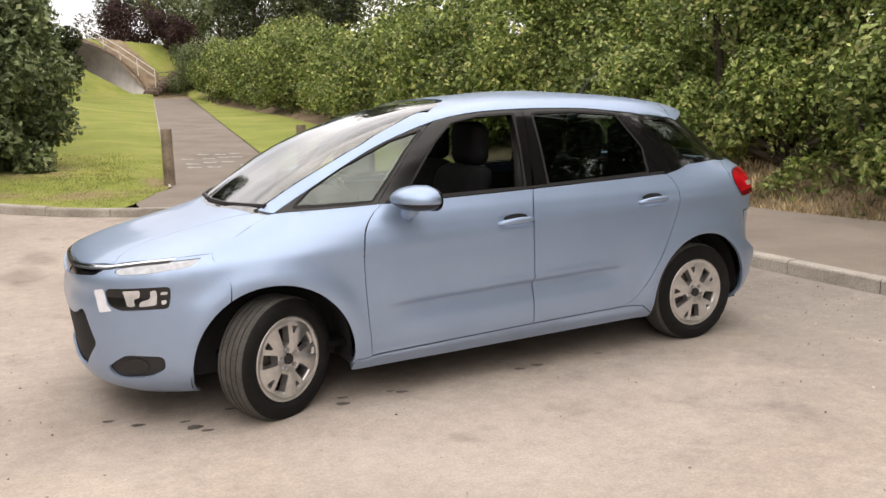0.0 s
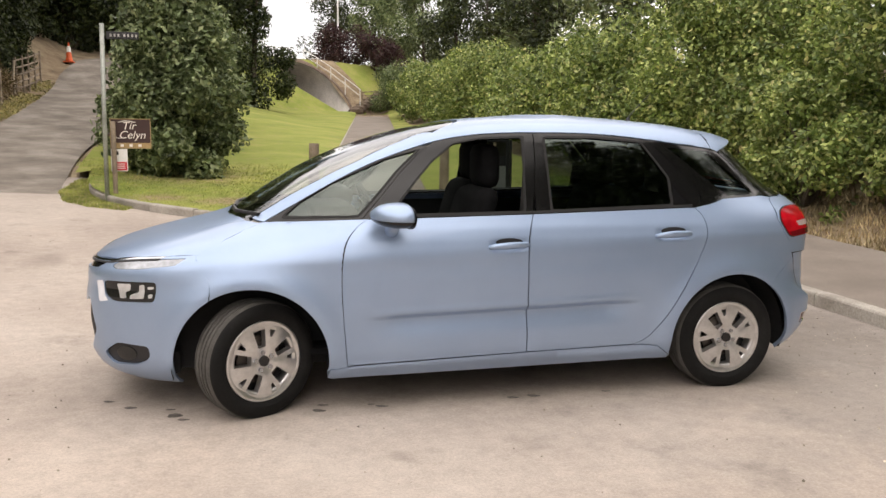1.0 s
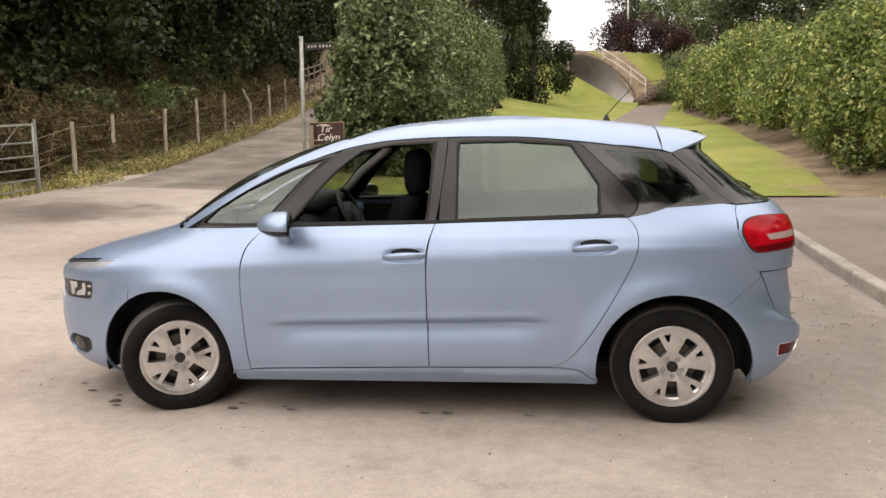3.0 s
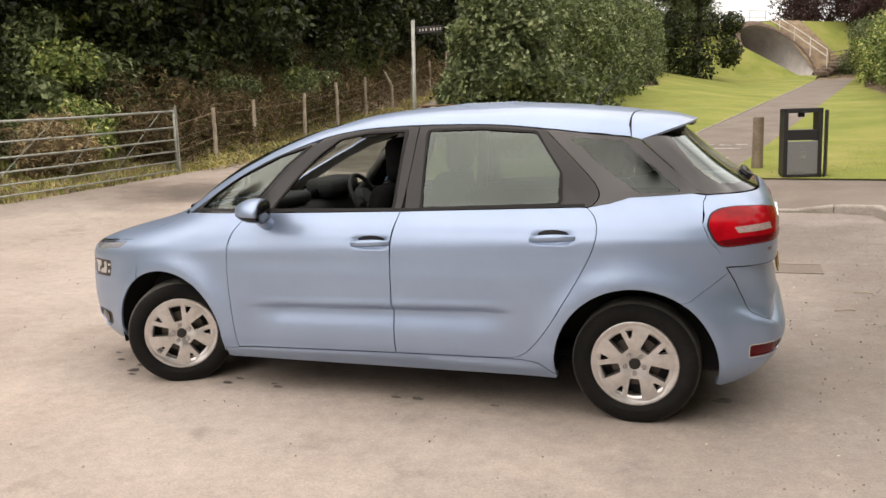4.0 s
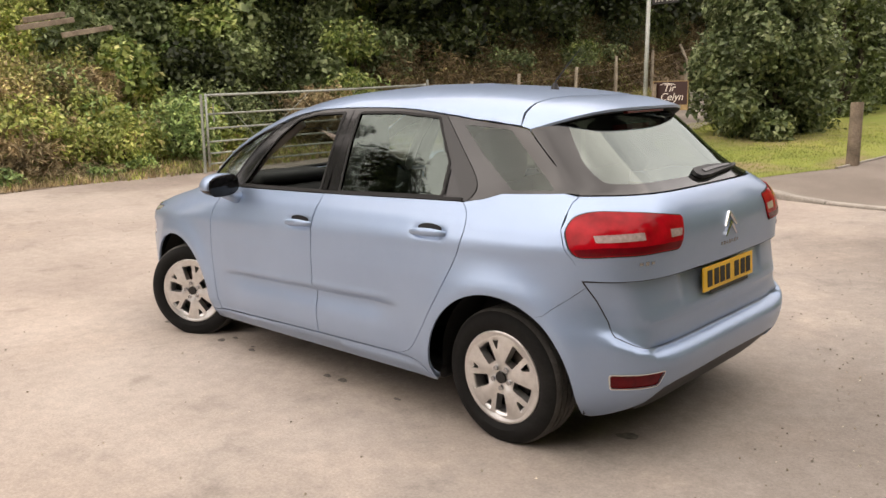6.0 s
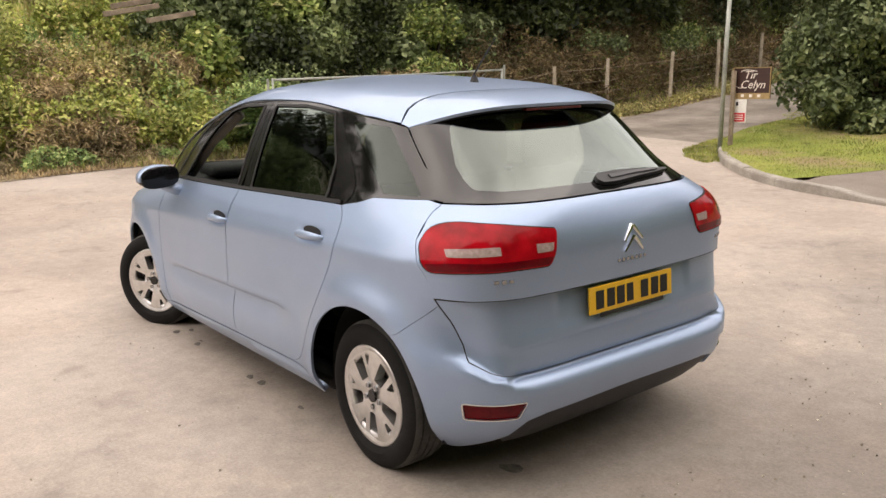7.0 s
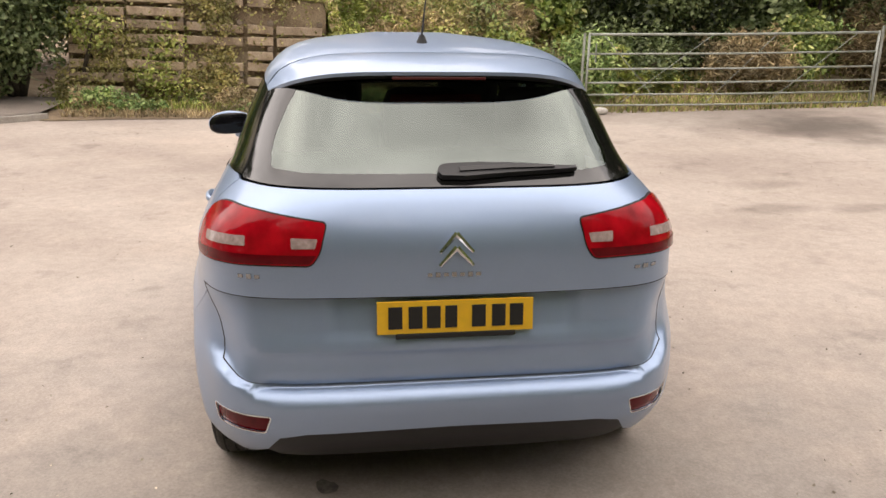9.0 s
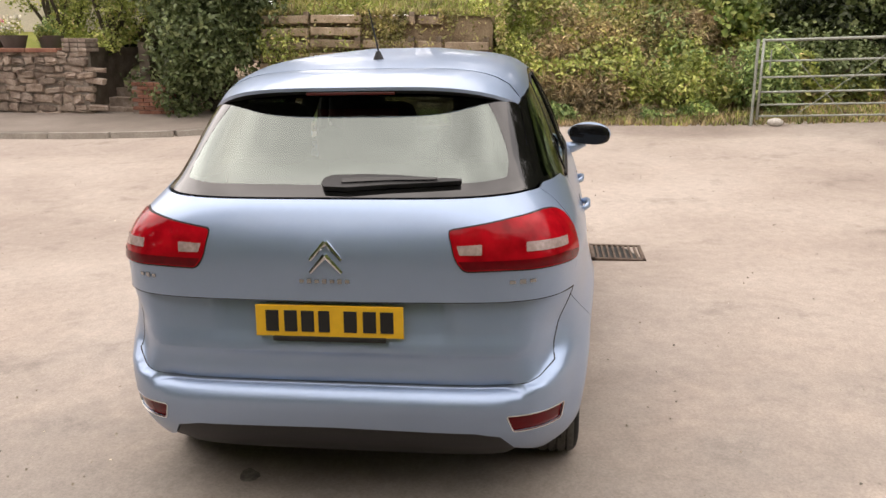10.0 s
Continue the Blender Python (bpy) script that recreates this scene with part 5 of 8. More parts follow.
for nm, pts, mt in (("front_quarter_glass", fixed_pane, M_GLASS), ("rear_door_glass", rear_pane, M_TINT), ("door_corner_glass", corner_pane, M_GLOSSBLACK), ("rear_quarter_glass", last_pane, M_TINTDARK)):
    both(nm, to_s(pts), mt, sink=0.0035 if pts is last_pane else 0.008, step=0.05, depth=0, gap=-0.004)
for pane in (fixed_pane, open_window, rear_pane):
    inner = to_s(pane)
    outer = shrink(inner, -0.009)
    skin("window_seal", outer, M_SEAL, car, sink=0.0005, holes=[shrink(inner, 0.003)], step=0.02, gap=0, depth=0.004)
    skin("window_seal", [(-u, v) for u, v in outer][::-1], M_SEAL, car, sink=0.0005, holes=[[(-u, v) for u, v in shrink(inner, 0.003)][::-1]], step=0.02, gap=0, depth=0.004)
waist = [*line_on(lambda x: belt(x) + 0.002, 0.60, 2.53, 30), *line_on(lambda x: belt(x) + 0.016, 2.53, 0.60, 30)]
both("waist_strip", to_s(waist), M_SEAL, sink=-0.003, step=0.03, gap=0, depth=0.006)
skin("front_door_glass", mirror_uv(to_s(open_window)), M_GLASS, car, sink=0.008, step=0.05, depth=0, gap=-0.004)

# rear screen with its black border
rs_in = [B(y, z) for y, z in rounded([(-0.60, 1.215), (-0.5, 1.208), (0, 1.206), (0.5, 1.208), (0.60, 1.215), (0.59, 1.30), (0.545, 1.40), (0.50, 1.475), (0.3, 1.488), (0, 1.492), (-0.3, 1.488), (-0.50, 1.475), (-0.545, 1.40), (-0.59, 1.30)], 0.02, 3)]
rs_half = [S(3.117, 1.17), S(2.947, 1.305), S(2.79, 1.445), B(-0.5, 1.495), B(-0.3, 1.51)]
rs_out = [B(0, 1.171), B(-0.3, 1.171), B(-0.58, 1.171), S(3.2, 1.171), *rs_half, B(0, 1.515), *mirror_uv(rs_half), B(0.58, 1.171), B(0.3, 1.171)]
skin("rear_screen_border", rs_out, M_BORDER, car, sink=0.002, holes=[rs_in], step=0.04, depth=0.006)
skin("rear_screen", rs_in, M_SCREEN, car, sink=0.0025, step=0.05, depth=0, gap=-0.004, label="sloping tinted rear screen reflecting the sky")

# spoiler
bm = bmesh.new()
rows, under = [], []
SPY = abs(side_xy(2.742, 1.459)[1]) - 0.001
TIPY = 0.620
skin("seam_backing", [(2.69, -0.62), (2.78, -0.62), (2.78, 0.62), (2.69, 0.62)], M_SHELL, car, lid, sink=0.012, step=0.06, depth=0)
for y in np.linspace(-SPY, SPY, 27):
    k = abs(y) / SPY
    root = lid(np.array([2.728 + 0.016 * k ** 8]), np.array([y]))[0]
    tip_x, tip_z, ty = 3.034 - 0.245 * k ** 4.4, 1.526 - 0.080 * k ** 4.4, y * TIPY / SPY
    prof = []
    for t in np.linspace(0, 1, 7):
        prof.append((root[0] + (tip_x - root[0]) * t, y + (ty - y) * t, root[2] + (tip_z - root[2]) * t + 0.014 * math.sin(math.pi * t) * (1 - k ** 3)))
    foot = raw(np.array([B(0.93 * y, 1.497 - 0.045 * k ** 3)[0] / 1.5]), np.array([1.497 - 0.045 * k ** 3]))[0]
    prof.append((tip_x - 0.004, ty, tip_z - 0.013))
    for t in (0.35, 0.7, 1.0):
        prof.append((tip_x + (foot[0] - 0.012 - tip_x) * t, ty + (foot[1] - ty) * t, tip_z - 0.015 + (foot[2] - tip_z + 0.015) * t))
    rows.append([bm.verts.new(p) for p in prof[:8]])
    under.append(prof[7:])
for r0, r1 in zip(rows, rows[1:]):
    for i in range(len(r0) - 1):
        bm.faces.new((r0[i], r0[i + 1], r1[i + 1], r1[i]))
spoiler = part("roof_spoiler", bm, M_PAINT, car, smooth=True)
spoiler.data.set_sharp_from_angle(angle=radians(40))
bm = bmesh.new()
rows = [[bm.verts.new(p) for p in prof] for prof in under]
for r0, r1 in zip(rows, rows[1:]):
    for i in range(len(r0) - 1):
        bm.faces.new((r0[i], r0[i + 1], r1[i + 1], r1[i]))
part("underside", bm, M_SEAL, spoiler, "black underside of the spoiler", True)
bm = bmesh.new()
box(bm, 3.012, 0, 1.503, 0.03, 0.34, 0.012, 0.004)
part("high_brake_lamp", bm, plain_mat("dim_red_lens", (0.12, 0.02, 0.02), 0.2), car)

# inner shell, wheel wells and floor
U = 1.5 * math.pi


def shell_skin(name, top):
    v, f, _ = fill([*[(u, 0.2) for u in np.linspace(-U, U, 80)], *[(u, top) for u in np.linspace(U, -U, 80)]], 0.05)
    keep = np.ones(len(f), bool)
    p, n = solid(wrap, v[:, 0], v[:, 1])
    p = p - n * 0.022
    p[:, 0] -= 0.07 * smooth01(3.15, 3.3, p[:, 0])
    mid = p[f].mean(1)
    for cx in WHEELS.values():
        keep &= ~((np.hypot(mid[:, 0] - cx, mid[:, 2] - HUB_Z) < 0.43) & (np.abs(mid[:, 1]) > 0.45))
    ob = new(name, mesh_of(name, p, f[keep], M_SHELL, True))
    ob.parent = car
    return ob


shell_skin("inner_shell", 1.05)
for cx in WHEELS.values():
    for s in (-1, 1):
        bm = bmesh.new()
        ring = []
        for a in np.linspace(-13, 193, 34):
            r = 0.425
            ring.append([bm.verts.new((cx + r * math.cos(radians(a)), s * yy, max(0.13, HUB_Z + r * math.sin(radians(a))))) for yy in (0.80, 0.55)])
        for q0, q1 in zip(ring, ring[1:]):
            bm.faces.new((q0[0], q0[1], q1[1], q1[0]))
        bm.faces.new([q[1] for q in ring])
        part("wheel_arch_liner", bm, M_SHELL, car)
bm = bmesh.new()
box(bm, 1.4, 0, 0.235, 3.6, 1.05, 0.07, 0.02)
box(bm, 1.4, 0, 0.235, 1.95, 1.62, 0.07, 0.02)
box(bm, -0.50, 0, 0.285, 0.13, 1.36, 0.13, 0.02)
part("underbody", bm, M_SHELL, car)


# wheels
# tread paler than the sidewall: dust, with sky light put into the colour too
M_TREAD = rough_mat("dusty_skylit_tread", (0.045, 0.042, 0.038), (0.07, 0.066, 0.06), (0.10, 0.094, 0.086), 6, 80, 0.9, 0.5, 0.004, world_space=False)


def wheel(cx, s, turn, phase):
    top = new("wheel")
    top.parent = car
    top.matrix_basis = pose(cx, s * 0.765, HUB_Z, 0, 0, turn if s < 0 else turn + 180)
    R, half = 0.326, 0.1025
    # tyre: outer face looks to -y
    prof = [(0.212, -0.078), (0.224, -0.090), (0.247, -0.106), (0.275, -0.106), (0.300, -0.098), (0.314, -0.086), (0.3215, -0.074)]
    for g0, g1 in ((-0.06, -0.052), (-0.022, -0.013), (0.013, 0.022), (0.052, 0.06)):
        prof += [(0.3245, g0 - 0.001), (0.317, g0), (0.317, g1), (0.3245, g1 + 0.001)]
    prof += [(0.3215, 0.074), (0.314, 0.086), (0.300, 0.098), (0.275, 0.106), (0.247, 0.106), (0.224, 0.090), (0.212, 0.078)]
    n = 72
    verts, faces = [], []
    for i in range(n):
        a = math.tau * i / n
        for r, yy in prof:
            z = r * math.cos(a)
            flat = -0.318
            verts.append((r * math.sin(a), yy * (1.0 + 0.05 * max(0, -math.cos(a) - 0.9) * 10), max(z, flat)))
    m = len(prof)
    for i in range(n):
        j = (i + 1) % n
        for k2 in range(m - 1):
            faces.append((i * m + k2, i * m + k2 + 1, j * m + k2 + 1, j * m + k2))
    tyre = new("tyre", mesh_of("tyre", verts, faces, M_RUBBER, True))
    tyre.data.materials.append(M_TREAD)
    for i, poly in enumerate(tyre.data.polygons):
        poly.material_index = 1 if 5 <= i % (m - 1) <= m - 7 else 0
    tyre.data.set_sharp_from_angle(angle=radians(35))
    tyre.parent = top
    # rim
    bm = bmesh.new()
    prof = [(0.196, 0.08), (0.188, 0.05), (0.18, -0.03), (0.172, -0.060), (0.172, -0.082), (0.178, -0.088), (0.211, -0.091), (0.219, -0.095), (0.2245, -0.089), (0.221, -0.08)]
    rings = [[bm.verts.new((r * math.sin(math.tau * i / 60), yy, r * math.cos(math.tau * i / 60))) for i in range(60)] for r, yy in prof]
    for q0, q1 in zip(rings, rings[1:]):
        for i in range(60):
            bm.faces.new((q0[i], q0[(i + 1) % 60], q1[(i + 1) % 60], q1[i]))
    rim = part("rim", bm, M_ALLOY, top, "silver alloy rim", True)
    # brake disc and dark back
    bm = bmesh.new()
    bmesh.ops.create_cone(bm, cap_ends=True, segments=40, radius1=0.178, radius2=0.178, depth=0.02, matrix=pose(0, 0.0, 0, 90))
    part("wheel_back", bm, M_SHELL, top)
    bm = bmesh.new()
    bmesh.ops.create_cone(bm, cap_ends=True, segments=40, radius1=0.13, radius2=0.13, depth=0.012, matrix=pose(0, -0.022, 0, 90))
    part("brake_disc", bm, plain_mat("disc_iron", (0.10, 0.085, 0.075), 0.45, 0.7), top)
    # one cast face: five long windows and a small slot beside each
    windows = []
    for i in range(5):
        a0 = math.tau * i / 5 + radians(phase)
        for ang, shape in ((a0, [(-0.024, 0.079), (0.024, 0.079), (0.038, 0.180), (0.012, 0.186), (-0.014, 0.186), (-0.038, 0.180)]), (a0 + radians(27), [(-0.005, 0.136), (0.005, 0.136), (0.021, 0.186), (0.0, 0.190), (-0.021, 0.186)])):
            pts2 = rounded(shape, 0.007, 2)
            windows.append([(q * math.cos(ang) + r * math.sin(ang), r * math.cos(ang) - q * math.sin(ang)) for q, r in pts2])
    disc = [(0.213 * math.sin(math.tau * i / 60), 0.213 * math.cos(math.tau * i / 60)) for i in range(60)]
    v2, f2, _ = fill(disc, 0.010, windows)
    dish = lambda x, z: -0.089 - 0.008 * np.sin(np.clip(np.hypot(x, z) / 0.213, 0, 1) * math.pi) * (0.5 + 0.5 * np.cos(5 * (np.arctan2(x, z) - radians(phase + 45)))) + 0.006 * smooth01(0.09, 0.03, np.hypot(x, z))
    verts = [(x, y, z) for (x, z), y in zip(v2, dish(v2[:, 0], v2[:, 1]))]
    faces = [tuple(t) for t in f2]
    for w2 in windows:
        base = len(verts)
        for x, z in w2:
            y = float(dish(np.array(x), np.array(z)))
            k2 = 0.94
            verts += [(x, y, z), (x * k2, y + 0.045, z * k2)]
        nw = len(w2)
        faces += [(base + 2 * i, base + 2 * i + 1, base + 2 * ((i + 1) % nw) + 1, base + 2 * ((i + 1) % nw)) for i in range(nw)]
    face = new("wheel_face", mesh_of("wheel_face", verts, faces, M_ALLOY, True))
    face.data.set_sharp_from_angle(angle=radians(40))
    face.parent = top
    bm = bmesh.new()
    bmesh.ops.create_cone(bm, cap_ends=True, segments=30, radius1=0.066, radius2=0.072, depth=0.04, matrix=pose(0, -0.050, 0, -90))
    part("hub_disc", bm, M_ALLOY, top)
    bm = bmesh.new()
    bmesh.ops.create_cone(bm, cap_ends=True, segments=24, radius1=0.028, radius2=0.031, depth=0.014, matrix=pose(0, -0.088, 0, -90))
    part("centre_cap", bm, M_GLOSSBLACK, top, "dark centre cap")
    for i in range(5):
        a = math.tau * i / 5 + radians(phase)
        bm = bmesh.new()
        bmesh.ops.create_cone(bm, cap_ends=True, segments=8, radius1=0.0125, radius2=0.0135, depth=0.02, matrix=pose(0.050 * math.sin(a), -0.086, 0.050 * math.cos(a), -90))
        part("wheel_bolt", bm, M_BADGE, top)
    return top


for cx in (0.0, 2.785):
    for s in (-1, 1):
        wheel(cx - 0.032 if cx == 0 else cx, s, 28 if cx == 0 else 0, -9 if cx == 0 else 36)


# door mirrors, handles
def mirror_unit(s):
    top = new("door_mirror")
    top.parent = car
    for nm, mt, grow, lb in (("mirror_cap", M_PAINT, 1.0, "pale blue mirror cap"), ("mirror_base", M_GLOSSBLACK, 1.012, "black lower mirror shell")):
        bm = bmesh.new()
        bmesh.ops.create_uvsphere(bm, u_segments=32, v_segments=24, radius=1.0)
        if nm == "mirror_base":
            bmesh.ops.delete(bm, geom=[v for v in bm.verts if v.co.z > -0.18], context="VERTS")
        for v in bm.verts:
            x, y, z = v.co
            x = x if x < 0.25 else 0.25 + (x - 0.25) * 0.12
            k2 = grow * (1.0 + 0.10 * y)
            v.co = Vector((0.712 + x * 0.138 * grow + 0.035 * y, s * (0.985 + y * 0.135 * grow), 1.108 + k2 * z * (0.072 if z > 0 else 0.062) - 0.004 * y))
        part(nm, bm, mt, top, lb, True)
    bm = bmesh.new()
    bmesh.ops.create_uvsphere(bm, u_segments=24, v_segments=10, radius=1.0)
    for v in bm.verts:
        x, y, z = v.co
        k2 = (abs(y) ** 3 + abs(z) ** 3) ** (1 / 3) / max(1e-6, math.hypot(y, z))
        v.co = Vector((0.757 + x * 0.014 + 0.035 * y, s * (0.985 + y / max(k2, 0.5) * 0.125), 1.106 + z / max(k2, 0.5) * 0.064 - 0.004 * y))
    part("mirror_glass", bm, M_GLOSSBLACK, top, "dark mirror glass")
    bm = bmesh.new()
    tube(bm, [(0.70, s * 0.80, 1.005), (0.70, s * 0.88, 1.02), (0.705, s * 0.96, 1.05)], 0.045, 10, True, 0.026)
    part("mirror_arm", bm, M_PAINT, top, smooth=True)
    bm = bmesh.new()
    box(bm, 0.645, s * 1.03, 1.086, 0.035, 0.07, 0.010, 0.004)
    part("indicator", bm, M_CLEARLENS, top)


for s in (-1, 1):
    mirror_unit(s)
for hx, hz in ((1.36, 0.925), (2.375, 0.968)):
    for s in (-1, 1):
        u, v = S(hx, hz)
        c, n = on_skin(u, v)
        top = new("door_handle")
        top.parent = car
        ax = (Vector(on_skin(*S(hx + 0.05, hz + 0.002))[0]) - c).normalized()
        bm = bmesh.new()
        sec = []
        for t in np.linspace(-1, 1, 11):
            o = 0.026 * (1 - abs(t) ** 4) + 0.004
            q = c + ax * (0.118 * t) + n * (o + 0.011) - Vector((0, 0, 0.006))
            up = Vector((0, 0, 1))
            hh = 0.021 * (1 - 0.45 * t * t)
            sec.append([bm.verts.new(q + up * a + n * b) for a, b in ((hh, -0.006), (hh * 0.6, 0.006), (-hh * 0.6, 0.006), (-hh, -0.006), (-hh * 0.5, -0.014), (hh * 0.5, -0.014))])
        for q0, q1 in zip(sec, sec[1:]):
            for k2 in range(6):
                bm.faces.new((q0[k2], q0[(k2 + 1) % 6], q1[(k2 + 1) % 6], q1[k2]))
        bm.faces.new(sec[0])
        bm.faces.new(sec[-1])
        bmesh.ops.recalc_face_normals(bm, faces=bm.faces)
        if s > 0:
            for w2 in bm.verts:
                w2.co.y = -w2.co.y
            bmesh.ops.reverse_faces(bm, faces=bm.faces)
        part("grip", bm, M_PAINT, top, smooth=True)
        # black oval laid on the paint for the shade in the cup's upper half
        pocket = [S(hx + 0.080 * math.cos(a) + 0.004, hz + 0.019 + 0.021 * math.sin(a)) for a in np.linspace(0, math.tau, 20, endpoint=False)]
        skin("handle_cup_shade", pocket if s < 0 else mirror_uv(pocket), M_SHELL, top, sink=-0.0025, step=0.02, depth=0.002, gap=0)

# badge shapes, plate, wiper, aerial
for dz in (0.0, -0.042):
    bm = bmesh.new()
    for s in (-1, 1):
        a, b = (on_skin(*B(s * y2, z2 + dz), 0.004)[0] for y2, z2 in ((0.0, 1.034), (0.055, 0.976)))
        tube(bm, [a, a.lerp(b, 0.5), b], 0.0105, 6, True, 0.006)
    part("chevron", bm, M_CHROME, car, "chrome chevron badge")
for y0, y1, z in ((-0.10, 0.085, 0.904), (-0.70, -0.622, 0.903), (0.608, 0.706, 0.901)):
    nb = 7 if y1 - y0 > 0.15 else 3
    for i in range(nb):
        yy = y0 + (y1 - y0) * (i + 0.5) / nb
        q = [B(yy + a * (y1 - y0) / nb * 0.30, z + b * (0.008 if i % 2 else 0.006)) for a, b in ((-1, -1), (1, -1), (1, 1), (-1, 1))]
        skin("badge_bar", q, M_BADGE, car, sink=-0.004, step=0.03, depth=0.003, gap=0)
plate = new("number_plate")
plate.parent = car
plate.matrix_basis = pose(3.474, 0, 0.760, 0, -3, 0)
bm = bmesh.new()
box(bm, 0, 0, 0, 0.008, 0.52, 0.111, 0.002)
part("plate_board", bm, M_PLATE, plate, "yellow number plate board")
for i, yy in enumerate((-0.188, -0.122, -0.062, -0.004, 0.088, 0.155, 0.215)):
    bm = bmesh.new()
    box(bm, 0.0055, yy - 0.012, 0, 0.003, 0.046 if i != 3 else 0.04, 0.075, 0.001)
    part("plate_bar", bm, M_INK, plate)
bm = bmesh.new()
box(bm, 0.004, 0.0, -0.063, 0.006, 0.40, 0.018, 0.004)
part("plate_holder", bm, M_INK, plate)
WIPER = [(-0.045, 1.200), (-0.035, 1.215), (-0.01, 1.221), (0.1, 1.224), (0.23, 1.221), (0.44, 1.208), (0.442, 1.202), (0.2, 1.194), (0.05, 1.186), (-0.03, 1.188)]
skin("rear_wiper", [B(y, z) for y, z in WIPER], M_BLACK, car, sink=-0.020, step=0.03, depth=0.018, gap=0, label="black rear wiper lying on the screen")
skin("wiper_arm", [B(y, z) for y, z in [(0.03, 1.208), (0.2, 1.212), (0.36, 1.209), (0.36, 1.204), (0.2, 1.203), (0.03, 1.196)]], M_GLOSSBLACK, car, sink=-0.026, step=0.03, depth=0.006, gap=0)
bm = bmesh.new()
bmesh.ops.create_cone(bm, cap_ends=True, segments=14, radius1=0.026, radius2=0.010, depth=0.04, matrix=pose(2.48, 0, 1.632))
tube(bm, [(2.475, 0, 1.65), (2.56, 0, 1.74), (2.64, 0, 1.82)], 0.004, 6, True, 0.002)
part("roof_aerial", bm, M_BLACK, car)


# outlines of the tail lamps
for hole in (tl, mirror_uv(tl)):
    skin("lamp_seal", shrink(hole, -0.004), M_SEAL, car, sink=-0.001, holes=[shrink(hole, 0.006)], step=0.03, gap=0, depth=0.003)


# cabin
def seat(x, y, h=0.60, rear=False):
    top = new("seat")
    top.parent = car
    top.matrix_basis = pose(x, y, 0)
    bm = bmesh.new()
    box(bm, 0, 0, h - 0.08, 0.50, 0.48, 0.18, 0.06)
    part("cushion", bm, M_CLOTH, top, smooth=True)
    bm = bmesh.new()
    box(bm, 0.30, 0, h + 0.27, 0.17, 0.53, 0.66, 0.07)
    for v in bm.verts:
        v.co.x += 0.28 * (v.co.z - h)
    part("backrest", bm, M_CLOTH, top, smooth=True)
    bm = bmesh.new()
    box(bm, 0.50, 0, h + 0.725, 0.13, 0.33, 0.27, 0.06)
    part("headrest", bm, M_CLOTH, top, smooth=True)
    for q in (-0.06, 0.06):
        bm = bmesh.new()
        tube(bm, [(0.47, q, h + 0.55), (0.49, q, h + 0.66)], 0.007, 6)
        part("headrest_post", bm, M_DASH, top)
    return top


for x, y in ((0.86, -0.37), (0.98, 0.37), (2.0, -0.48), (2.0, 0.0), (2.0, 0.48)):
    seat(x, y, 0.62 if x < 1.5 else 0.58)
bm = bmesh.new()
sec = []
for y in np.linspace(-0.74, 0.74, 13):
    k = abs(y) / 0.74
    sec.append([bm.verts.new(p) for p in ((0.02 + 0.12 * k, y, 0.98), (0.15, y, 1.055), (0.42, y, 1.065), (0.56, y, 1.02), (0.58, y, 0.9), (0.5, y, 0.7), (0.3, y, 0.6))])
for q0, q1 in zip(sec, sec[1:]):
    for i in range(6):
        bm.faces.new((q0[i], q0[i + 1], q1[i + 1], q1[i]))
part("dashboard", bm, M_DASH, car, "dark dashboard with rounded top", True)
bm = bmesh.new()
box(bm, 0.44, 0.0, 1.085, 0.12, 0.46, 0.06, 0.02)
part("instrument_display", bm, M_GLOSSBLACK, car)
sw = new("steering_wheel")
sw.parent = car
sw.matrix_basis = pose(0.76, 0.37, 1.02, 0, 64, 0)
bm = bmesh.new()
box(bm, 0.50, 0.37, 1.11, 0.24, 0.44, 0.14, 0.05)
box(bm, 0.42, -0.30, 1.085, 0.26, 0.55, 0.08, 0.03)
part("instrument_hood", bm, M_DASH, car, smooth=True)
bm = bmesh.new()
tube(bm, [(0.185 * math.cos(a), 0.185 * math.sin(a), 0) for a in np.linspace(0, math.tau, 41)], 0.016, 10, False)
part("wheel_rim", bm, M_DASH, sw, smooth=True)
bm = bmesh.new()
bmesh.ops.create_cone(bm, cap_ends=True, segments=24, radius1=0.10, radius2=0.075, depth=0.05)
box(bm, 0, 0, 0, 0.07, 0.36, 0.02, 0.008)
box(bm, 0.10, 0, 0, 0.18, 0.05, 0.02, 0.008)
part("wheel_boss", bm, M_DASH, sw)
bm = bmesh.new()
tube(bm, [(0.08 * math.cos(a), 0.105 * math.sin(a), 0.02) for a in np.linspace(-0.9, 0.9, 9)], 0.006, 6)
part("wheel_trim", bm, M_CHROME, sw, "chrome steering wheel trim")
v, f, _ = fill([(x, y * 0.94) for x, y in roof_poly], 0.08)
p, n = solid(lid, v[:, 0], v[:, 1])
ob = new("headlining", mesh_of("headlining", p - n * 0.03, f[:, ::-1], M_HEADLINER, True))
ob.parent = car
bm = bmesh.new()
box(bm, 1.4, 0, 0.32, 3.4, 1.45, 0.04, 0.01)
box(bm, 2.95, 0, 0.86, 0.75, 1.30, 0.03, 0.01)
part("cabin_floor", bm, M_CLOTH, car)
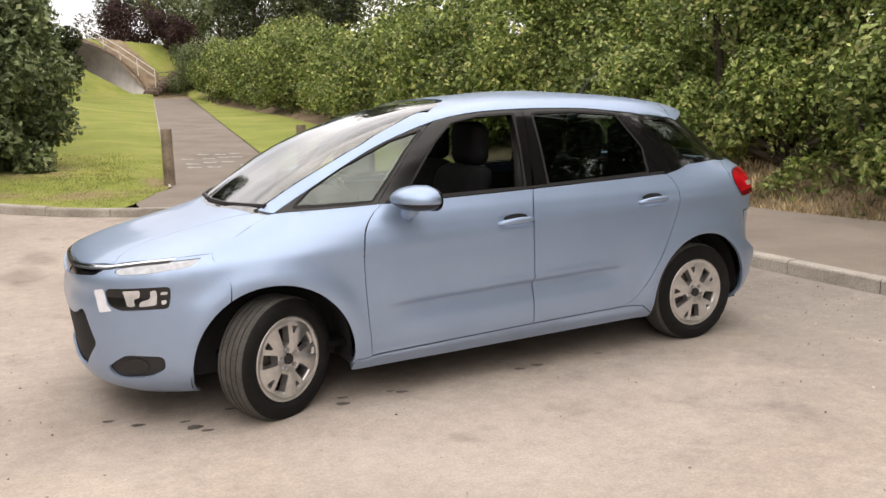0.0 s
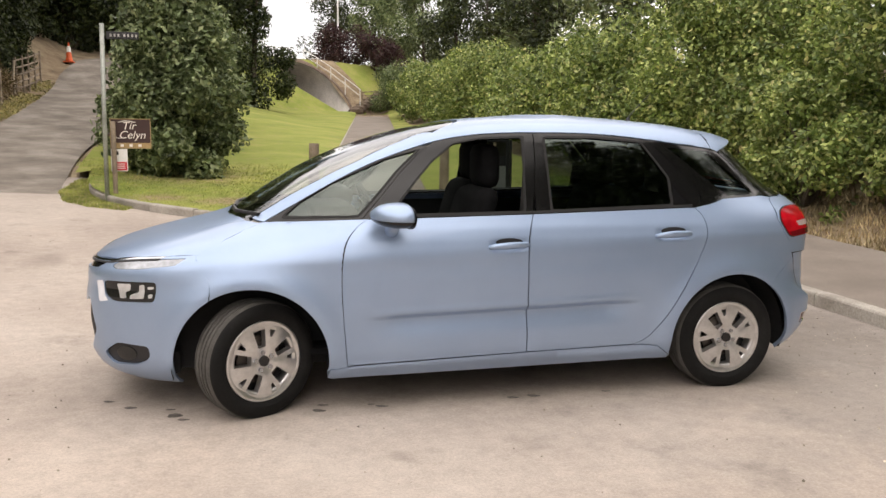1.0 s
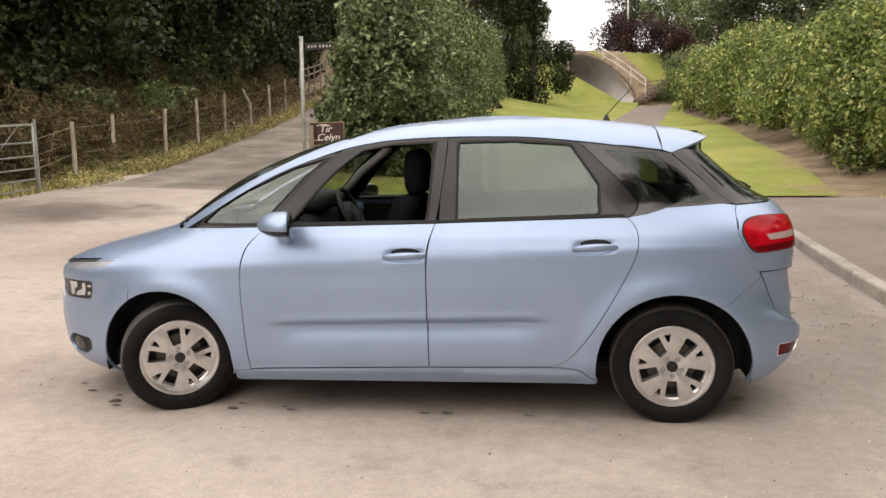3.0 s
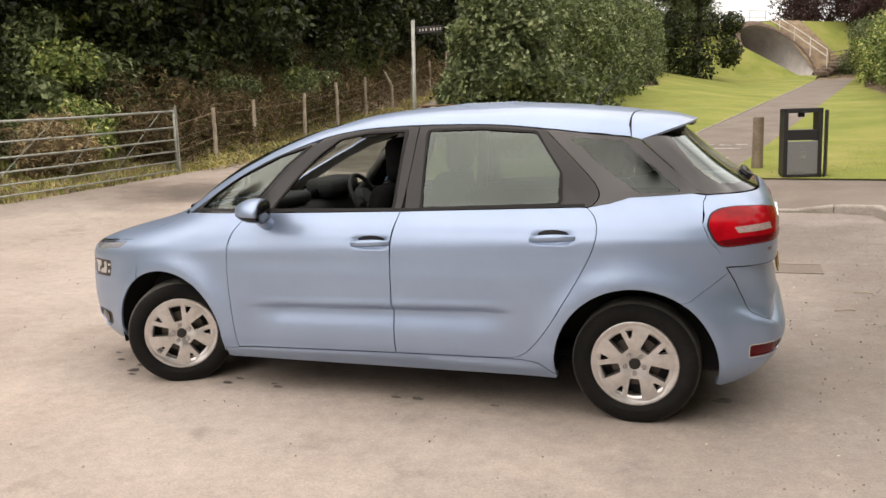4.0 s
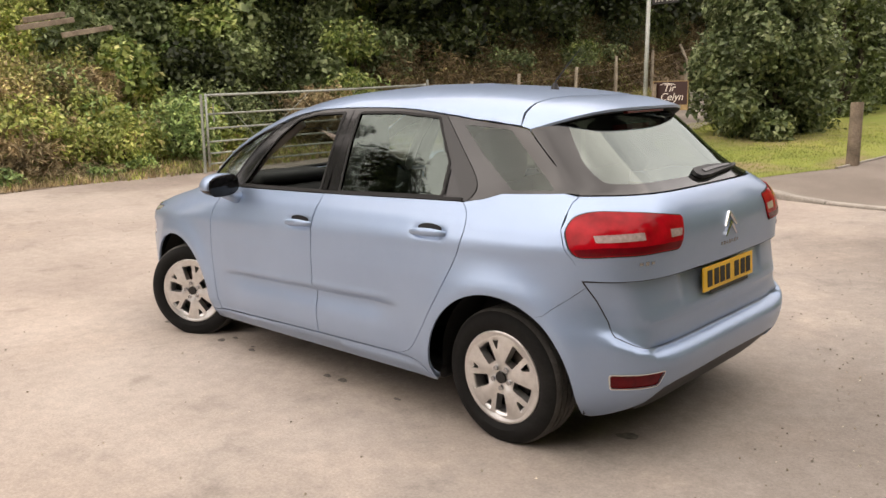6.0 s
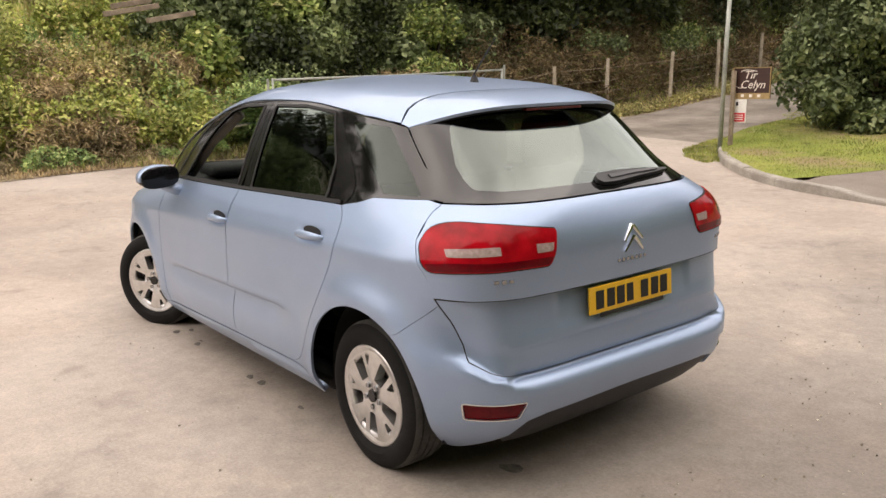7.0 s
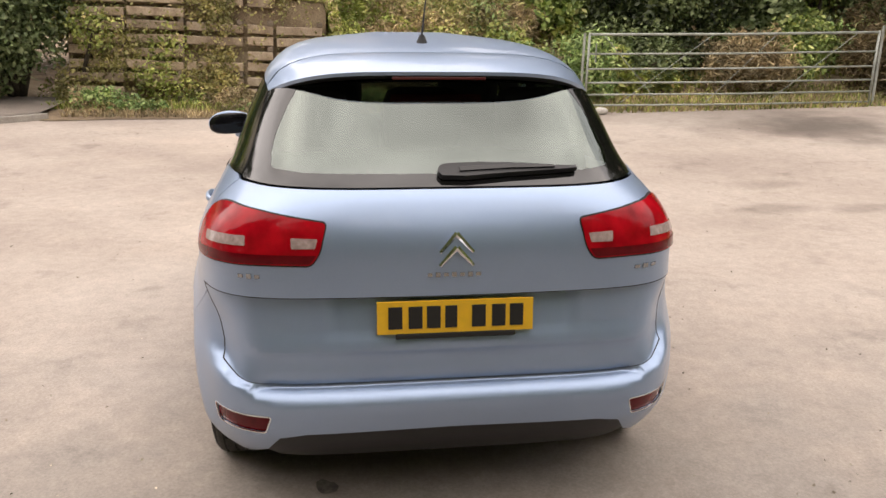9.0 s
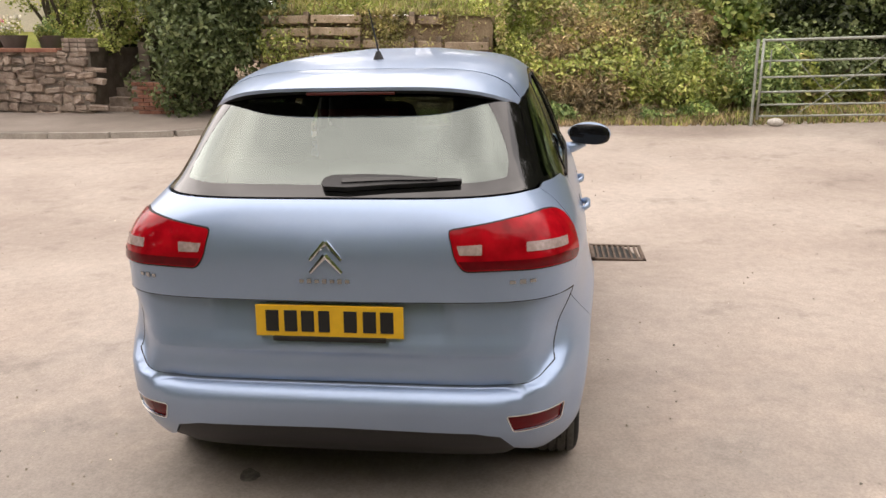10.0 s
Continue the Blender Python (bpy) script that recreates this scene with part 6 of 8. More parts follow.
for s in (-1, 1):
    bm = bmesh.new()
    tube(bm, [(1.52, s * 0.72, 1.06), (1.56, s * 0.64, 1.25), (1.60, s * 0.53, 1.5)], 0.045, 8)
    part("pillar_trim", bm, M_DARKTRIM, car, smooth=True)
    bm = bmesh.new()
    tube(bm, [(0.56, s * 0.745, 1.06), (0.77, s * 0.655, 1.29), (1.0, s * 0.56, 1.46)], 0.03, 8)
    part("pillar_trim", bm, M_PILLARTRIM, car, smooth=True)
bm = bmesh.new()
box(bm, 0.98, 0, 1.50, 0.03, 0.24, 0.07, 0.02)
part("inside_mirror", bm, M_GLOSSBLACK, car)
# windscreen wipers and cowl
for pts in ([(0.0, -0.60, 1.085), (-0.07, -0.45, 1.082), (-0.125, -0.25, 1.074), (-0.145, 0.1, 1.066)], [(0.0, 0.60, 1.085), (-0.07, 0.48, 1.082), (-0.125, 0.35, 1.074), (-0.14, 0.14, 1.066)]):
    bm = bmesh.new()
    tube(bm, pts, 0.014, 6)
    part("windscreen_wiper", bm, M_BLACK, car)


# ---- kerb ----
kerb = thing("kerb", Matrix(), "worn concrete kerb edging the footway", "kerb", "", "structure")


def kerb_run(line, parent, height, width=0.13, length=0.92, ground=road_z):
    pts = [Vector((x, y, 0)) for x, y in line]
    cum = [0.0]
    for a, b in zip(pts, pts[1:]):
        cum.append(cum[-1] + (b - a).length)

    def at(d):
        d = min(max(d, 0), cum[-1])
        i = max(j for j in range(len(cum)) if cum[j] <= d + 1e-9)
        i = min(i, len(pts) - 2)
        return pts[i].lerp(pts[i + 1], (d - cum[i]) / (cum[i + 1] - cum[i]))
    n = int(cum[-1] / length)
    rng = np.random.default_rng(11)
    for i in range(n):
        d0, d1 = cum[-1] * i / n + 0.006, cum[-1] * (i + 1) / n - 0.006
        a, m, b = at(d0), at((d0 + d1) / 2), at(d1)
        side = Vector((-(b - a).y, (b - a).x, 0)).normalized() * -1
        dz = rng.uniform(-0.006, 0.006)
        bm = bmesh.new()
        secs = []
        for q in (a, m, b):
            z = float(ground(q.x, q.y)) + dz
            prof = [(0.0, -0.12), (0.0, height - 0.025), (0.012, height - 0.006), (0.03, height), (width, height), (width, -0.12)]
            secs.append([bm.verts.new((q.x - side.x * u, q.y - side.y * u, z + h)) for u, h in prof])
        for s0, s1 in zip(secs, secs[1:]):
            for j in range(6):
                bm.faces.new((s0[j], s0[(j + 1) % 6], s1[(j + 1) % 6], s1[j]))
        bm.faces.new(secs[0])
        bm.faces.new(secs[-1])
        bmesh.ops.recalc_face_normals(bm, faces=bm.faces)
        part("kerbstone", bm, M_KERB, parent)


kerb_run(KERB_LINE, kerb, KERB_H + 0.012, ground=footway_z)
lower_kerb = thing("kerb", Matrix(), "low concrete kerb before the stone wall", "kerb", "", "structure")
kerb_run([(-7.35, -4.6), (-6.75, -5.2), (-6.35, -6.5), (-6.2, -8.0), (-6.1, -14)], lower_kerb, 0.09)
land_patch("pavement", [(-6.2, -14), (-6.3, -8.0), (-6.45, -6.5), (-6.85, -5.3), (-7.4, -4.7), (-9.4, -4.7), (-9.4, -14)], M_PAVE, 0.075, 0.6, "narrow asphalt footway along the stone wall", "pavement", road_z)

# thin pale edging along the path
for side_line in (left_edge,):
    vs, fs = [], []
    for x, y in side_line:
        z = float(road_z(x, y)) + KERB_H
        vs += [(x - 0.022, y, z - 0.05), (x - 0.022, y, z + 0.02), (x + 0.022, y, z + 0.02), (x + 0.022, y, z - 0.05)]
    for i in range(len(side_line) - 1):
        for j in range(3):
            fs.append((i * 4 + j, i * 4 + j + 1, i * 4 + 4 + j + 1, i * 4 + 4 + j))
    tagged(new("path_edging", mesh_of("path_edging", vs, fs, M_KERB)), "narrow pale concrete edging of the path", "edging", "", "structure")


# worn white marking on the path: broken bars
marking = thing("path_marking", (0, 0, 0), "worn white painted marking on the path", "marking", "", "structure")
rng = np.random.default_rng(4)
for r, yy in enumerate((11.9, 12.7, 13.6, 14.5)):
    for c in range(4):
        if (r * 4 + c) % 5 == 2:
            continue
        x = path_x(yy) - 0.55 + 0.36 * c + rng.uniform(-0.06, 0.06)
        y = yy + rng.uniform(-0.12, 0.12)
        z = float(road_z(x, y)) + KERB_H + 0.002
        pts = rounded([(x - 0.13, y - 0.09), (x + 0.1, y - 0.12), (x + 0.14, y + 0.02), (x - 0.02, y + 0.0), (x - 0.05, y + 0.13), (x - 0.14, y + 0.1)], 0.02, 1)
        v, f, _ = fill(pts, 0.2)
        ob = new("paint_bar", mesh_of("paint_bar", np.column_stack([v, float(road_z(x, y)) + KERB_H + 0.004 + 0.06 * (v[:, 1] - y)]), f, M_WORNPAINT))
        ob.parent = marking

# ---- embankment and underpass ----
D_AX, R_AX = Vector((-0.55, 0.835, 0)).normalized(), Vector((0.835, 0.55, 0)).normalized()
PIPE_C, PIPE_R = Vector((7.66, 69.25, 6.4)), 2.75


def rim(theta, grow=0.0):
    h = (PIPE_R + grow) * math.sin(theta)
    base = PIPE_C + R_AX * (PIPE_R + grow) * math.cos(theta) + Vector((0, 0, h))
    return base + D_AX * (max(0.0, (base.z - 4.15) / 0.84))


TH = np.linspace(-1.1, math.pi + 1.1, 40)
hole = [(rim(t, 0.30).x, rim(t, 0.30).y) for t in TH]
emb_poly = [(-2, 67.0), (4.0, 67.0), (7.0, 67.0), (10.5, 67.0), (16, 67.0), (16, 90.5), (-2, 90.5)]
v, f, _ = fill(emb_poly, 0.8, [hole])
embank = tagged(new("embankment", mesh_of("embankment", np.column_stack([v, land_z(v[:, 0], v[:, 1]) - 0.02]), f, M_GRASS, True)), "grassy embankment over the underpass", "embankment", "", "structure")
underpass = thing("underpass", Matrix(), "pale round concrete underpass with a sloping mouth", "underpass", "", "structure")
vs, fs = [], []
for t in TH:
    a = rim(t)
    vs += [tuple(a), tuple(a + D_AX * (14 - (a - PIPE_C).dot(D_AX)))]
for i in range(len(TH) - 1):
    fs.append((2 * i, 2 * i + 1, 2 * i + 3, 2 * i + 2))
ob = new("tunnel_lining", mesh_of("tunnel_lining", vs, fs, M_CONC, True))
ob.parent = underpass
vs, fs = [], []
for t in TH:
    a, b = rim(t), rim(t, 0.24)
    up = Vector((0, 0, 0.16))
    vs += [tuple(a - D_AX * 0.1), tuple(a + up), tuple(b + up), tuple(b - up)]
for i in range(len(TH) - 1):
    for j in range(3):
        fs.append((4 * i + j, 4 * i + j + 1, 4 * i + 5 + j, 4 * i + 4 + j))
ob = new("tunnel_collar", mesh_of("tunnel_collar", vs, fs, rough_mat("dark_stone_collar", (0.11, 0.075, 0.055), (0.18, 0.13, 0.10), (0.25, 0.195, 0.155), 2, 12, 0.95, 0.6, 0.03), True))
ob.parent = underpass
bm = bmesh.new()
box(bm, 0, 0, 0, 4.6, 13, 0.1)
part("tunnel_floor", bm, M_PAVE, underpass).matrix_basis = Matrix.Translation(PIPE_C + D_AX * 6.8 + Vector((0, 0, -2.3))) @ Matrix.Rotation(math.atan2(D_AX.y, D_AX.x) - math.pi / 2, 4, "Z")
bm = bmesh.new()
box(bm, 0, 0, 0, 6, 0.2, 6)
part("tunnel_end", bm, M_CONC, underpass).matrix_basis = Matrix.Translation(PIPE_C + D_AX * 14) @ Matrix.Rotation(math.atan2(D_AX.y, D_AX.x) - math.pi / 2, 4, "Z")
bm = bmesh.new()
for k in range(8):
    a = k * math.tau / 8
    bmesh.ops.create_icosphere(bm, subdivisions=1, radius=0.5, matrix=Matrix.Translation((9.6 + 0.4 * k, 71 + 0.5 * k, land_z(9.6, 71) + 0.1 + 0.25 * k)) @ Matrix.Diagonal((1.6, 1.2, 0.8, 1)))
part("stone_pitching", bm, rough_mat("brown_pitching", (0.09, 0.065, 0.045), (0.15, 0.11, 0.08), (0.2, 0.16, 0.12), 1, 10, 0.95, 0.6, 0.03), underpass)


land_patch("bank", smooth_line([(9.8, 70.0), (8.7, 72.0), (7.4, 74.2), (6.0, 76.4), (8.0, 77.6), (10.8, 74.8), (12.8, 71.2), (11.4, 69.6)]), M_SOIL, 0.06, 0.5, "bare brown slope beside the underpass", "bank")


def railing(name, pts, height, posts, material, label, rails=(1.0, 0.5), r=0.035):
    top = thing(name, Matrix(), label, "railing")
    for a, b, n in zip(pts, pts[1:], posts):
        a, b = Vector(a), Vector(b)
        for k in rails:
            bm = bmesh.new()
            tube(bm, [a + Vector((0, 0, height * k)), b + Vector((0, 0, height * k))], r, 6)
            part("rail", bm, material, top)
        for i in range(n + 1):
            q = a.lerp(b, i / n)
            bm = bmesh.new()
            tube(bm, [q - Vector((0, 0, 0.4)), q + Vector((0, 0, height))], r * 1.1, 6)
            part("post", bm, material, top)
    return top


railing("railing", [(10.1, 71.4, 5.4), (7.7, 74.0, 7.6), (5.4, 76.4, 9.4), (1.4, 75.2, 9.5), (1.7, 70.8, 7.6)], 1.15, [2, 2, 3, 2], M_WHITE, "white-painted tubular railing round the underpass mouth")
railing("timber_rail", [(10.3, 71.4, 5.2), (13.6, 70.6, 5.4)], 1.1, [2], M_WOOD, "weathered timber rail beside the underpass", (1.0, 0.7, 0.4), 0.05)
railing("timber_rail", [(1.2, 71.6, 7.1), (-0.6, 70.0, 7.6), (-2.6, 68.0, 7.6)], 1.1, [2, 2], M_WOOD, "dark timber rail fence above the lawn", (1.0, 0.55), 0.06)
railing("timber_rail", [(-4, 86, 9.5), (10, 88, 9.5)], 1.2, [6], M_BARK, "dark timber rail fence across the field edge", (1.0, 0.5), 0.06)
lamp_column = thing("lamp_column", (9.7, 86, 9.4), "tall pale steel lamp column", "lamp post")
bm = bmesh.new()
tube(bm, [(0, 0, 0), (0, 0, 9.5)], 0.11, 8, True, 0.07)
part("column", bm, M_WHITE, lamp_column)
bm = bmesh.new()
tube(bm, [(0, 0, 9.5), (-0.4, 0, 9.8), (-1.2, 0, 9.9)], 0.05, 6)
box(bm, -1.4, 0, 9.9, 0.7, 0.25, 0.14, 0.04)
part("lantern", bm, M_WHITE, lamp_column)

# ---- sign post with its boards ----
SIGN_Z = float(land_z(-2.33, 9.28)) + 0.12
post = thing("sign_post", (-2.33, 9.28, SIGN_Z), "grey galvanised signpost in the grass by the lane", "signpost")
bm = bmesh.new()
tube(bm, [(0, 0, -0.1), (0.01, 0, 1.4), (0.03, 0, 3.40 - SIGN_Z)], 0.036, 12)
part("pole", bm, M_GALV, post, smooth=True)
bm = bmesh.new()
tube(bm, [(0.12, 0.10, -0.1), (0.12, 0.10, 1.2)], 0.04, 8)
part("wooden_stake", bm, M_WOOD, post, "short wooden stake")
finger = thing("finger_sign", (-2.27, 9.27, 3.22), "small dark finger sign with worn pale lettering", "sign")
bm = bmesh.new()
box(bm, 0.28, 0.02, 0, 0.50, 0.02, 0.12, 0.006)
part("board", bm, M_INK, finger)
for i in range(7):
    bm = bmesh.new()
    box(bm, 0.10 + 0.06 * i + (0.03 if i > 2 else 0), 0.008, 0, 0.028, 0.004, 0.045)
    part("letter_bar", bm, M_WORNPAINT, finger)
M_SIGN = plain_mat("brown_sign_board", (0.045, 0.018, 0.014), 0.45, 0, 0, 0.15, 12)
M_GOLD = plain_mat("dull_gold_band", (0.36, 0.25, 0.11), 0.55, 0, 0, 0.2, 20)
M_CREAM = plain_mat("cream_lettering", (0.80, 0.74, 0.66), 0.5)
sign = thing("name_sign", pose(-2.27, 9.45, 1.40, 0, 0, 4), "brown wooden name sign with cream script and gold band", "sign")
bm = bmesh.new()
box(bm, 0.32, 0.02, 0.245, 0.64, 0.03, 0.49, 0.008)
part("board", bm, M_SIGN, sign)
bm = bmesh.new()
box(bm, 0.32, 0.001, 0.048, 0.62, 0.006, 0.085, 0.002)
part("gold_band", bm, M_GOLD, sign)
for i in range(3):
    bm = bmesh.new()
    box(bm, 0.18 + 0.14 * i, -0.005, 0.048, 0.05, 0.005, 0.045, 0.002)
    part("band_mark", bm, M_CREAM, sign)
for dx, dz, sx, sz in ((0.32, 0.486, 0.64, 0.012), (0.32, 0.004, 0.64, 0.012), (0.006, 0.245, 0.012, 0.47), (0.634, 0.245, 0.012, 0.47)):
    bm = bmesh.new()
    box(bm, dx, 0.0, dz, sx, 0.012, sz)
    part("edge_line", bm, M_GOLD, sign)


def lettering(text, at, size, shear, material, parent, name="lettering"):
    cu = bpy.data.curves.new(name, "FONT")
    cu.body, cu.size, cu.shear, cu.extrude = text, size, shear, 0.002
    cu.align_x = "CENTER"
    tmp = bpy.data.objects.new(name, cu)
    scene.collection.objects.link(tmp)
    dg = bpy.context.evaluated_depsgraph_get()
    me = bpy.data.meshes.new_from_object(tmp.evaluated_get(dg))
    bpy.data.objects.remove(tmp)
    me.materials.append(material)
    ob = new(name, me)
    ob.parent = parent
    ob.matrix_basis = pose(*at, 90)
    return ob


lettering("Tir", (0.29, -0.001, 0.315), 0.18, 0.28, M_CREAM, sign)
lettering("Celyn", (0.34, -0.001, 0.165), 0.18, 0.28, M_CREAM, sign)
for pts in ([(0.13, 0, 0.43), (0.25, 0, 0.455), (0.40, 0, 0.43)], [(0.06, 0, 0.20), (0.12, 0, 0.17), (0.19, 0, 0.18)]):
    bm = bmesh.new()
    tube(bm, curve_through(pts, 4), 0.006, 5)
    part("flourish", bm, M_CREAM, sign)
notice = thing("notice", pose(-2.27, 9.43, 1.02, 0, 0, 4), "small white notice with a red panel", "sign")
bm = bmesh.new()
box(bm, 0.13, 0.02, 0.185, 0.26, 0.01, 0.37, 0.003)
part("board", bm, M_WHITE, notice)
bm = bmesh.new()
box(bm, 0.13, 0.012, 0.085, 0.235, 0.006, 0.14)
part("red_panel", bm, plain_mat("red_print", (0.55, 0.03, 0.04), 0.5), notice, "red printed panel")
for i in range(3):
    bm = bmesh.new()
    box(bm, 0.13, 0.0075, 0.12 - 0.035 * i, 0.17, 0.003, 0.012)
    part("text_bar", bm, M_WHITE, notice)
bm = bmesh.new()
box(bm, 0.10, 0.013, 0.30, 0.04, 0.004, 0.06)
part("print_mark", bm, M_INK, notice)

# ---- litter bin and bollards ----
def land_at(x, y, lift=0.0):
    return (x, y, float(road_z(x, y)) + lift)


bin_thing = thing("litter_bin", Matrix.Translation(land_at(4.18, 9.05, KERB_H - 0.01)) @ pose(0, 0, 0, 0, 0, 6), "black open-fronted litter bin with a grey door", "bin")
bm = bmesh.new()
for dx in (-0.245, 0.245):
    box(bm, dx, 0, 0.53, 0.06, 0.46, 1.06, 0.008)
box(bm, 0, 0, 1.03, 0.55, 0.46, 0.07, 0.01)
box(bm, 0, 0, 0.03, 0.55, 0.46, 0.06, 0.008)
box(bm, 0, 0.0, 0.66, 0.48, 0.42, 0.16, 0.01)
part("body", bm, M_BLACK, bin_thing)
bm = bmesh.new()
box(bm, 0, -0.215, 0.32, 0.43, 0.03, 0.50, 0.008)
part("door", bm, M_STEEL, bin_thing, "plain grey steel door")
bm = bmesh.new()
box(bm, 0, -0.236, 0.36, 0.10, 0.008, 0.10, 0.003)
part("door_plate", bm, M_GALV, bin_thing)
bm = bmesh.new()
box(bm, 0.0, 0, 0.965, 0.09, 0.1, 0.07, 0.01)
part("stubber", bm, M_BLACK, bin_thing)
bm = bmesh.new()
box(bm, 0.36, 0.08, 0.52, 0.035, 0.42, 1.02, 0.006, pose(0, 0, 0, 0, 0, -14))
part("side_panel", bm, M_BLACK, bin_thing, "loose black side panel")
for x, y, h in ((1.07, 9.45, 0.95), (3.58, 10.1, 0.90)):
    b = thing("bollard", land_at(x, y, KERB_H - 0.03), "weathered round wooden bollard beside the path", "bollard", "bollards by the path")
    bm = bmesh.new()
    tube(bm, [(0, 0, -0.1), (0.005, 0, 0.4), (0.01, 0, h - 0.03), (0.01, 0, h)], 0.095, 14, True, 0.085)
    part("timber", bm, M_WOOD, b, smooth=False)

# ---- field gate and fence ----
gate = thing("field_gate", Matrix.Translation((-7.82, 4.03, 0)), "galvanised tubular field gate, closed, before the bank", "gate")
G0, G1 = Vector((0, 0, 0)), Vector((0.36, 5.04, 0.2))
bars = (1.76, 1.44, 1.19, 0.96, 0.76, 0.58)
for z in bars:
    bm = bmesh.new()
    tube(bm, [G0 + Vector((0, 0, z)), (G0 + G1) / 2 + Vector((0, 0, z - 0.015)), G1 + Vector((0, 0, z))], 0.0165 if z < 1.7 else 0.022, 8)
    part("bar", bm, M_GALV, gate, smooth=True)
for k in (0.0, 1.0):
    q = G0.lerp(G1, k)
    bm = bmesh.new()
    tube(bm, [q + Vector((0, 0, 0.52)), q + Vector((0, 0, 1.79))], 0.022, 8)
    part("stile", bm, M_GALV, gate, smooth=True)
for a, b in ((0.12, 0.42), (0.42, 0.64), (0.64, 0.92), (0.25, 0.05)):
    bm = bmesh.new()
    tube(bm, [G0.lerp(G1, a) + Vector((0.02, 0, 0.62)), G0.lerp(G1, b) + Vector((0.02, 0, 1.74))], 0.0055, 6)
    part("brace", bm, M_GALV, gate)
bm = bmesh.new()
tube(bm, [(0.03, 0.12, 1.30), (0.03, 0.12, 1.62)], 0.012, 6)
part("latch", bm, M_GALV, gate)
for k, q in ((0, (-7.84, 3.95)), (1, (-7.45, 9.13))):
    gp = thing("gate_post", (q[0], q[1], float(land_z(*q))), "slim grey steel gate post at the verge", "post", "gate posts")
    bm = bmesh.new()
    tube(bm, [(0, 0, -0.2), (0, 0, 1.34)], 0.024, 10)
    part("shaft", bm, M_GALV, gp)
for i, (x, y, zt) in enumerate([(-7.9, 11.06, 2.06), (-8.17, 13.15, 2.28), (-7.96, 15.37, 2.48), (-7.99, 17.44, 2.84), (-8.04, 19.58, 3.1), (-8.0, 21.7, 3.35), (-8.1, 23.9, 3.62), (-8.3, 26.3, 4.0), (-8.5, 28.9, 4.55)]):
    z = float(land_z(x, y))
    fp = thing("fence_post", (x, y, z), "rough weathered wooden fence post", "fence post", "fence posts along the lane")
    bm = bmesh.new()
    tube(bm, [(0, 0, -0.2), (0.01, 0.0, (zt - z) * 0.6), (0.02 * (i % 3) + (-0.28 if i == 5 else 0), 0, zt - z)], 0.052, 7, True, 0.042)
    part("timber", bm, M_POST, fp)
fence = thing("wire_fence", Matrix(), "rusty stock wire strung between fence posts", "fence")
fl = [(-7.5, 9.3, 0.75), (-7.9, 11.06, 0.98), (-8.17, 13.15, 1.1), (-7.96, 15.37, 1.3), (-7.99, 17.44, 1.55), (-8.04, 19.58, 1.8), (-8.0, 21.7, 2.2), (-8.1, 23.9, 2.5), (-8.3, 26.3, 2.85), (-8.5, 28.9, 3.25)]
for h in (0.15, 0.4, 0.65, 0.95):
    bm = bmesh.new()
    tube(bm, [(x - 0.05, y, z + h) for x, y, z in fl], 0.006, 4)
    part("wire", bm, M_WOOD, fence)
hurdle = thing("gate_hurdle", Matrix(), "dark weathered timber hurdle closing the end of the fence", "gate")
foot, tip = Vector((-8.55, 29.3, float(land_z(-8.55, 29.3)))), Vector((-8.35, 32.3, float(land_z(-8.35, 32.3))))
for h in (0.18, 0.42, 0.68, 0.96, 1.24):
    bm = bmesh.new()
    tube(bm, [foot + Vector((0, 0, h)), foot.lerp(tip, 0.5) + Vector((0.03, 0, h)), tip + Vector((0, 0, h + 0.04))], 0.035, 6)
    part("rail", bm, M_WOOD, hurdle)
for f2 in (0.0, 0.26, 0.5, 0.76, 1.0):
    bm = bmesh.new()
    q = foot.lerp(tip, f2)
    tube(bm, [q - Vector((-0.04, 0, 0.1)), q + Vector((0.04, 0, 1.38))], 0.04, 6)
    part("upright", bm, M_WOOD, hurdle)
cone = thing("traffic_cone", (-8.15, 37.4, float(land_z(-8.15, 37.4))), "orange traffic cone with a white sleeve on the lane", "cone")
bm = bmesh.new()
bmesh.ops.create_cone(bm, cap_ends=True, segments=16, radius1=0.17, radius2=0.03, depth=0.9, matrix=pose(0, 0, 0.48))
box(bm, 0, 0, 0.03, 0.45, 0.45, 0.06, 0.01)
part("cone_body", bm, plain_mat("orange_plastic", (0.7, 0.12, 0.03), 0.5), cone)
bm = bmesh.new()
bmesh.ops.create_cone(bm, cap_ends=False, segments=16, radius1=0.115, radius2=0.075, depth=0.28, matrix=pose(0, 0, 0.62))
part("sleeve", bm, M_WHITE, cone, "white reflective sleeve")

# ---- timber crib wall ----
M_PALEWOOD = rough_mat("bleached_timber", (0.26, 0.19, 0.125), (0.43, 0.335, 0.235), (0.57, 0.47, 0.35), 3, 40, 0.9, 0.6, 0.01, per_object=0.2)
crib = thing("timber_retaining_wall", Matrix(), "stacked weathered timber retaining wall overgrown with ivy", "wall", "", "structure")
board_me = {}
rng = np.random.default_rng(21)
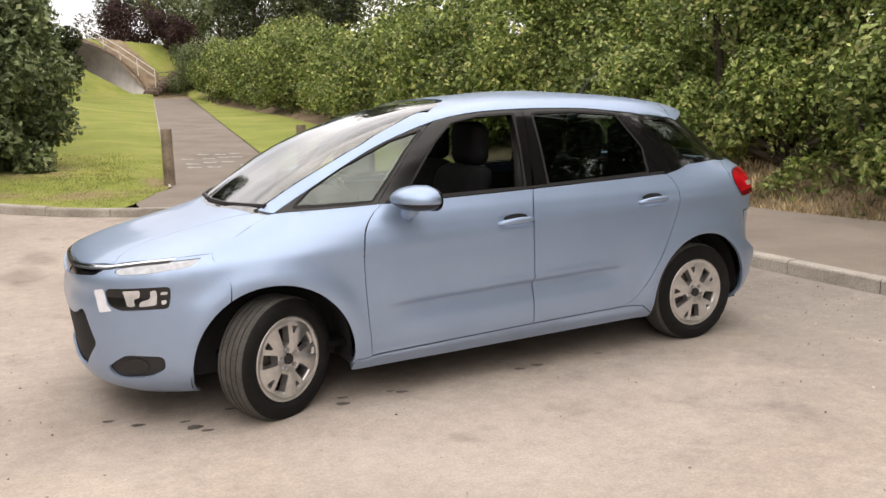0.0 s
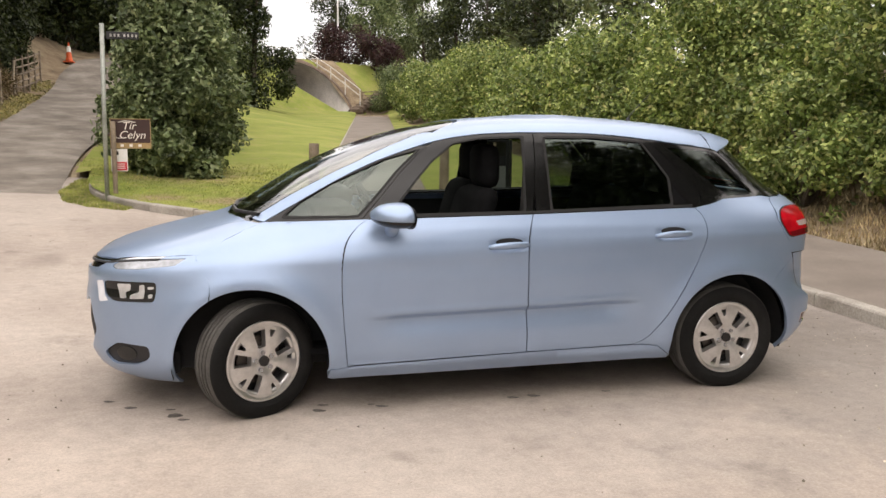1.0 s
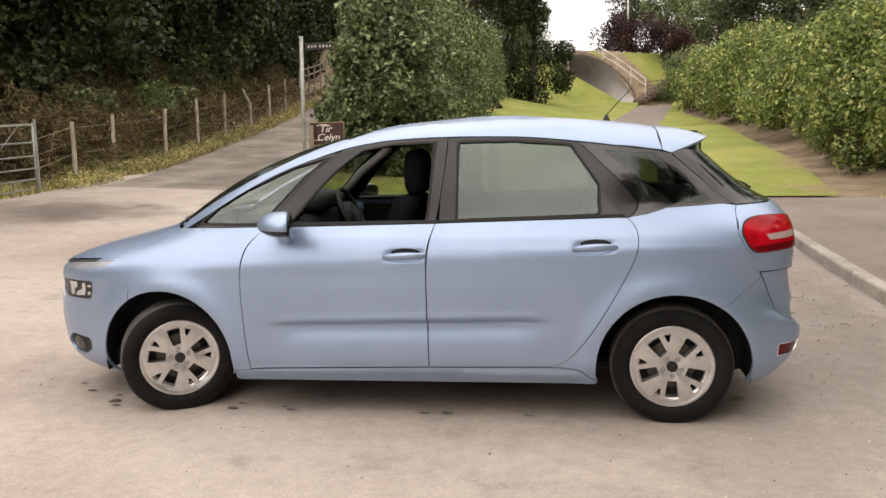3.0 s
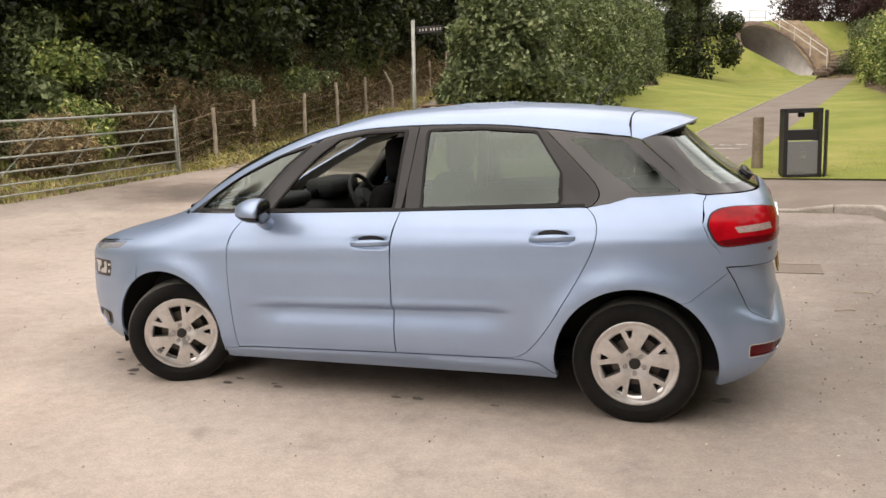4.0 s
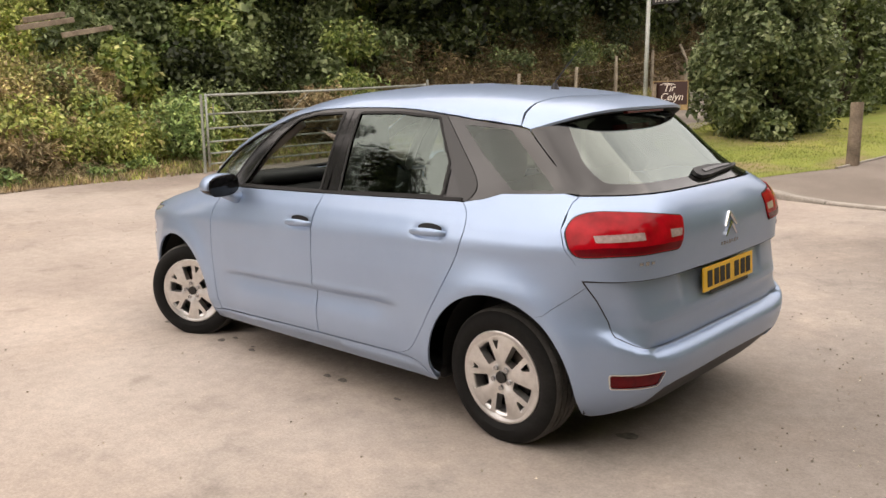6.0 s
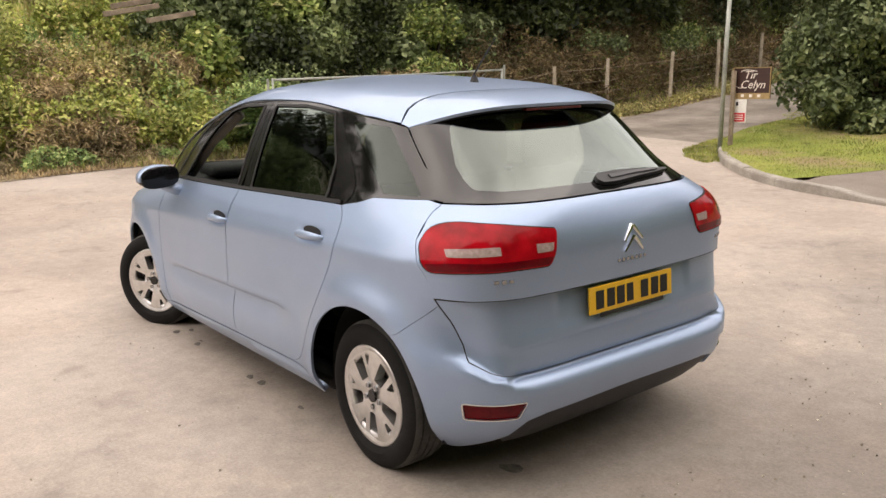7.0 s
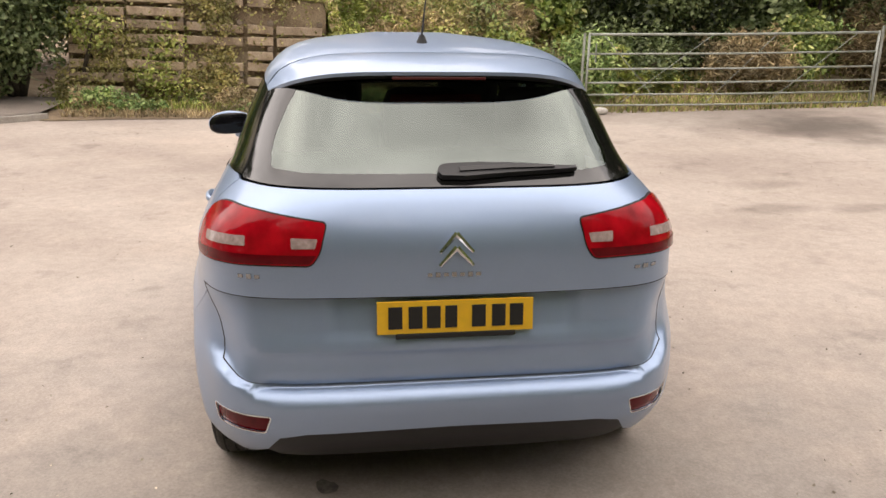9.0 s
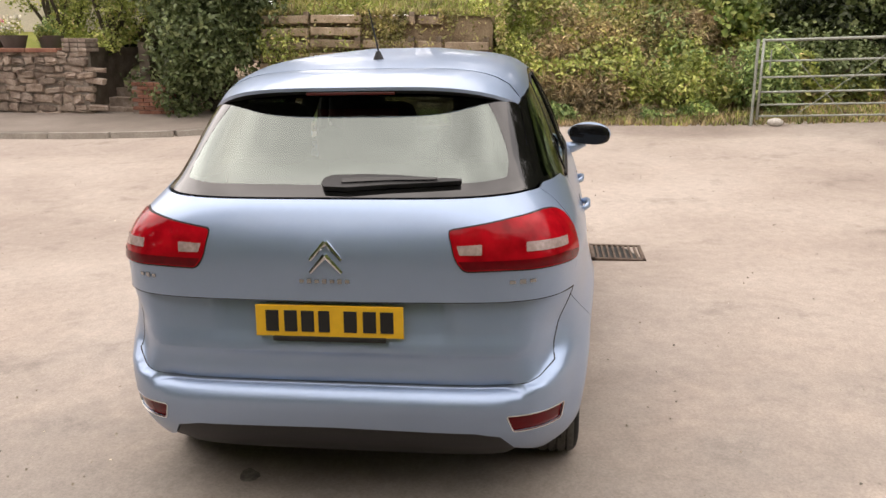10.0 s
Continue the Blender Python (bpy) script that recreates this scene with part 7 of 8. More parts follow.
for r in range(9):
    z = 0.34 + 0.222 * r
    x = -9.02 - 0.05 * r
    for y0, y1 in ((-1.22, -0.42), (-1.72, -1.28), (-2.75, -1.80), (-3.75, -2.80), (-4.7, -3.8)):
        key = round(y1 - y0, 2)
        if key not in board_me:
            bm = bmesh.new()
            box(bm, 0, 0, 0, 0.10, key, 0.145, 0.015)
            for v2 in bm.verts:
                v2.co.z += 0.012 * math.sin(v2.co.y * 5 + key * 9)
            me = bpy.data.meshes.new("board")
            bm.to_mesh(me)
            bm.free()
            me.materials.append(M_PALEWOOD)
            board_me[key] = me
        if rng.random() < 0.14:
            continue
        ob = new("board", board_me[key])
        ob.parent = crib
        ob.matrix_basis = pose(x + rng.uniform(-0.03, 0.03), (y0 + y1) / 2, z + rng.uniform(-0.02, 0.02), rng.uniform(-2.0, 2.0), 0, rng.uniform(-2.5, 2.5))
        if r % 2 == 0:
            bm = bmesh.new()
            box(bm, x - 0.2, y1 - 0.05, z + 0.1, 0.45, 0.10, 0.09, 0.01)
            part("header", bm, M_WOOD, crib)
bm = bmesh.new()
vv = [bm.verts.new(p) for p in ((-9.14, -4.75, 0.1), (-9.14, -0.36, 0.1), (-9.55, -0.36, 2.2), (-9.55, -4.75, 2.2), (-10.6, -4.75, 0.1), (-10.6, -0.36, 0.1), (-10.6, -0.36, 2.2), (-10.6, -4.75, 2.2))]
for q in ((0, 1, 2, 3), (1, 5, 6, 2), (4, 0, 3, 7), (3, 2, 6, 7), (5, 4, 7, 6)):
    bm.faces.new([vv[i] for i in q])
part("fill_behind", bm, M_SOIL, crib, "packed brown earth behind the boards")
def slope_top(x, y):
    k = np.maximum(smooth01(-0.5, 2.2, y), smooth01(-11.2, -9.7, x) * smooth01(-0.45, 0.05, y))
    return (2.22 + 0.33 * np.clip(-9.7 - x, 0, 6)) * (1 - k) + (land_z(x, y) - 0.1) * k


land_patch("lawn", [(-14, -4.8), (-9.45, -4.8), (-9.5, -0.4), (-9.6, 0.6), (-9.9, 2.4), (-14, 2.4)], M_GRASS, 0.0, 0.5, "rough grass above the timber wall", "grass", slope_top)
rng = np.random.default_rng(17)
n = 24000
c = np.stack([0.05 * rng.normal(0, 1, n), rng.uniform(-4.9, -0.45, n), rng.uniform(0.25, 2.3, n)], 1)
c[:, 0] += -8.97 - 0.225 * (c[:, 2] - 0.34)
mask = np.array([noise.noise(Vector((q[1] * 1.3, q[2] * 1.1, 0.5))) for q in c])
c = c[rng.random(n) < np.clip(0.42 + 1.9 * mask - 0.55 * smooth01(-1.9, -0.7, c[:, 1]), 0.05, 1)]
M_LEAF_IVY = leaf_mat("ivy_leaf", (0.19, 0.175, 0.065), (0.34, 0.32, 0.125), (0.50, 0.46, 0.21), (0.46, 0.34, 0.2))
ivy = tagged(new("ivy", leaf_mesh("ivy", c, np.tile([0.8, 0, 0.4], (len(c), 1)), 0.07, M_LEAF_IVY, rng)), "ivy hanging over the timber wall", "ivy", "", "stuff")
for i, (a, b) in enumerate((((-11.0, 2.2, 3.0), (-11.2, 3.3, 3.25)), ((-11.1, 2.4, 3.12), (-11.4, 3.2, 3.4)), ((-11.0, 3.0, 2.95), (-11.1, 4.0, 3.1)))):
    lg = thing("timber_offcut", a, "sawn timber offcut lying on the bank", "timber", "timber offcuts")
    d = Vector(b) - Vector(a)
    bm = bmesh.new()
    box(bm, 0, 0, 0, 0.12, d.length, 0.10, 0.01, Matrix.Translation(d / 2) @ Matrix.Rotation(math.atan2(d.y, d.x) - math.pi / 2, 4, "Z") @ Matrix.Rotation(0.2, 4, "X"))
    part("plank", bm, M_WOOD, lg)

# ---- stone wall, gateway, flower pots ----
WX = -8.75
wall = thing("stone_wall", Matrix(), "rubble stone garden wall with flat coping", "wall", "", "structure")
bm = bmesh.new()
box(bm, WX - 0.24, -10.6, 0.82, 0.36, 5.3, 1.36)
box(bm, WX - 0.24, -8.15, 0.95, 0.40, 0.42, 1.6)
part("core", bm, M_MORTAR, wall)
stone_meshes = []
rng = np.random.default_rng(31)
for kk in range(10):
    bm = bmesh.new()
    w, h = rng.uniform(0.12, 0.40), rng.uniform(0.09, 0.17)
    box(bm, 0, 0, 0, 0.10, w, h, 0.025)
    for v2 in bm.verts:
        v2.co += Vector(rng.normal(0, 0.014, 3))
    me = bpy.data.meshes.new("stone")
    bm.to_mesh(me)
    bm.free()
    me.materials.append(M_STONE)
    stone_meshes.append((w, h, me))
z = 0.22
while z < 1.50:
    y = -11.6 + rng.uniform(0, 0.2)
    hrow = rng.uniform(0.09, 0.18)
    while y < -7.95:
        w, h, me = stone_meshes[rng.integers(0, 10)]
        ob = new("stone", me)
        ob.parent = wall
        ob.matrix_basis = Matrix.Translation((WX - 0.05 + rng.uniform(-0.03, 0.03), y + w / 2, z + hrow / 2 + rng.uniform(-0.02, 0.02))) @ Matrix.Rotation(rng.uniform(-0.13, 0.13), 4, "X") @ Matrix.Rotation(rng.uniform(-0.08, 0.08), 4, "Z") @ Matrix.Diagonal((1, 1, hrow / h * rng.uniform(0.72, 1.08), 1))
        y += w + rng.uniform(0.015, 0.035)
    z += hrow + 0.018
for r in range(3):
    for i in range(3):
        bm = bmesh.new()
        box(bm, WX - 0.22, -8.30 + 0.165 * i, 1.56 + 0.085 * r, 0.46, 0.155, 0.075, 0.012)
        part("pier_stone", bm, M_STONE, wall)
for i in range(5):
    bm = bmesh.new()
    box(bm, WX - 0.20, -8.78 - 0.66 * i, 1.545, 0.50, 0.64, 0.075, 0.012)
    part("coping", bm, M_BRICK, wall)
brick_pier = thing("brick_pier", (WX - 0.15, -6.75, 0.30), "low red brick pier of the gateway under ivy", "wall", "", "structure")
me_b = None
for r in range(9):
    for i in range(3):
        if me_b is None:
            bm = bmesh.new()
            box(bm, 0, 0, 0, 0.22, 0.215, 0.065, 0.006)
            me_b = bpy.data.meshes.new("brick")
            bm.to_mesh(me_b)
            bm.free()
            me_b.materials.append(M_BRICK)
        ob = new("brick", me_b)
        ob.parent = brick_pier
        ob.matrix_basis = pose(0, -0.23 + 0.225 * i + (0.11 if r % 2 else 0), 0.04 + 0.075 * r)
bm = bmesh.new()
box(bm, -0.02, 0.02, 0.34, 0.19, 0.72, 0.68)
part("mortar", bm, M_MORTAR, brick_pier)
passage = thing("garden_steps", (WX - 0.3, -7.45, 0.30), "shaded stone steps rising through the gateway", "steps", "", "structure")
for i in range(5):
    bm = bmesh.new()
    box(bm, -0.25 - 0.32 * i, 0, 0.08 + 0.17 * i, 0.36, 0.95, 0.17 + 0.02, 0.015)
    part("step", bm, M_STONE, passage)
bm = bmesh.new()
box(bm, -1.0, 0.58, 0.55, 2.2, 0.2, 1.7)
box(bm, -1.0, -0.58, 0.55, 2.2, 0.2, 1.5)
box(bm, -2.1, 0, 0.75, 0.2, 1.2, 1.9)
part("side_wall", bm, M_DARKSTONE, passage)
land_patch("terrace", [(-20, -16), (WX - 0.4, -16), (WX - 0.4, -8.1), (WX - 2.0, -8.1), (WX - 2.2, -6.6), (-20, -6.0)], M_GRASS, 0.0, 0.8, "raised garden terrace behind the wall", "ground", lambda x, y: 1.50 + 0.10 * np.clip(WX - 0.4 - x, 0, 20))
M_TERRA = plain_mat("dark_plant_pot", (0.10, 0.085, 0.075), 0.7)


def pot_plant(x, y, z, colour, label, seed, r=0.19):
    top = thing("flower_pot", (x, y, z), label, "plant pot")
    bm = bmesh.new()
    bmesh.ops.create_cone(bm, cap_ends=True, segments=20, radius1=r * 0.72, radius2=r, depth=0.24, matrix=pose(0, 0, 0.12))
    part("pot", bm, M_TERRA, top)
    rng = np.random.default_rng(seed)
    cl = lumps(rng, 10, r * 0.9, r * 0.9, 0.24, 0.50, 0.07, 0.12)
    cpt, nm = crown_points(rng, cl, 60)
    ob = new("foliage", leaf_mesh("foliage", cpt, nm, 0.05, M_LEAF_BRAMBLE, rng))
    ob.parent = top
    cpt, nm = crown_points(rng, cl[:6], 40)
    ob = new("blossom", leaf_mesh("blossom", cpt + np.array([0, 0, 0.06]), nm, 0.05, colour, rng, aspect=0.9))
    ob.parent = top


M_PINK = leaf_mat("pink_petal", (0.5, 0.06, 0.2), (0.62, 0.12, 0.3), (0.75, 0.3, 0.45))
M_PETAL = leaf_mat("white_petal", (0.6, 0.58, 0.55), (0.7, 0.68, 0.64), (0.8, 0.78, 0.74))
pot_plant(WX - 0.40, -9.60, 1.58, M_PETAL, "wide dark bowl of white flowers on the wall", 51, 0.26)
pot_plant(WX - 0.55, -10.10, 1.58, M_PINK, "dark pot of bright pink flowers", 52, 0.24)
pot_plant(WX - 0.70, -9.02, 1.58, M_LEAF_FERN, "dark pot of green foliage", 53, 0.25)
for i, (x, y, h) in enumerate(((-10.6, -9.6, 1.6), (-10.2, -8.2, 1.5), (-11.4, -7.6, 2.2), (-12.4, -10.4, 2.4))):
    cl = lumps(np.random.default_rng(60 + i), 12, 0.7, 0.7, 0.1, h, 0.25, 0.4)
    shrub("garden_shrub", x, y, cl, 300, 0.08, M_LEAF_BRAMBLE, "yellow-green garden shrub on the terrace", "shrub", 960 + i, 1.6)
house = thing("house", (-16.5, -11.5, 1.5), "cream rendered cottage beyond the garden", "house")
bm = bmesh.new()
box(bm, 0, 0, 2.3, 6, 7.0, 4.6)
part("wall", bm, rough_mat("cream_render", (0.58, 0.52, 0.42), (0.66, 0.60, 0.50), (0.72, 0.66, 0.56), 1, 40, 0.9, 0.2, 0.005), house)
bm = bmesh.new()
vv = [bm.verts.new(p) for p in ((-3.3, -3.8, 4.6), (3.3, -3.8, 4.6), (3.3, 3.8, 4.6), (-3.3, 3.8, 4.6), (0, -3.8, 6.8), (0, 3.8, 6.8))]
for q in ((0, 1, 4), (1, 2, 5, 4), (2, 3, 5), (3, 0, 4, 5), (0, 3, 2, 1)):
    bm.faces.new([vv[i] for i in q])
part("roof", bm, rough_mat("slate", (0.07, 0.07, 0.075), (0.11, 0.11, 0.12), (0.15, 0.15, 0.16), 2, 20, 0.7, 0.4, 0.01), house)

# ---- drains, covers, spots and litter on the tarmac ----
drain = thing("drain_grate", Matrix.Translation((-0.52, 1.31, float(road_z(-0.52, 1.31)))), "rusty iron drain grate set in the tarmac", "drain")
bm = bmesh.new()
for dx, dy, sx, sy in ((-0.225, 0, 0.04, 0.42), (0.225, 0, 0.04, 0.42), (0, -0.195, 0.49, 0.03), (0, 0.195, 0.49, 0.03)):
    box(bm, dx, dy, 0.006, sx, sy, 0.02, 0.003)
M_IRON = rough_mat("rusty_iron", (0.10, 0.07, 0.055), (0.15, 0.11, 0.085), (0.2, 0.15, 0.12), 8, 60, 0.7, 0.4, 0.004, metal=0.4)
part("frame", bm, M_IRON, drain)
for i in range(8):
    bm = bmesh.new()
    box(bm, 0, -0.155 + 0.044 * i, 0.006, 0.42, 0.018, 0.016, 0.002)
    part("grate_bar", bm, M_IRON, drain)
# flat black sheet stands in for the darkness below the bars
bm = bmesh.new()
box(bm, 0, 0, 0.0, 0.42, 0.37, 0.008)
part("pit_shade", bm, M_INK, drain)
cover = thing("manhole_cover", Matrix.Translation((3.70, 3.24, float(road_z(3.70, 3.24)))) @ Matrix.Rotation(0.06, 4, "X"), "flat iron manhole cover with a dark rim", "manhole cover")
bm = bmesh.new()
box(bm, 0, 0, 0.003, 0.62, 0.34, 0.012, 0.002)
part("plate", bm, M_PAVE, cover)
for dx, dy, sx, sy in ((-0.315, 0, 0.015, 0.36), (0.315, 0, 0.015, 0.36), (0, -0.175, 0.64, 0.015), (0, 0.175, 0.64, 0.015)):
    bm = bmesh.new()
    box(bm, dx, dy, 0.004, sx, sy, 0.014)
    part("rim", bm, M_PAVE, cover)
M_OIL = rough_mat("oil_stain", (0.07, 0.06, 0.052), (0.12, 0.104, 0.09), (0.19, 0.168, 0.147), 20, 90, 0.6, 0.1, 0.002)
rng = np.random.default_rng(77)
for x, y, r in ((1.431, -0.784, 0.035), (1.561, -0.776, 0.04), (0.652, -0.785, 0.035), (0.60, -0.74, 0.02), (-0.469, -0.724, 0.05), (-0.42, -0.80, 0.03), (-0.50, -0.62, 0.025), (-0.72, -0.55, 0.035), (-0.85, -0.42, 0.03), (0.30, -0.79, 0.04), (0.33, -0.70, 0.03), (3.21, -0.41, 0.06), (2.02, -0.78, 0.025), (-0.25, -0.55, 0.03)):
    ang = np.linspace(0, math.tau, 12, endpoint=False)
    rr = r * 0.75 * (1 + 0.22 * np.sin(ang * 2 + r * 90) + 0.12 * np.sin(ang * 3 + r * 50))
    z = float(road_z(x, y)) + 0.004
    me = mesh_of("oil_spot", [(x, y, z), *[(x + q * math.cos(a) * 1.3, y + q * math.sin(a) * 0.8, z) for q, a in zip(rr, ang)]], [(0, i + 1, (i + 1) % 12 + 1) for i in range(12)], M_OIL)
    tagged(new("oil_spot", me), "dark oil drip on the tarmac", "stain", "oil drips", "structure")
for x, y, a, ln in ((4.05, 1.75, 20, 0.16), (4.25, 2.35, -15, 0.14), (4.75, 1.05, 70, 0.18), (4.9, 2.9, 40, 0.12), (4.4, 1.4, -50, 0.1), (3.9, -1.9, 10, 0.09)):
    tw = thing("twig", (x, y, float(road_z(x, y)) + 0.008), "small pale twig lying on the tarmac", "twig", "twigs on the tarmac")
    d = Vector((math.cos(radians(a)), math.sin(radians(a)), 0)) * ln / 2
    bm = bmesh.new()
    tube(bm, [-d, Vector((0.01, 0.01, 0.004)), d], 0.005, 5)
    part("stick", bm, plain_mat("pale_twig", (0.5, 0.42, 0.32), 0.9), tw)
rng = np.random.default_rng(90)
n = 2600
gx2 = np.concatenate([rng.uniform(-6, 4.8, n // 2), 4.85 - np.abs(rng.normal(0, 0.9, n - n // 2))])
gy2 = rng.uniform(-5.5, 6, n)
car_free = (np.abs(gy2) > 1.0) | (gx2 > 3.7) | (gx2 < -1.1)
gx2, gy2 = gx2[car_free], gy2[car_free]
n = len(gx2)
co = np.stack([gx2, gy2, road_z(gx2, gy2) + 0.003], 1)
tagged(new("grit", leaf_mesh("grit", co, np.tile([0, 0, 1.0], (n, 1)), 0.014, leaf_mat("grit", (0.16, 0.14, 0.12), (0.36, 0.32, 0.28), (0.52, 0.48, 0.43), None, 0.9), rng, 0.5, 0.4, 0.9)), "loose pale grit on the tarmac", "grit", "", "stuff")
st = thing("stone_lump", (-7.75, 4.3, float(road_z(-7.75, 4.3)) + 0.06), "pale stone lying by the gate", "stone")
bm = bmesh.new()
bmesh.ops.create_icosphere(bm, subdivisions=2, radius=0.10, matrix=Matrix.Diagonal((1, 1.3, 0.7, 1)))
part("lump", bm, M_CONC, st)

# ---- grass blades: lawn edges, verges ----
def blades(name, poly, count, size, height, label, seed, material=None, lift=0.0, fade=None):
    rng = np.random.default_rng(seed)
    p = np.asarray(poly, float)
    lo, hi = p.min(0), p.max(0)
    q = rng.uniform(lo, hi, (count * 4, 2))
    q = q[inside(p, q)]
    if fade:
        q = q[rng.random(len(q)) < smooth01(fade[1], fade[0], q[:, 1])]
    q = q[:count]
    z = height(q[:, 0], q[:, 1]) + lift
    n = len(q)
    a = rng.uniform(0, math.tau, n)
    h = size * rng.uniform(0.5, 1.4, n)
    w = 0.16 * h
    lean = rng.normal(0, 0.35, (n, 2)) * h[:, None]
    c0 = np.column_stack([q, z - 0.01])
    dx = np.column_stack([np.cos(a) * w, np.sin(a) * w, 0 * a])
    co = np.stack([c0 - dx, c0 + dx, c0 + np.column_stack([lean, h])], 1).reshape(-1, 3)
    me = mesh_of(name, co, np.arange(3 * n).reshape(-1, 3), material or M_BLADE)
    return tagged(new(name, me), label, "grass", "", "stuff")


lift_l = lambda x, y: land_z(x, y) + 0.12 * smooth01(0.3, 3.0, y - 7.6 + 0.3 * x) * smooth01(0.0, 1.2, path_x(y) - 1.1 - x) + 0.10
blades("grass", [p for p in lawn_left if p[1] < 17], 30000, 0.032, lift_l, "short mown grass beside the path", 1, fade=(9.5, 16.5))
blades("grass", [p for p in lawn_right if p[1] < 17], 9000, 0.03, lambda x, y: land_z(x, y) + 0.11, "short mown grass between path and hedge", 2, fade=(9.5, 16.5))
blades("grass", [(-8.9, -1), (-8.3, 1.5), (-7.9, 4.0), (-7.3, 9.3), (-7.3, 14), (-8.2, 20), (-9.5, 20), (-9.4, 9), (-9.3, 4), (-9.6, 0)], 12000, 0.12, lambda x, y: land_z(x, y) - 0.05, "ragged verge grass and weeds by the bank", 3, M_LEAF_BRAMBLE)
blades("dry_grass", [(-8.9, -1), (-8.3, 1.5), (-7.9, 4.0), (-7.3, 9.3), (-7.3, 14), (-8.2, 20), (-9.5, 20), (-9.4, 9), (-9.3, 4), (-9.6, 0)], 16000, 0.12, lambda x, y: land_z(x, y) - 0.05, "dry straw and dead leaves along the verge", 8, M_DEADLEAF)
blades("grass", [(-9.2, -4.9), (-8.3, -4.9), (-8.3, -0.6), (-9.2, -0.4)], 3000, 0.15, lambda x, y: land_z(x, y) - 0.05, "weeds along the foot of the timber wall", 4, M_LEAF_BRAMBLE)
blades("dry_grass", [(7.6, -8), (9.3, -8), (9.3, 9), (7.4, 9), (7.5, 3)], 12000, 0.11, lambda x, y: land_z(x, y) - 0.06, "dry leaf litter and straw on the bank foot", 5, M_DEADLEAF)

blades("grass", [(-13.5, -4.8), (-9.4, -4.8), (-9.42, -0.4), (-10.4, 1.2), (-13.5, 1.5)], 9000, 0.08, slope_top, "rough uncut grass above the timber wall", 9)
blades("dry_grass", [(-12.5, -4.8), (-9.4, -4.8), (-9.42, -0.4), (-10.4, 1.2), (-12.5, 1.5)], 2000, 0.10, slope_top, "dry stalks in the rough grass", 10, M_DEADLEAF)
blades("dry_grass", [(-9.0, -4.7), (-7.4, -4.4), (-7.6, -2.2), (-7.8, -1.0), (-8.3, 1.5), (-8.35, 3.8), (-9.3, 3.8), (-9.0, -0.3)], 7000, 0.09, road_z, "dead leaves and straw on the verge", 11, M_DEADLEAF)
bank_poly = [(-9.5, 0.6), (-9.3, 4.0), (-9.6, 9.5), (-10.5, 24), (-15, 24), (-17, 9), (-17, 0.8)]
blades("dry_grass", bank_poly, 26000, 0.20, lambda x, y: land_z(x, y) - 0.08, "tall straw-coloured grass on the bank", 12, M_STRAW)
blades("grass", bank_poly, 14000, 0.20, lambda x, y: land_z(x, y) - 0.08, "tall green grass on the bank", 13)
blades("dry_grass", [(-13.5, -4.8), (-9.4, -4.8), (-9.42, -0.4), (-10.4, 1.2), (-13.5, 1.5)], 2500, 0.12, slope_top, "straw-coloured grass above the timber wall", 14, M_STRAW)


def ground_cover(name, poly, count, size, top, height, material, label, seed, cut=0.0, aspect=0.55):
    """Low leafy cover in ragged drifts over the earth."""
    rng = np.random.default_rng(seed)
    p = np.asarray(poly, float)
    q = rng.uniform(p.min(0), p.max(0), (count * 4, 2))
    q = q[inside(p, q)]
    drift = np.array([noise.noise(Vector((a * 0.8, b * 0.8, seed))) + 0.5 * noise.noise(Vector((a * 2.3, b * 2.3, seed + 5))) for a, b in q])
    keep = drift > cut
    q, drift = q[keep][:count], drift[keep][:count]
    z = height(q[:, 0], q[:, 1]) + rng.uniform(0, 1, len(q)) ** 0.6 * top * np.clip(0.35 + 2.0 * (drift - cut), 0, 1.3)
    me = leaf_mesh(name, np.column_stack([q, z]), np.tile([0.35, 0, 0.9], (len(q), 1)), size, material, rng, 0.8, 0.25, aspect)
    return tagged(new(name, me), label, "undergrowth", "", "stuff")


near_bank = [(-9.3, 0.3), (-9.2, 4.0), (-9.5, 10), (-10.5, 24), (-15, 24), (-16, 9), (-16, 2.0), (-12, 1.0)]
on_bank = lambda x, y: land_z(x, y) - 0.05
ground_cover("shrub_cover", [p for p in near_bank if p[1] > 3.5] + [(-15.5, 4.6), (-9.2, 4.6)], 16000, 0.13, 0.8, on_bank, M_LEAF_MID, "dark green undergrowth below the trees", 38, -0.05)
ground_cover("bramble_cover", [(-9.3, 0.3), (-9.2, 6.5), (-14.5, 6.5), (-14.5, 2.0), (-12, 1.0)], 24000, 0.11, 0.75, on_bank, M_LEAF_BRAMBLE, "yellow-green brambles spreading over the bank", 31, 0.0)
ground_cover("fern_cover", near_bank, 21000, 0.13, 0.85, on_bank, M_LEAF_FERN, "green ferns and nettles on the bank", 32, 0.10, 0.35)
ground_cover("dry_cover", near_bank, 5000, 0.16, 0.6, on_bank, M_DEADLEAF, "dry brown stalks among the brambles", 33, 0.0, 0.14)
lane_bank = [(-7.9, 9.8), (-8.1, 22), (-8.2, 26), (-8.4, 29.5), (-11.1, 29.5), (-10.9, 26), (-11.2, 10)]
ground_cover("dry_cover", lane_bank, 30000, 0.17, 0.9, on_bank, M_BRACKEN, "brown bracken and dead stalks behind the fence", 41, -0.35, 0.16)
ground_cover("weed_cover", [(-6.9, 9.5), (-7.0, 14.7), (-7.25, 20.3), (-7.4, 24.2), (-7.7, 28), (-7.9, 33), (-8.6, 33), (-8.3, 26), (-8.1, 22), (-8.0, 9.5)], 11000, 0.07, 0.16, on_bank, M_LEAF_IVY, "leafy weeds and litter on the lane verge", 42, -0.4)
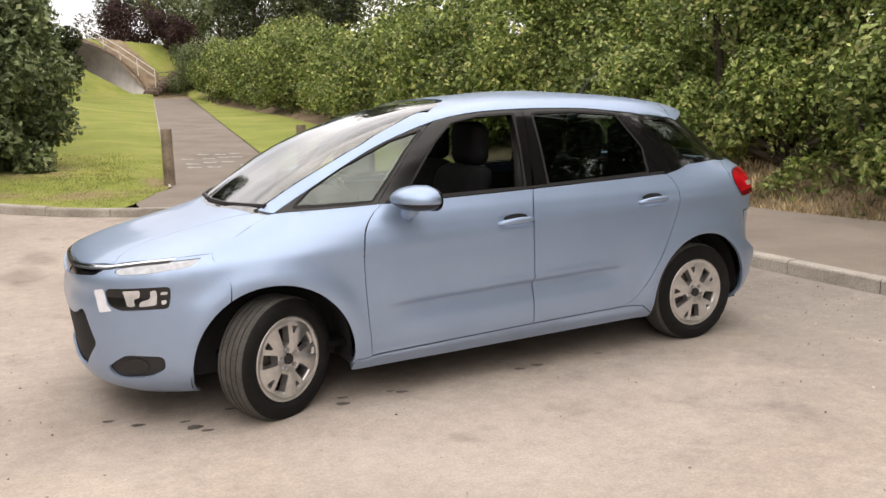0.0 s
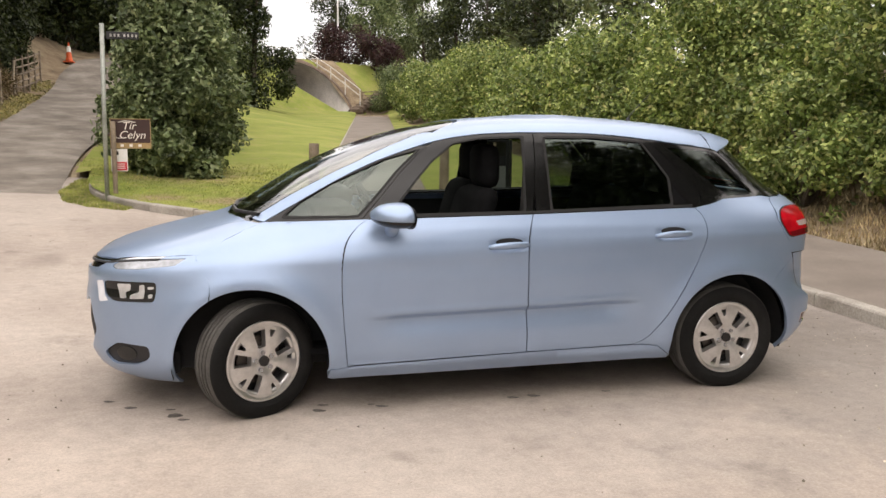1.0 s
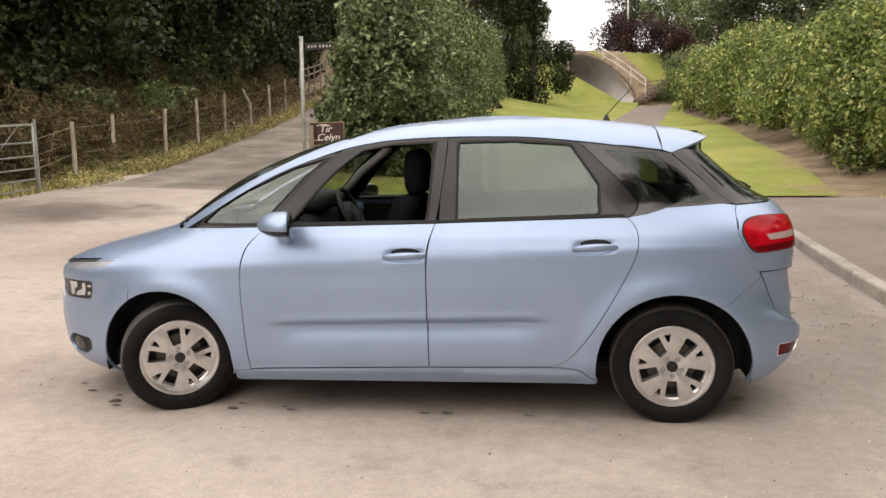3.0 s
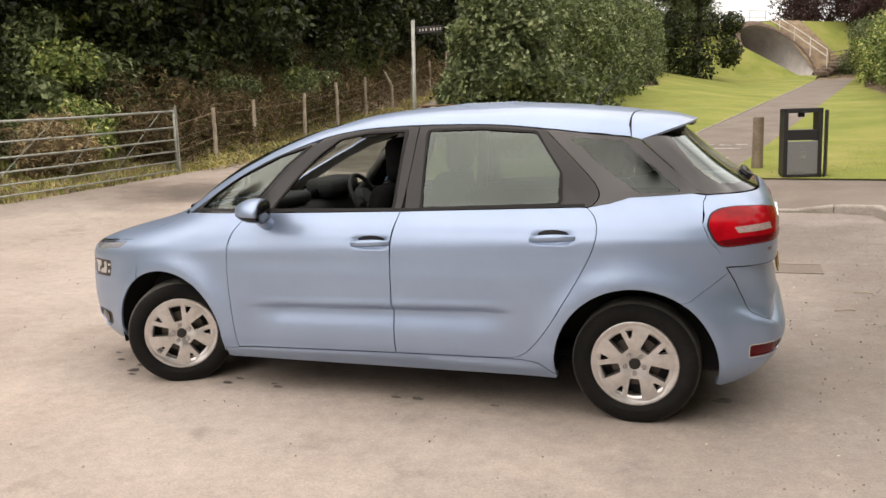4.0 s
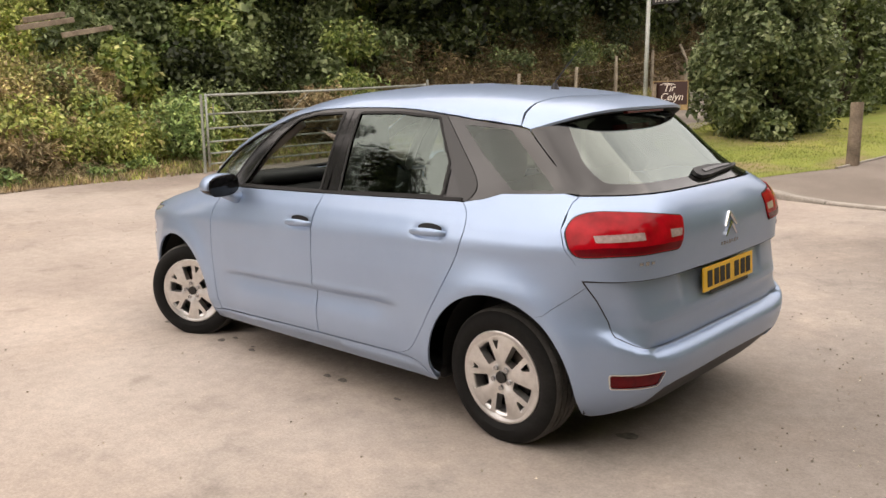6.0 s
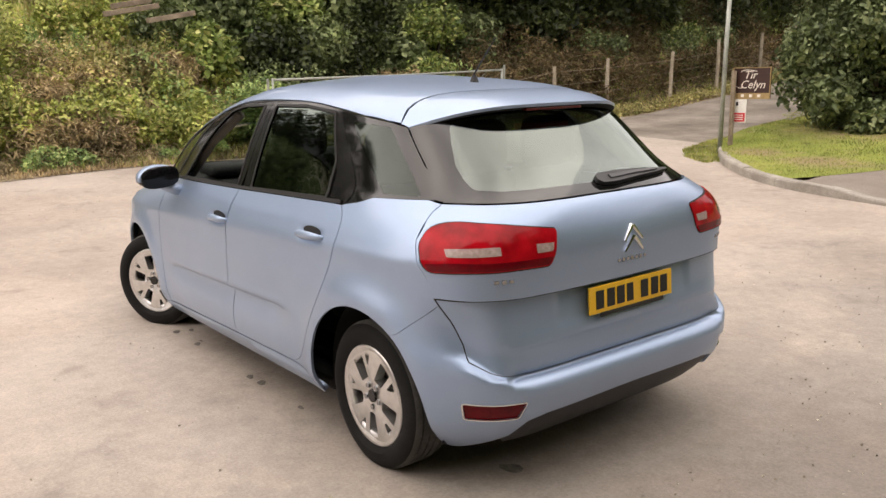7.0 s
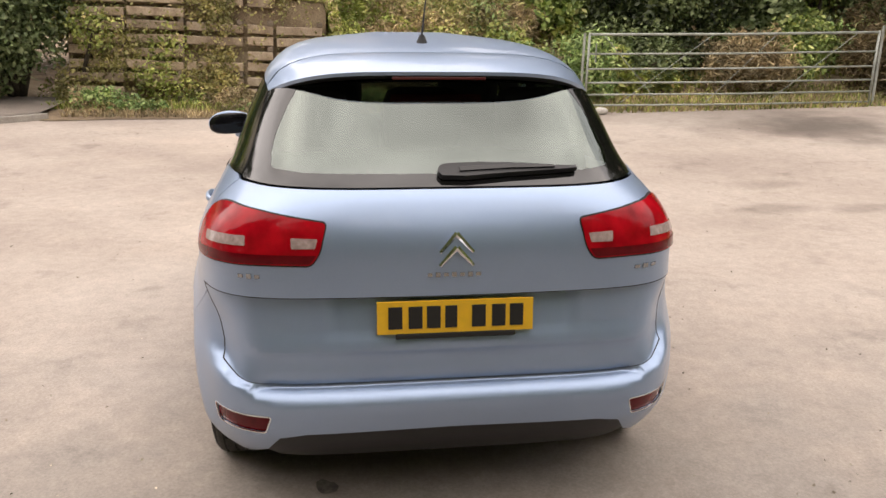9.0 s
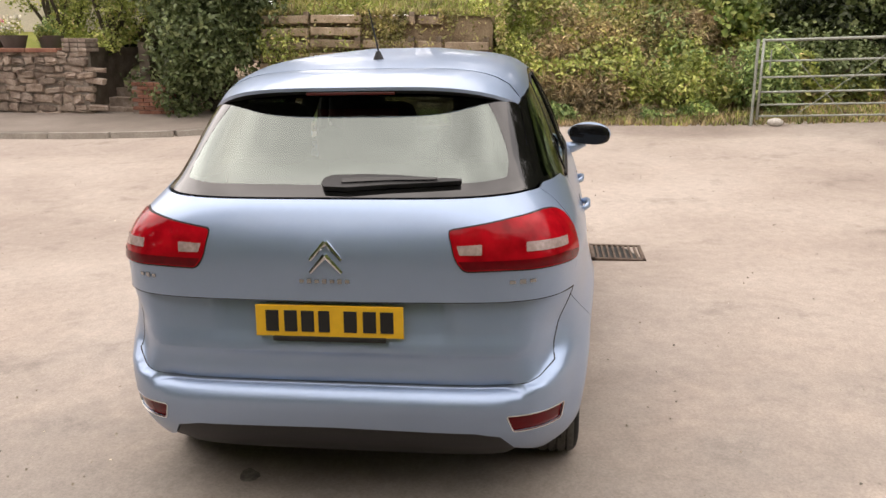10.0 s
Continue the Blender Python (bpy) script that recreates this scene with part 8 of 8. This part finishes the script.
verge_poly = [(-9.0, -4.7), (-8.0, -4.4), (-8.1, -2.2), (-8.2, -1.0), (-8.6, 1.5), (-8.5, 3.8), (-9.6, 3.8), (-9.2, -0.3)]
ground_cover("weed_cover", verge_poly, 5000, 0.075, 0.3, road_z, M_LEAF_FERN, "green weeds and ferns along the verge", 34, 0.05)
ground_cover("dry_cover", verge_poly, 4500, 0.09, 0.3, road_z, M_DEADLEAF, "dry brown weeds along the verge", 35, 0.0, 0.25)
above_poly = [(-13, -4.8), (-9.45, -4.8), (-9.5, -0.4), (-10.2, 1.6), (-13, 1.8)]
ground_cover("bramble_cover", above_poly, 3000, 0.09, 0.4, slope_top, M_LEAF_BRAMBLE, "bramble and ivy drifts above the timber wall", 36, 0.2)
by_wall = [(-9.2, -0.3), (-9.1, 3.6), (-11.5, 3.6), (-11.2, -0.2)]
ground_cover("bramble_cover", by_wall, 7000, 0.10, 0.75, lambda x, y: np.maximum(land_z(x, y), slope_top(x, y)) - 0.05, M_LEAF_BRAMBLE, "yellow-green brambles beside the timber wall", 43, -0.3)
ground_cover("dry_cover", by_wall, 4500, 0.11, 0.75, lambda x, y: np.maximum(land_z(x, y), slope_top(x, y)) - 0.05, M_DEADLEAF, "dry brown growth beside the timber wall", 39, -0.25, 0.3)
ground_cover("ivy_cover", by_wall, 5000, 0.08, 0.8, lambda x, y: np.maximum(land_z(x, y), slope_top(x, y)) - 0.05, M_LEAF_IVY, "olive ivy beside the timber wall", 40, -0.1)
ground_cover("hedge_cover", [(7.9, -8), (10, -8), (10, 9), (8.3, 9)], 6000, 0.10, 0.5, on_bank, M_LEAF_HEDGE, "low green growth at the foot of the hedge", 37, 0.12)
spill = [(-2.62, 10.3), (-2.3, 9.4), (-1.75, 8.75), (-1.95, 8.3), (-2.5, 8.6), (-3.0, 9.2), (-3.3, 10.4), (-3.35, 12.6), (-2.95, 12.6)]
blades("grass", spill, 9000, 0.05, road_z, "thin grass spilling past the kerb to the lane", 15)
blades("dry_grass", spill, 2500, 0.05, road_z, "dry straw in the thin grass by the kerb", 16, M_STRAW)
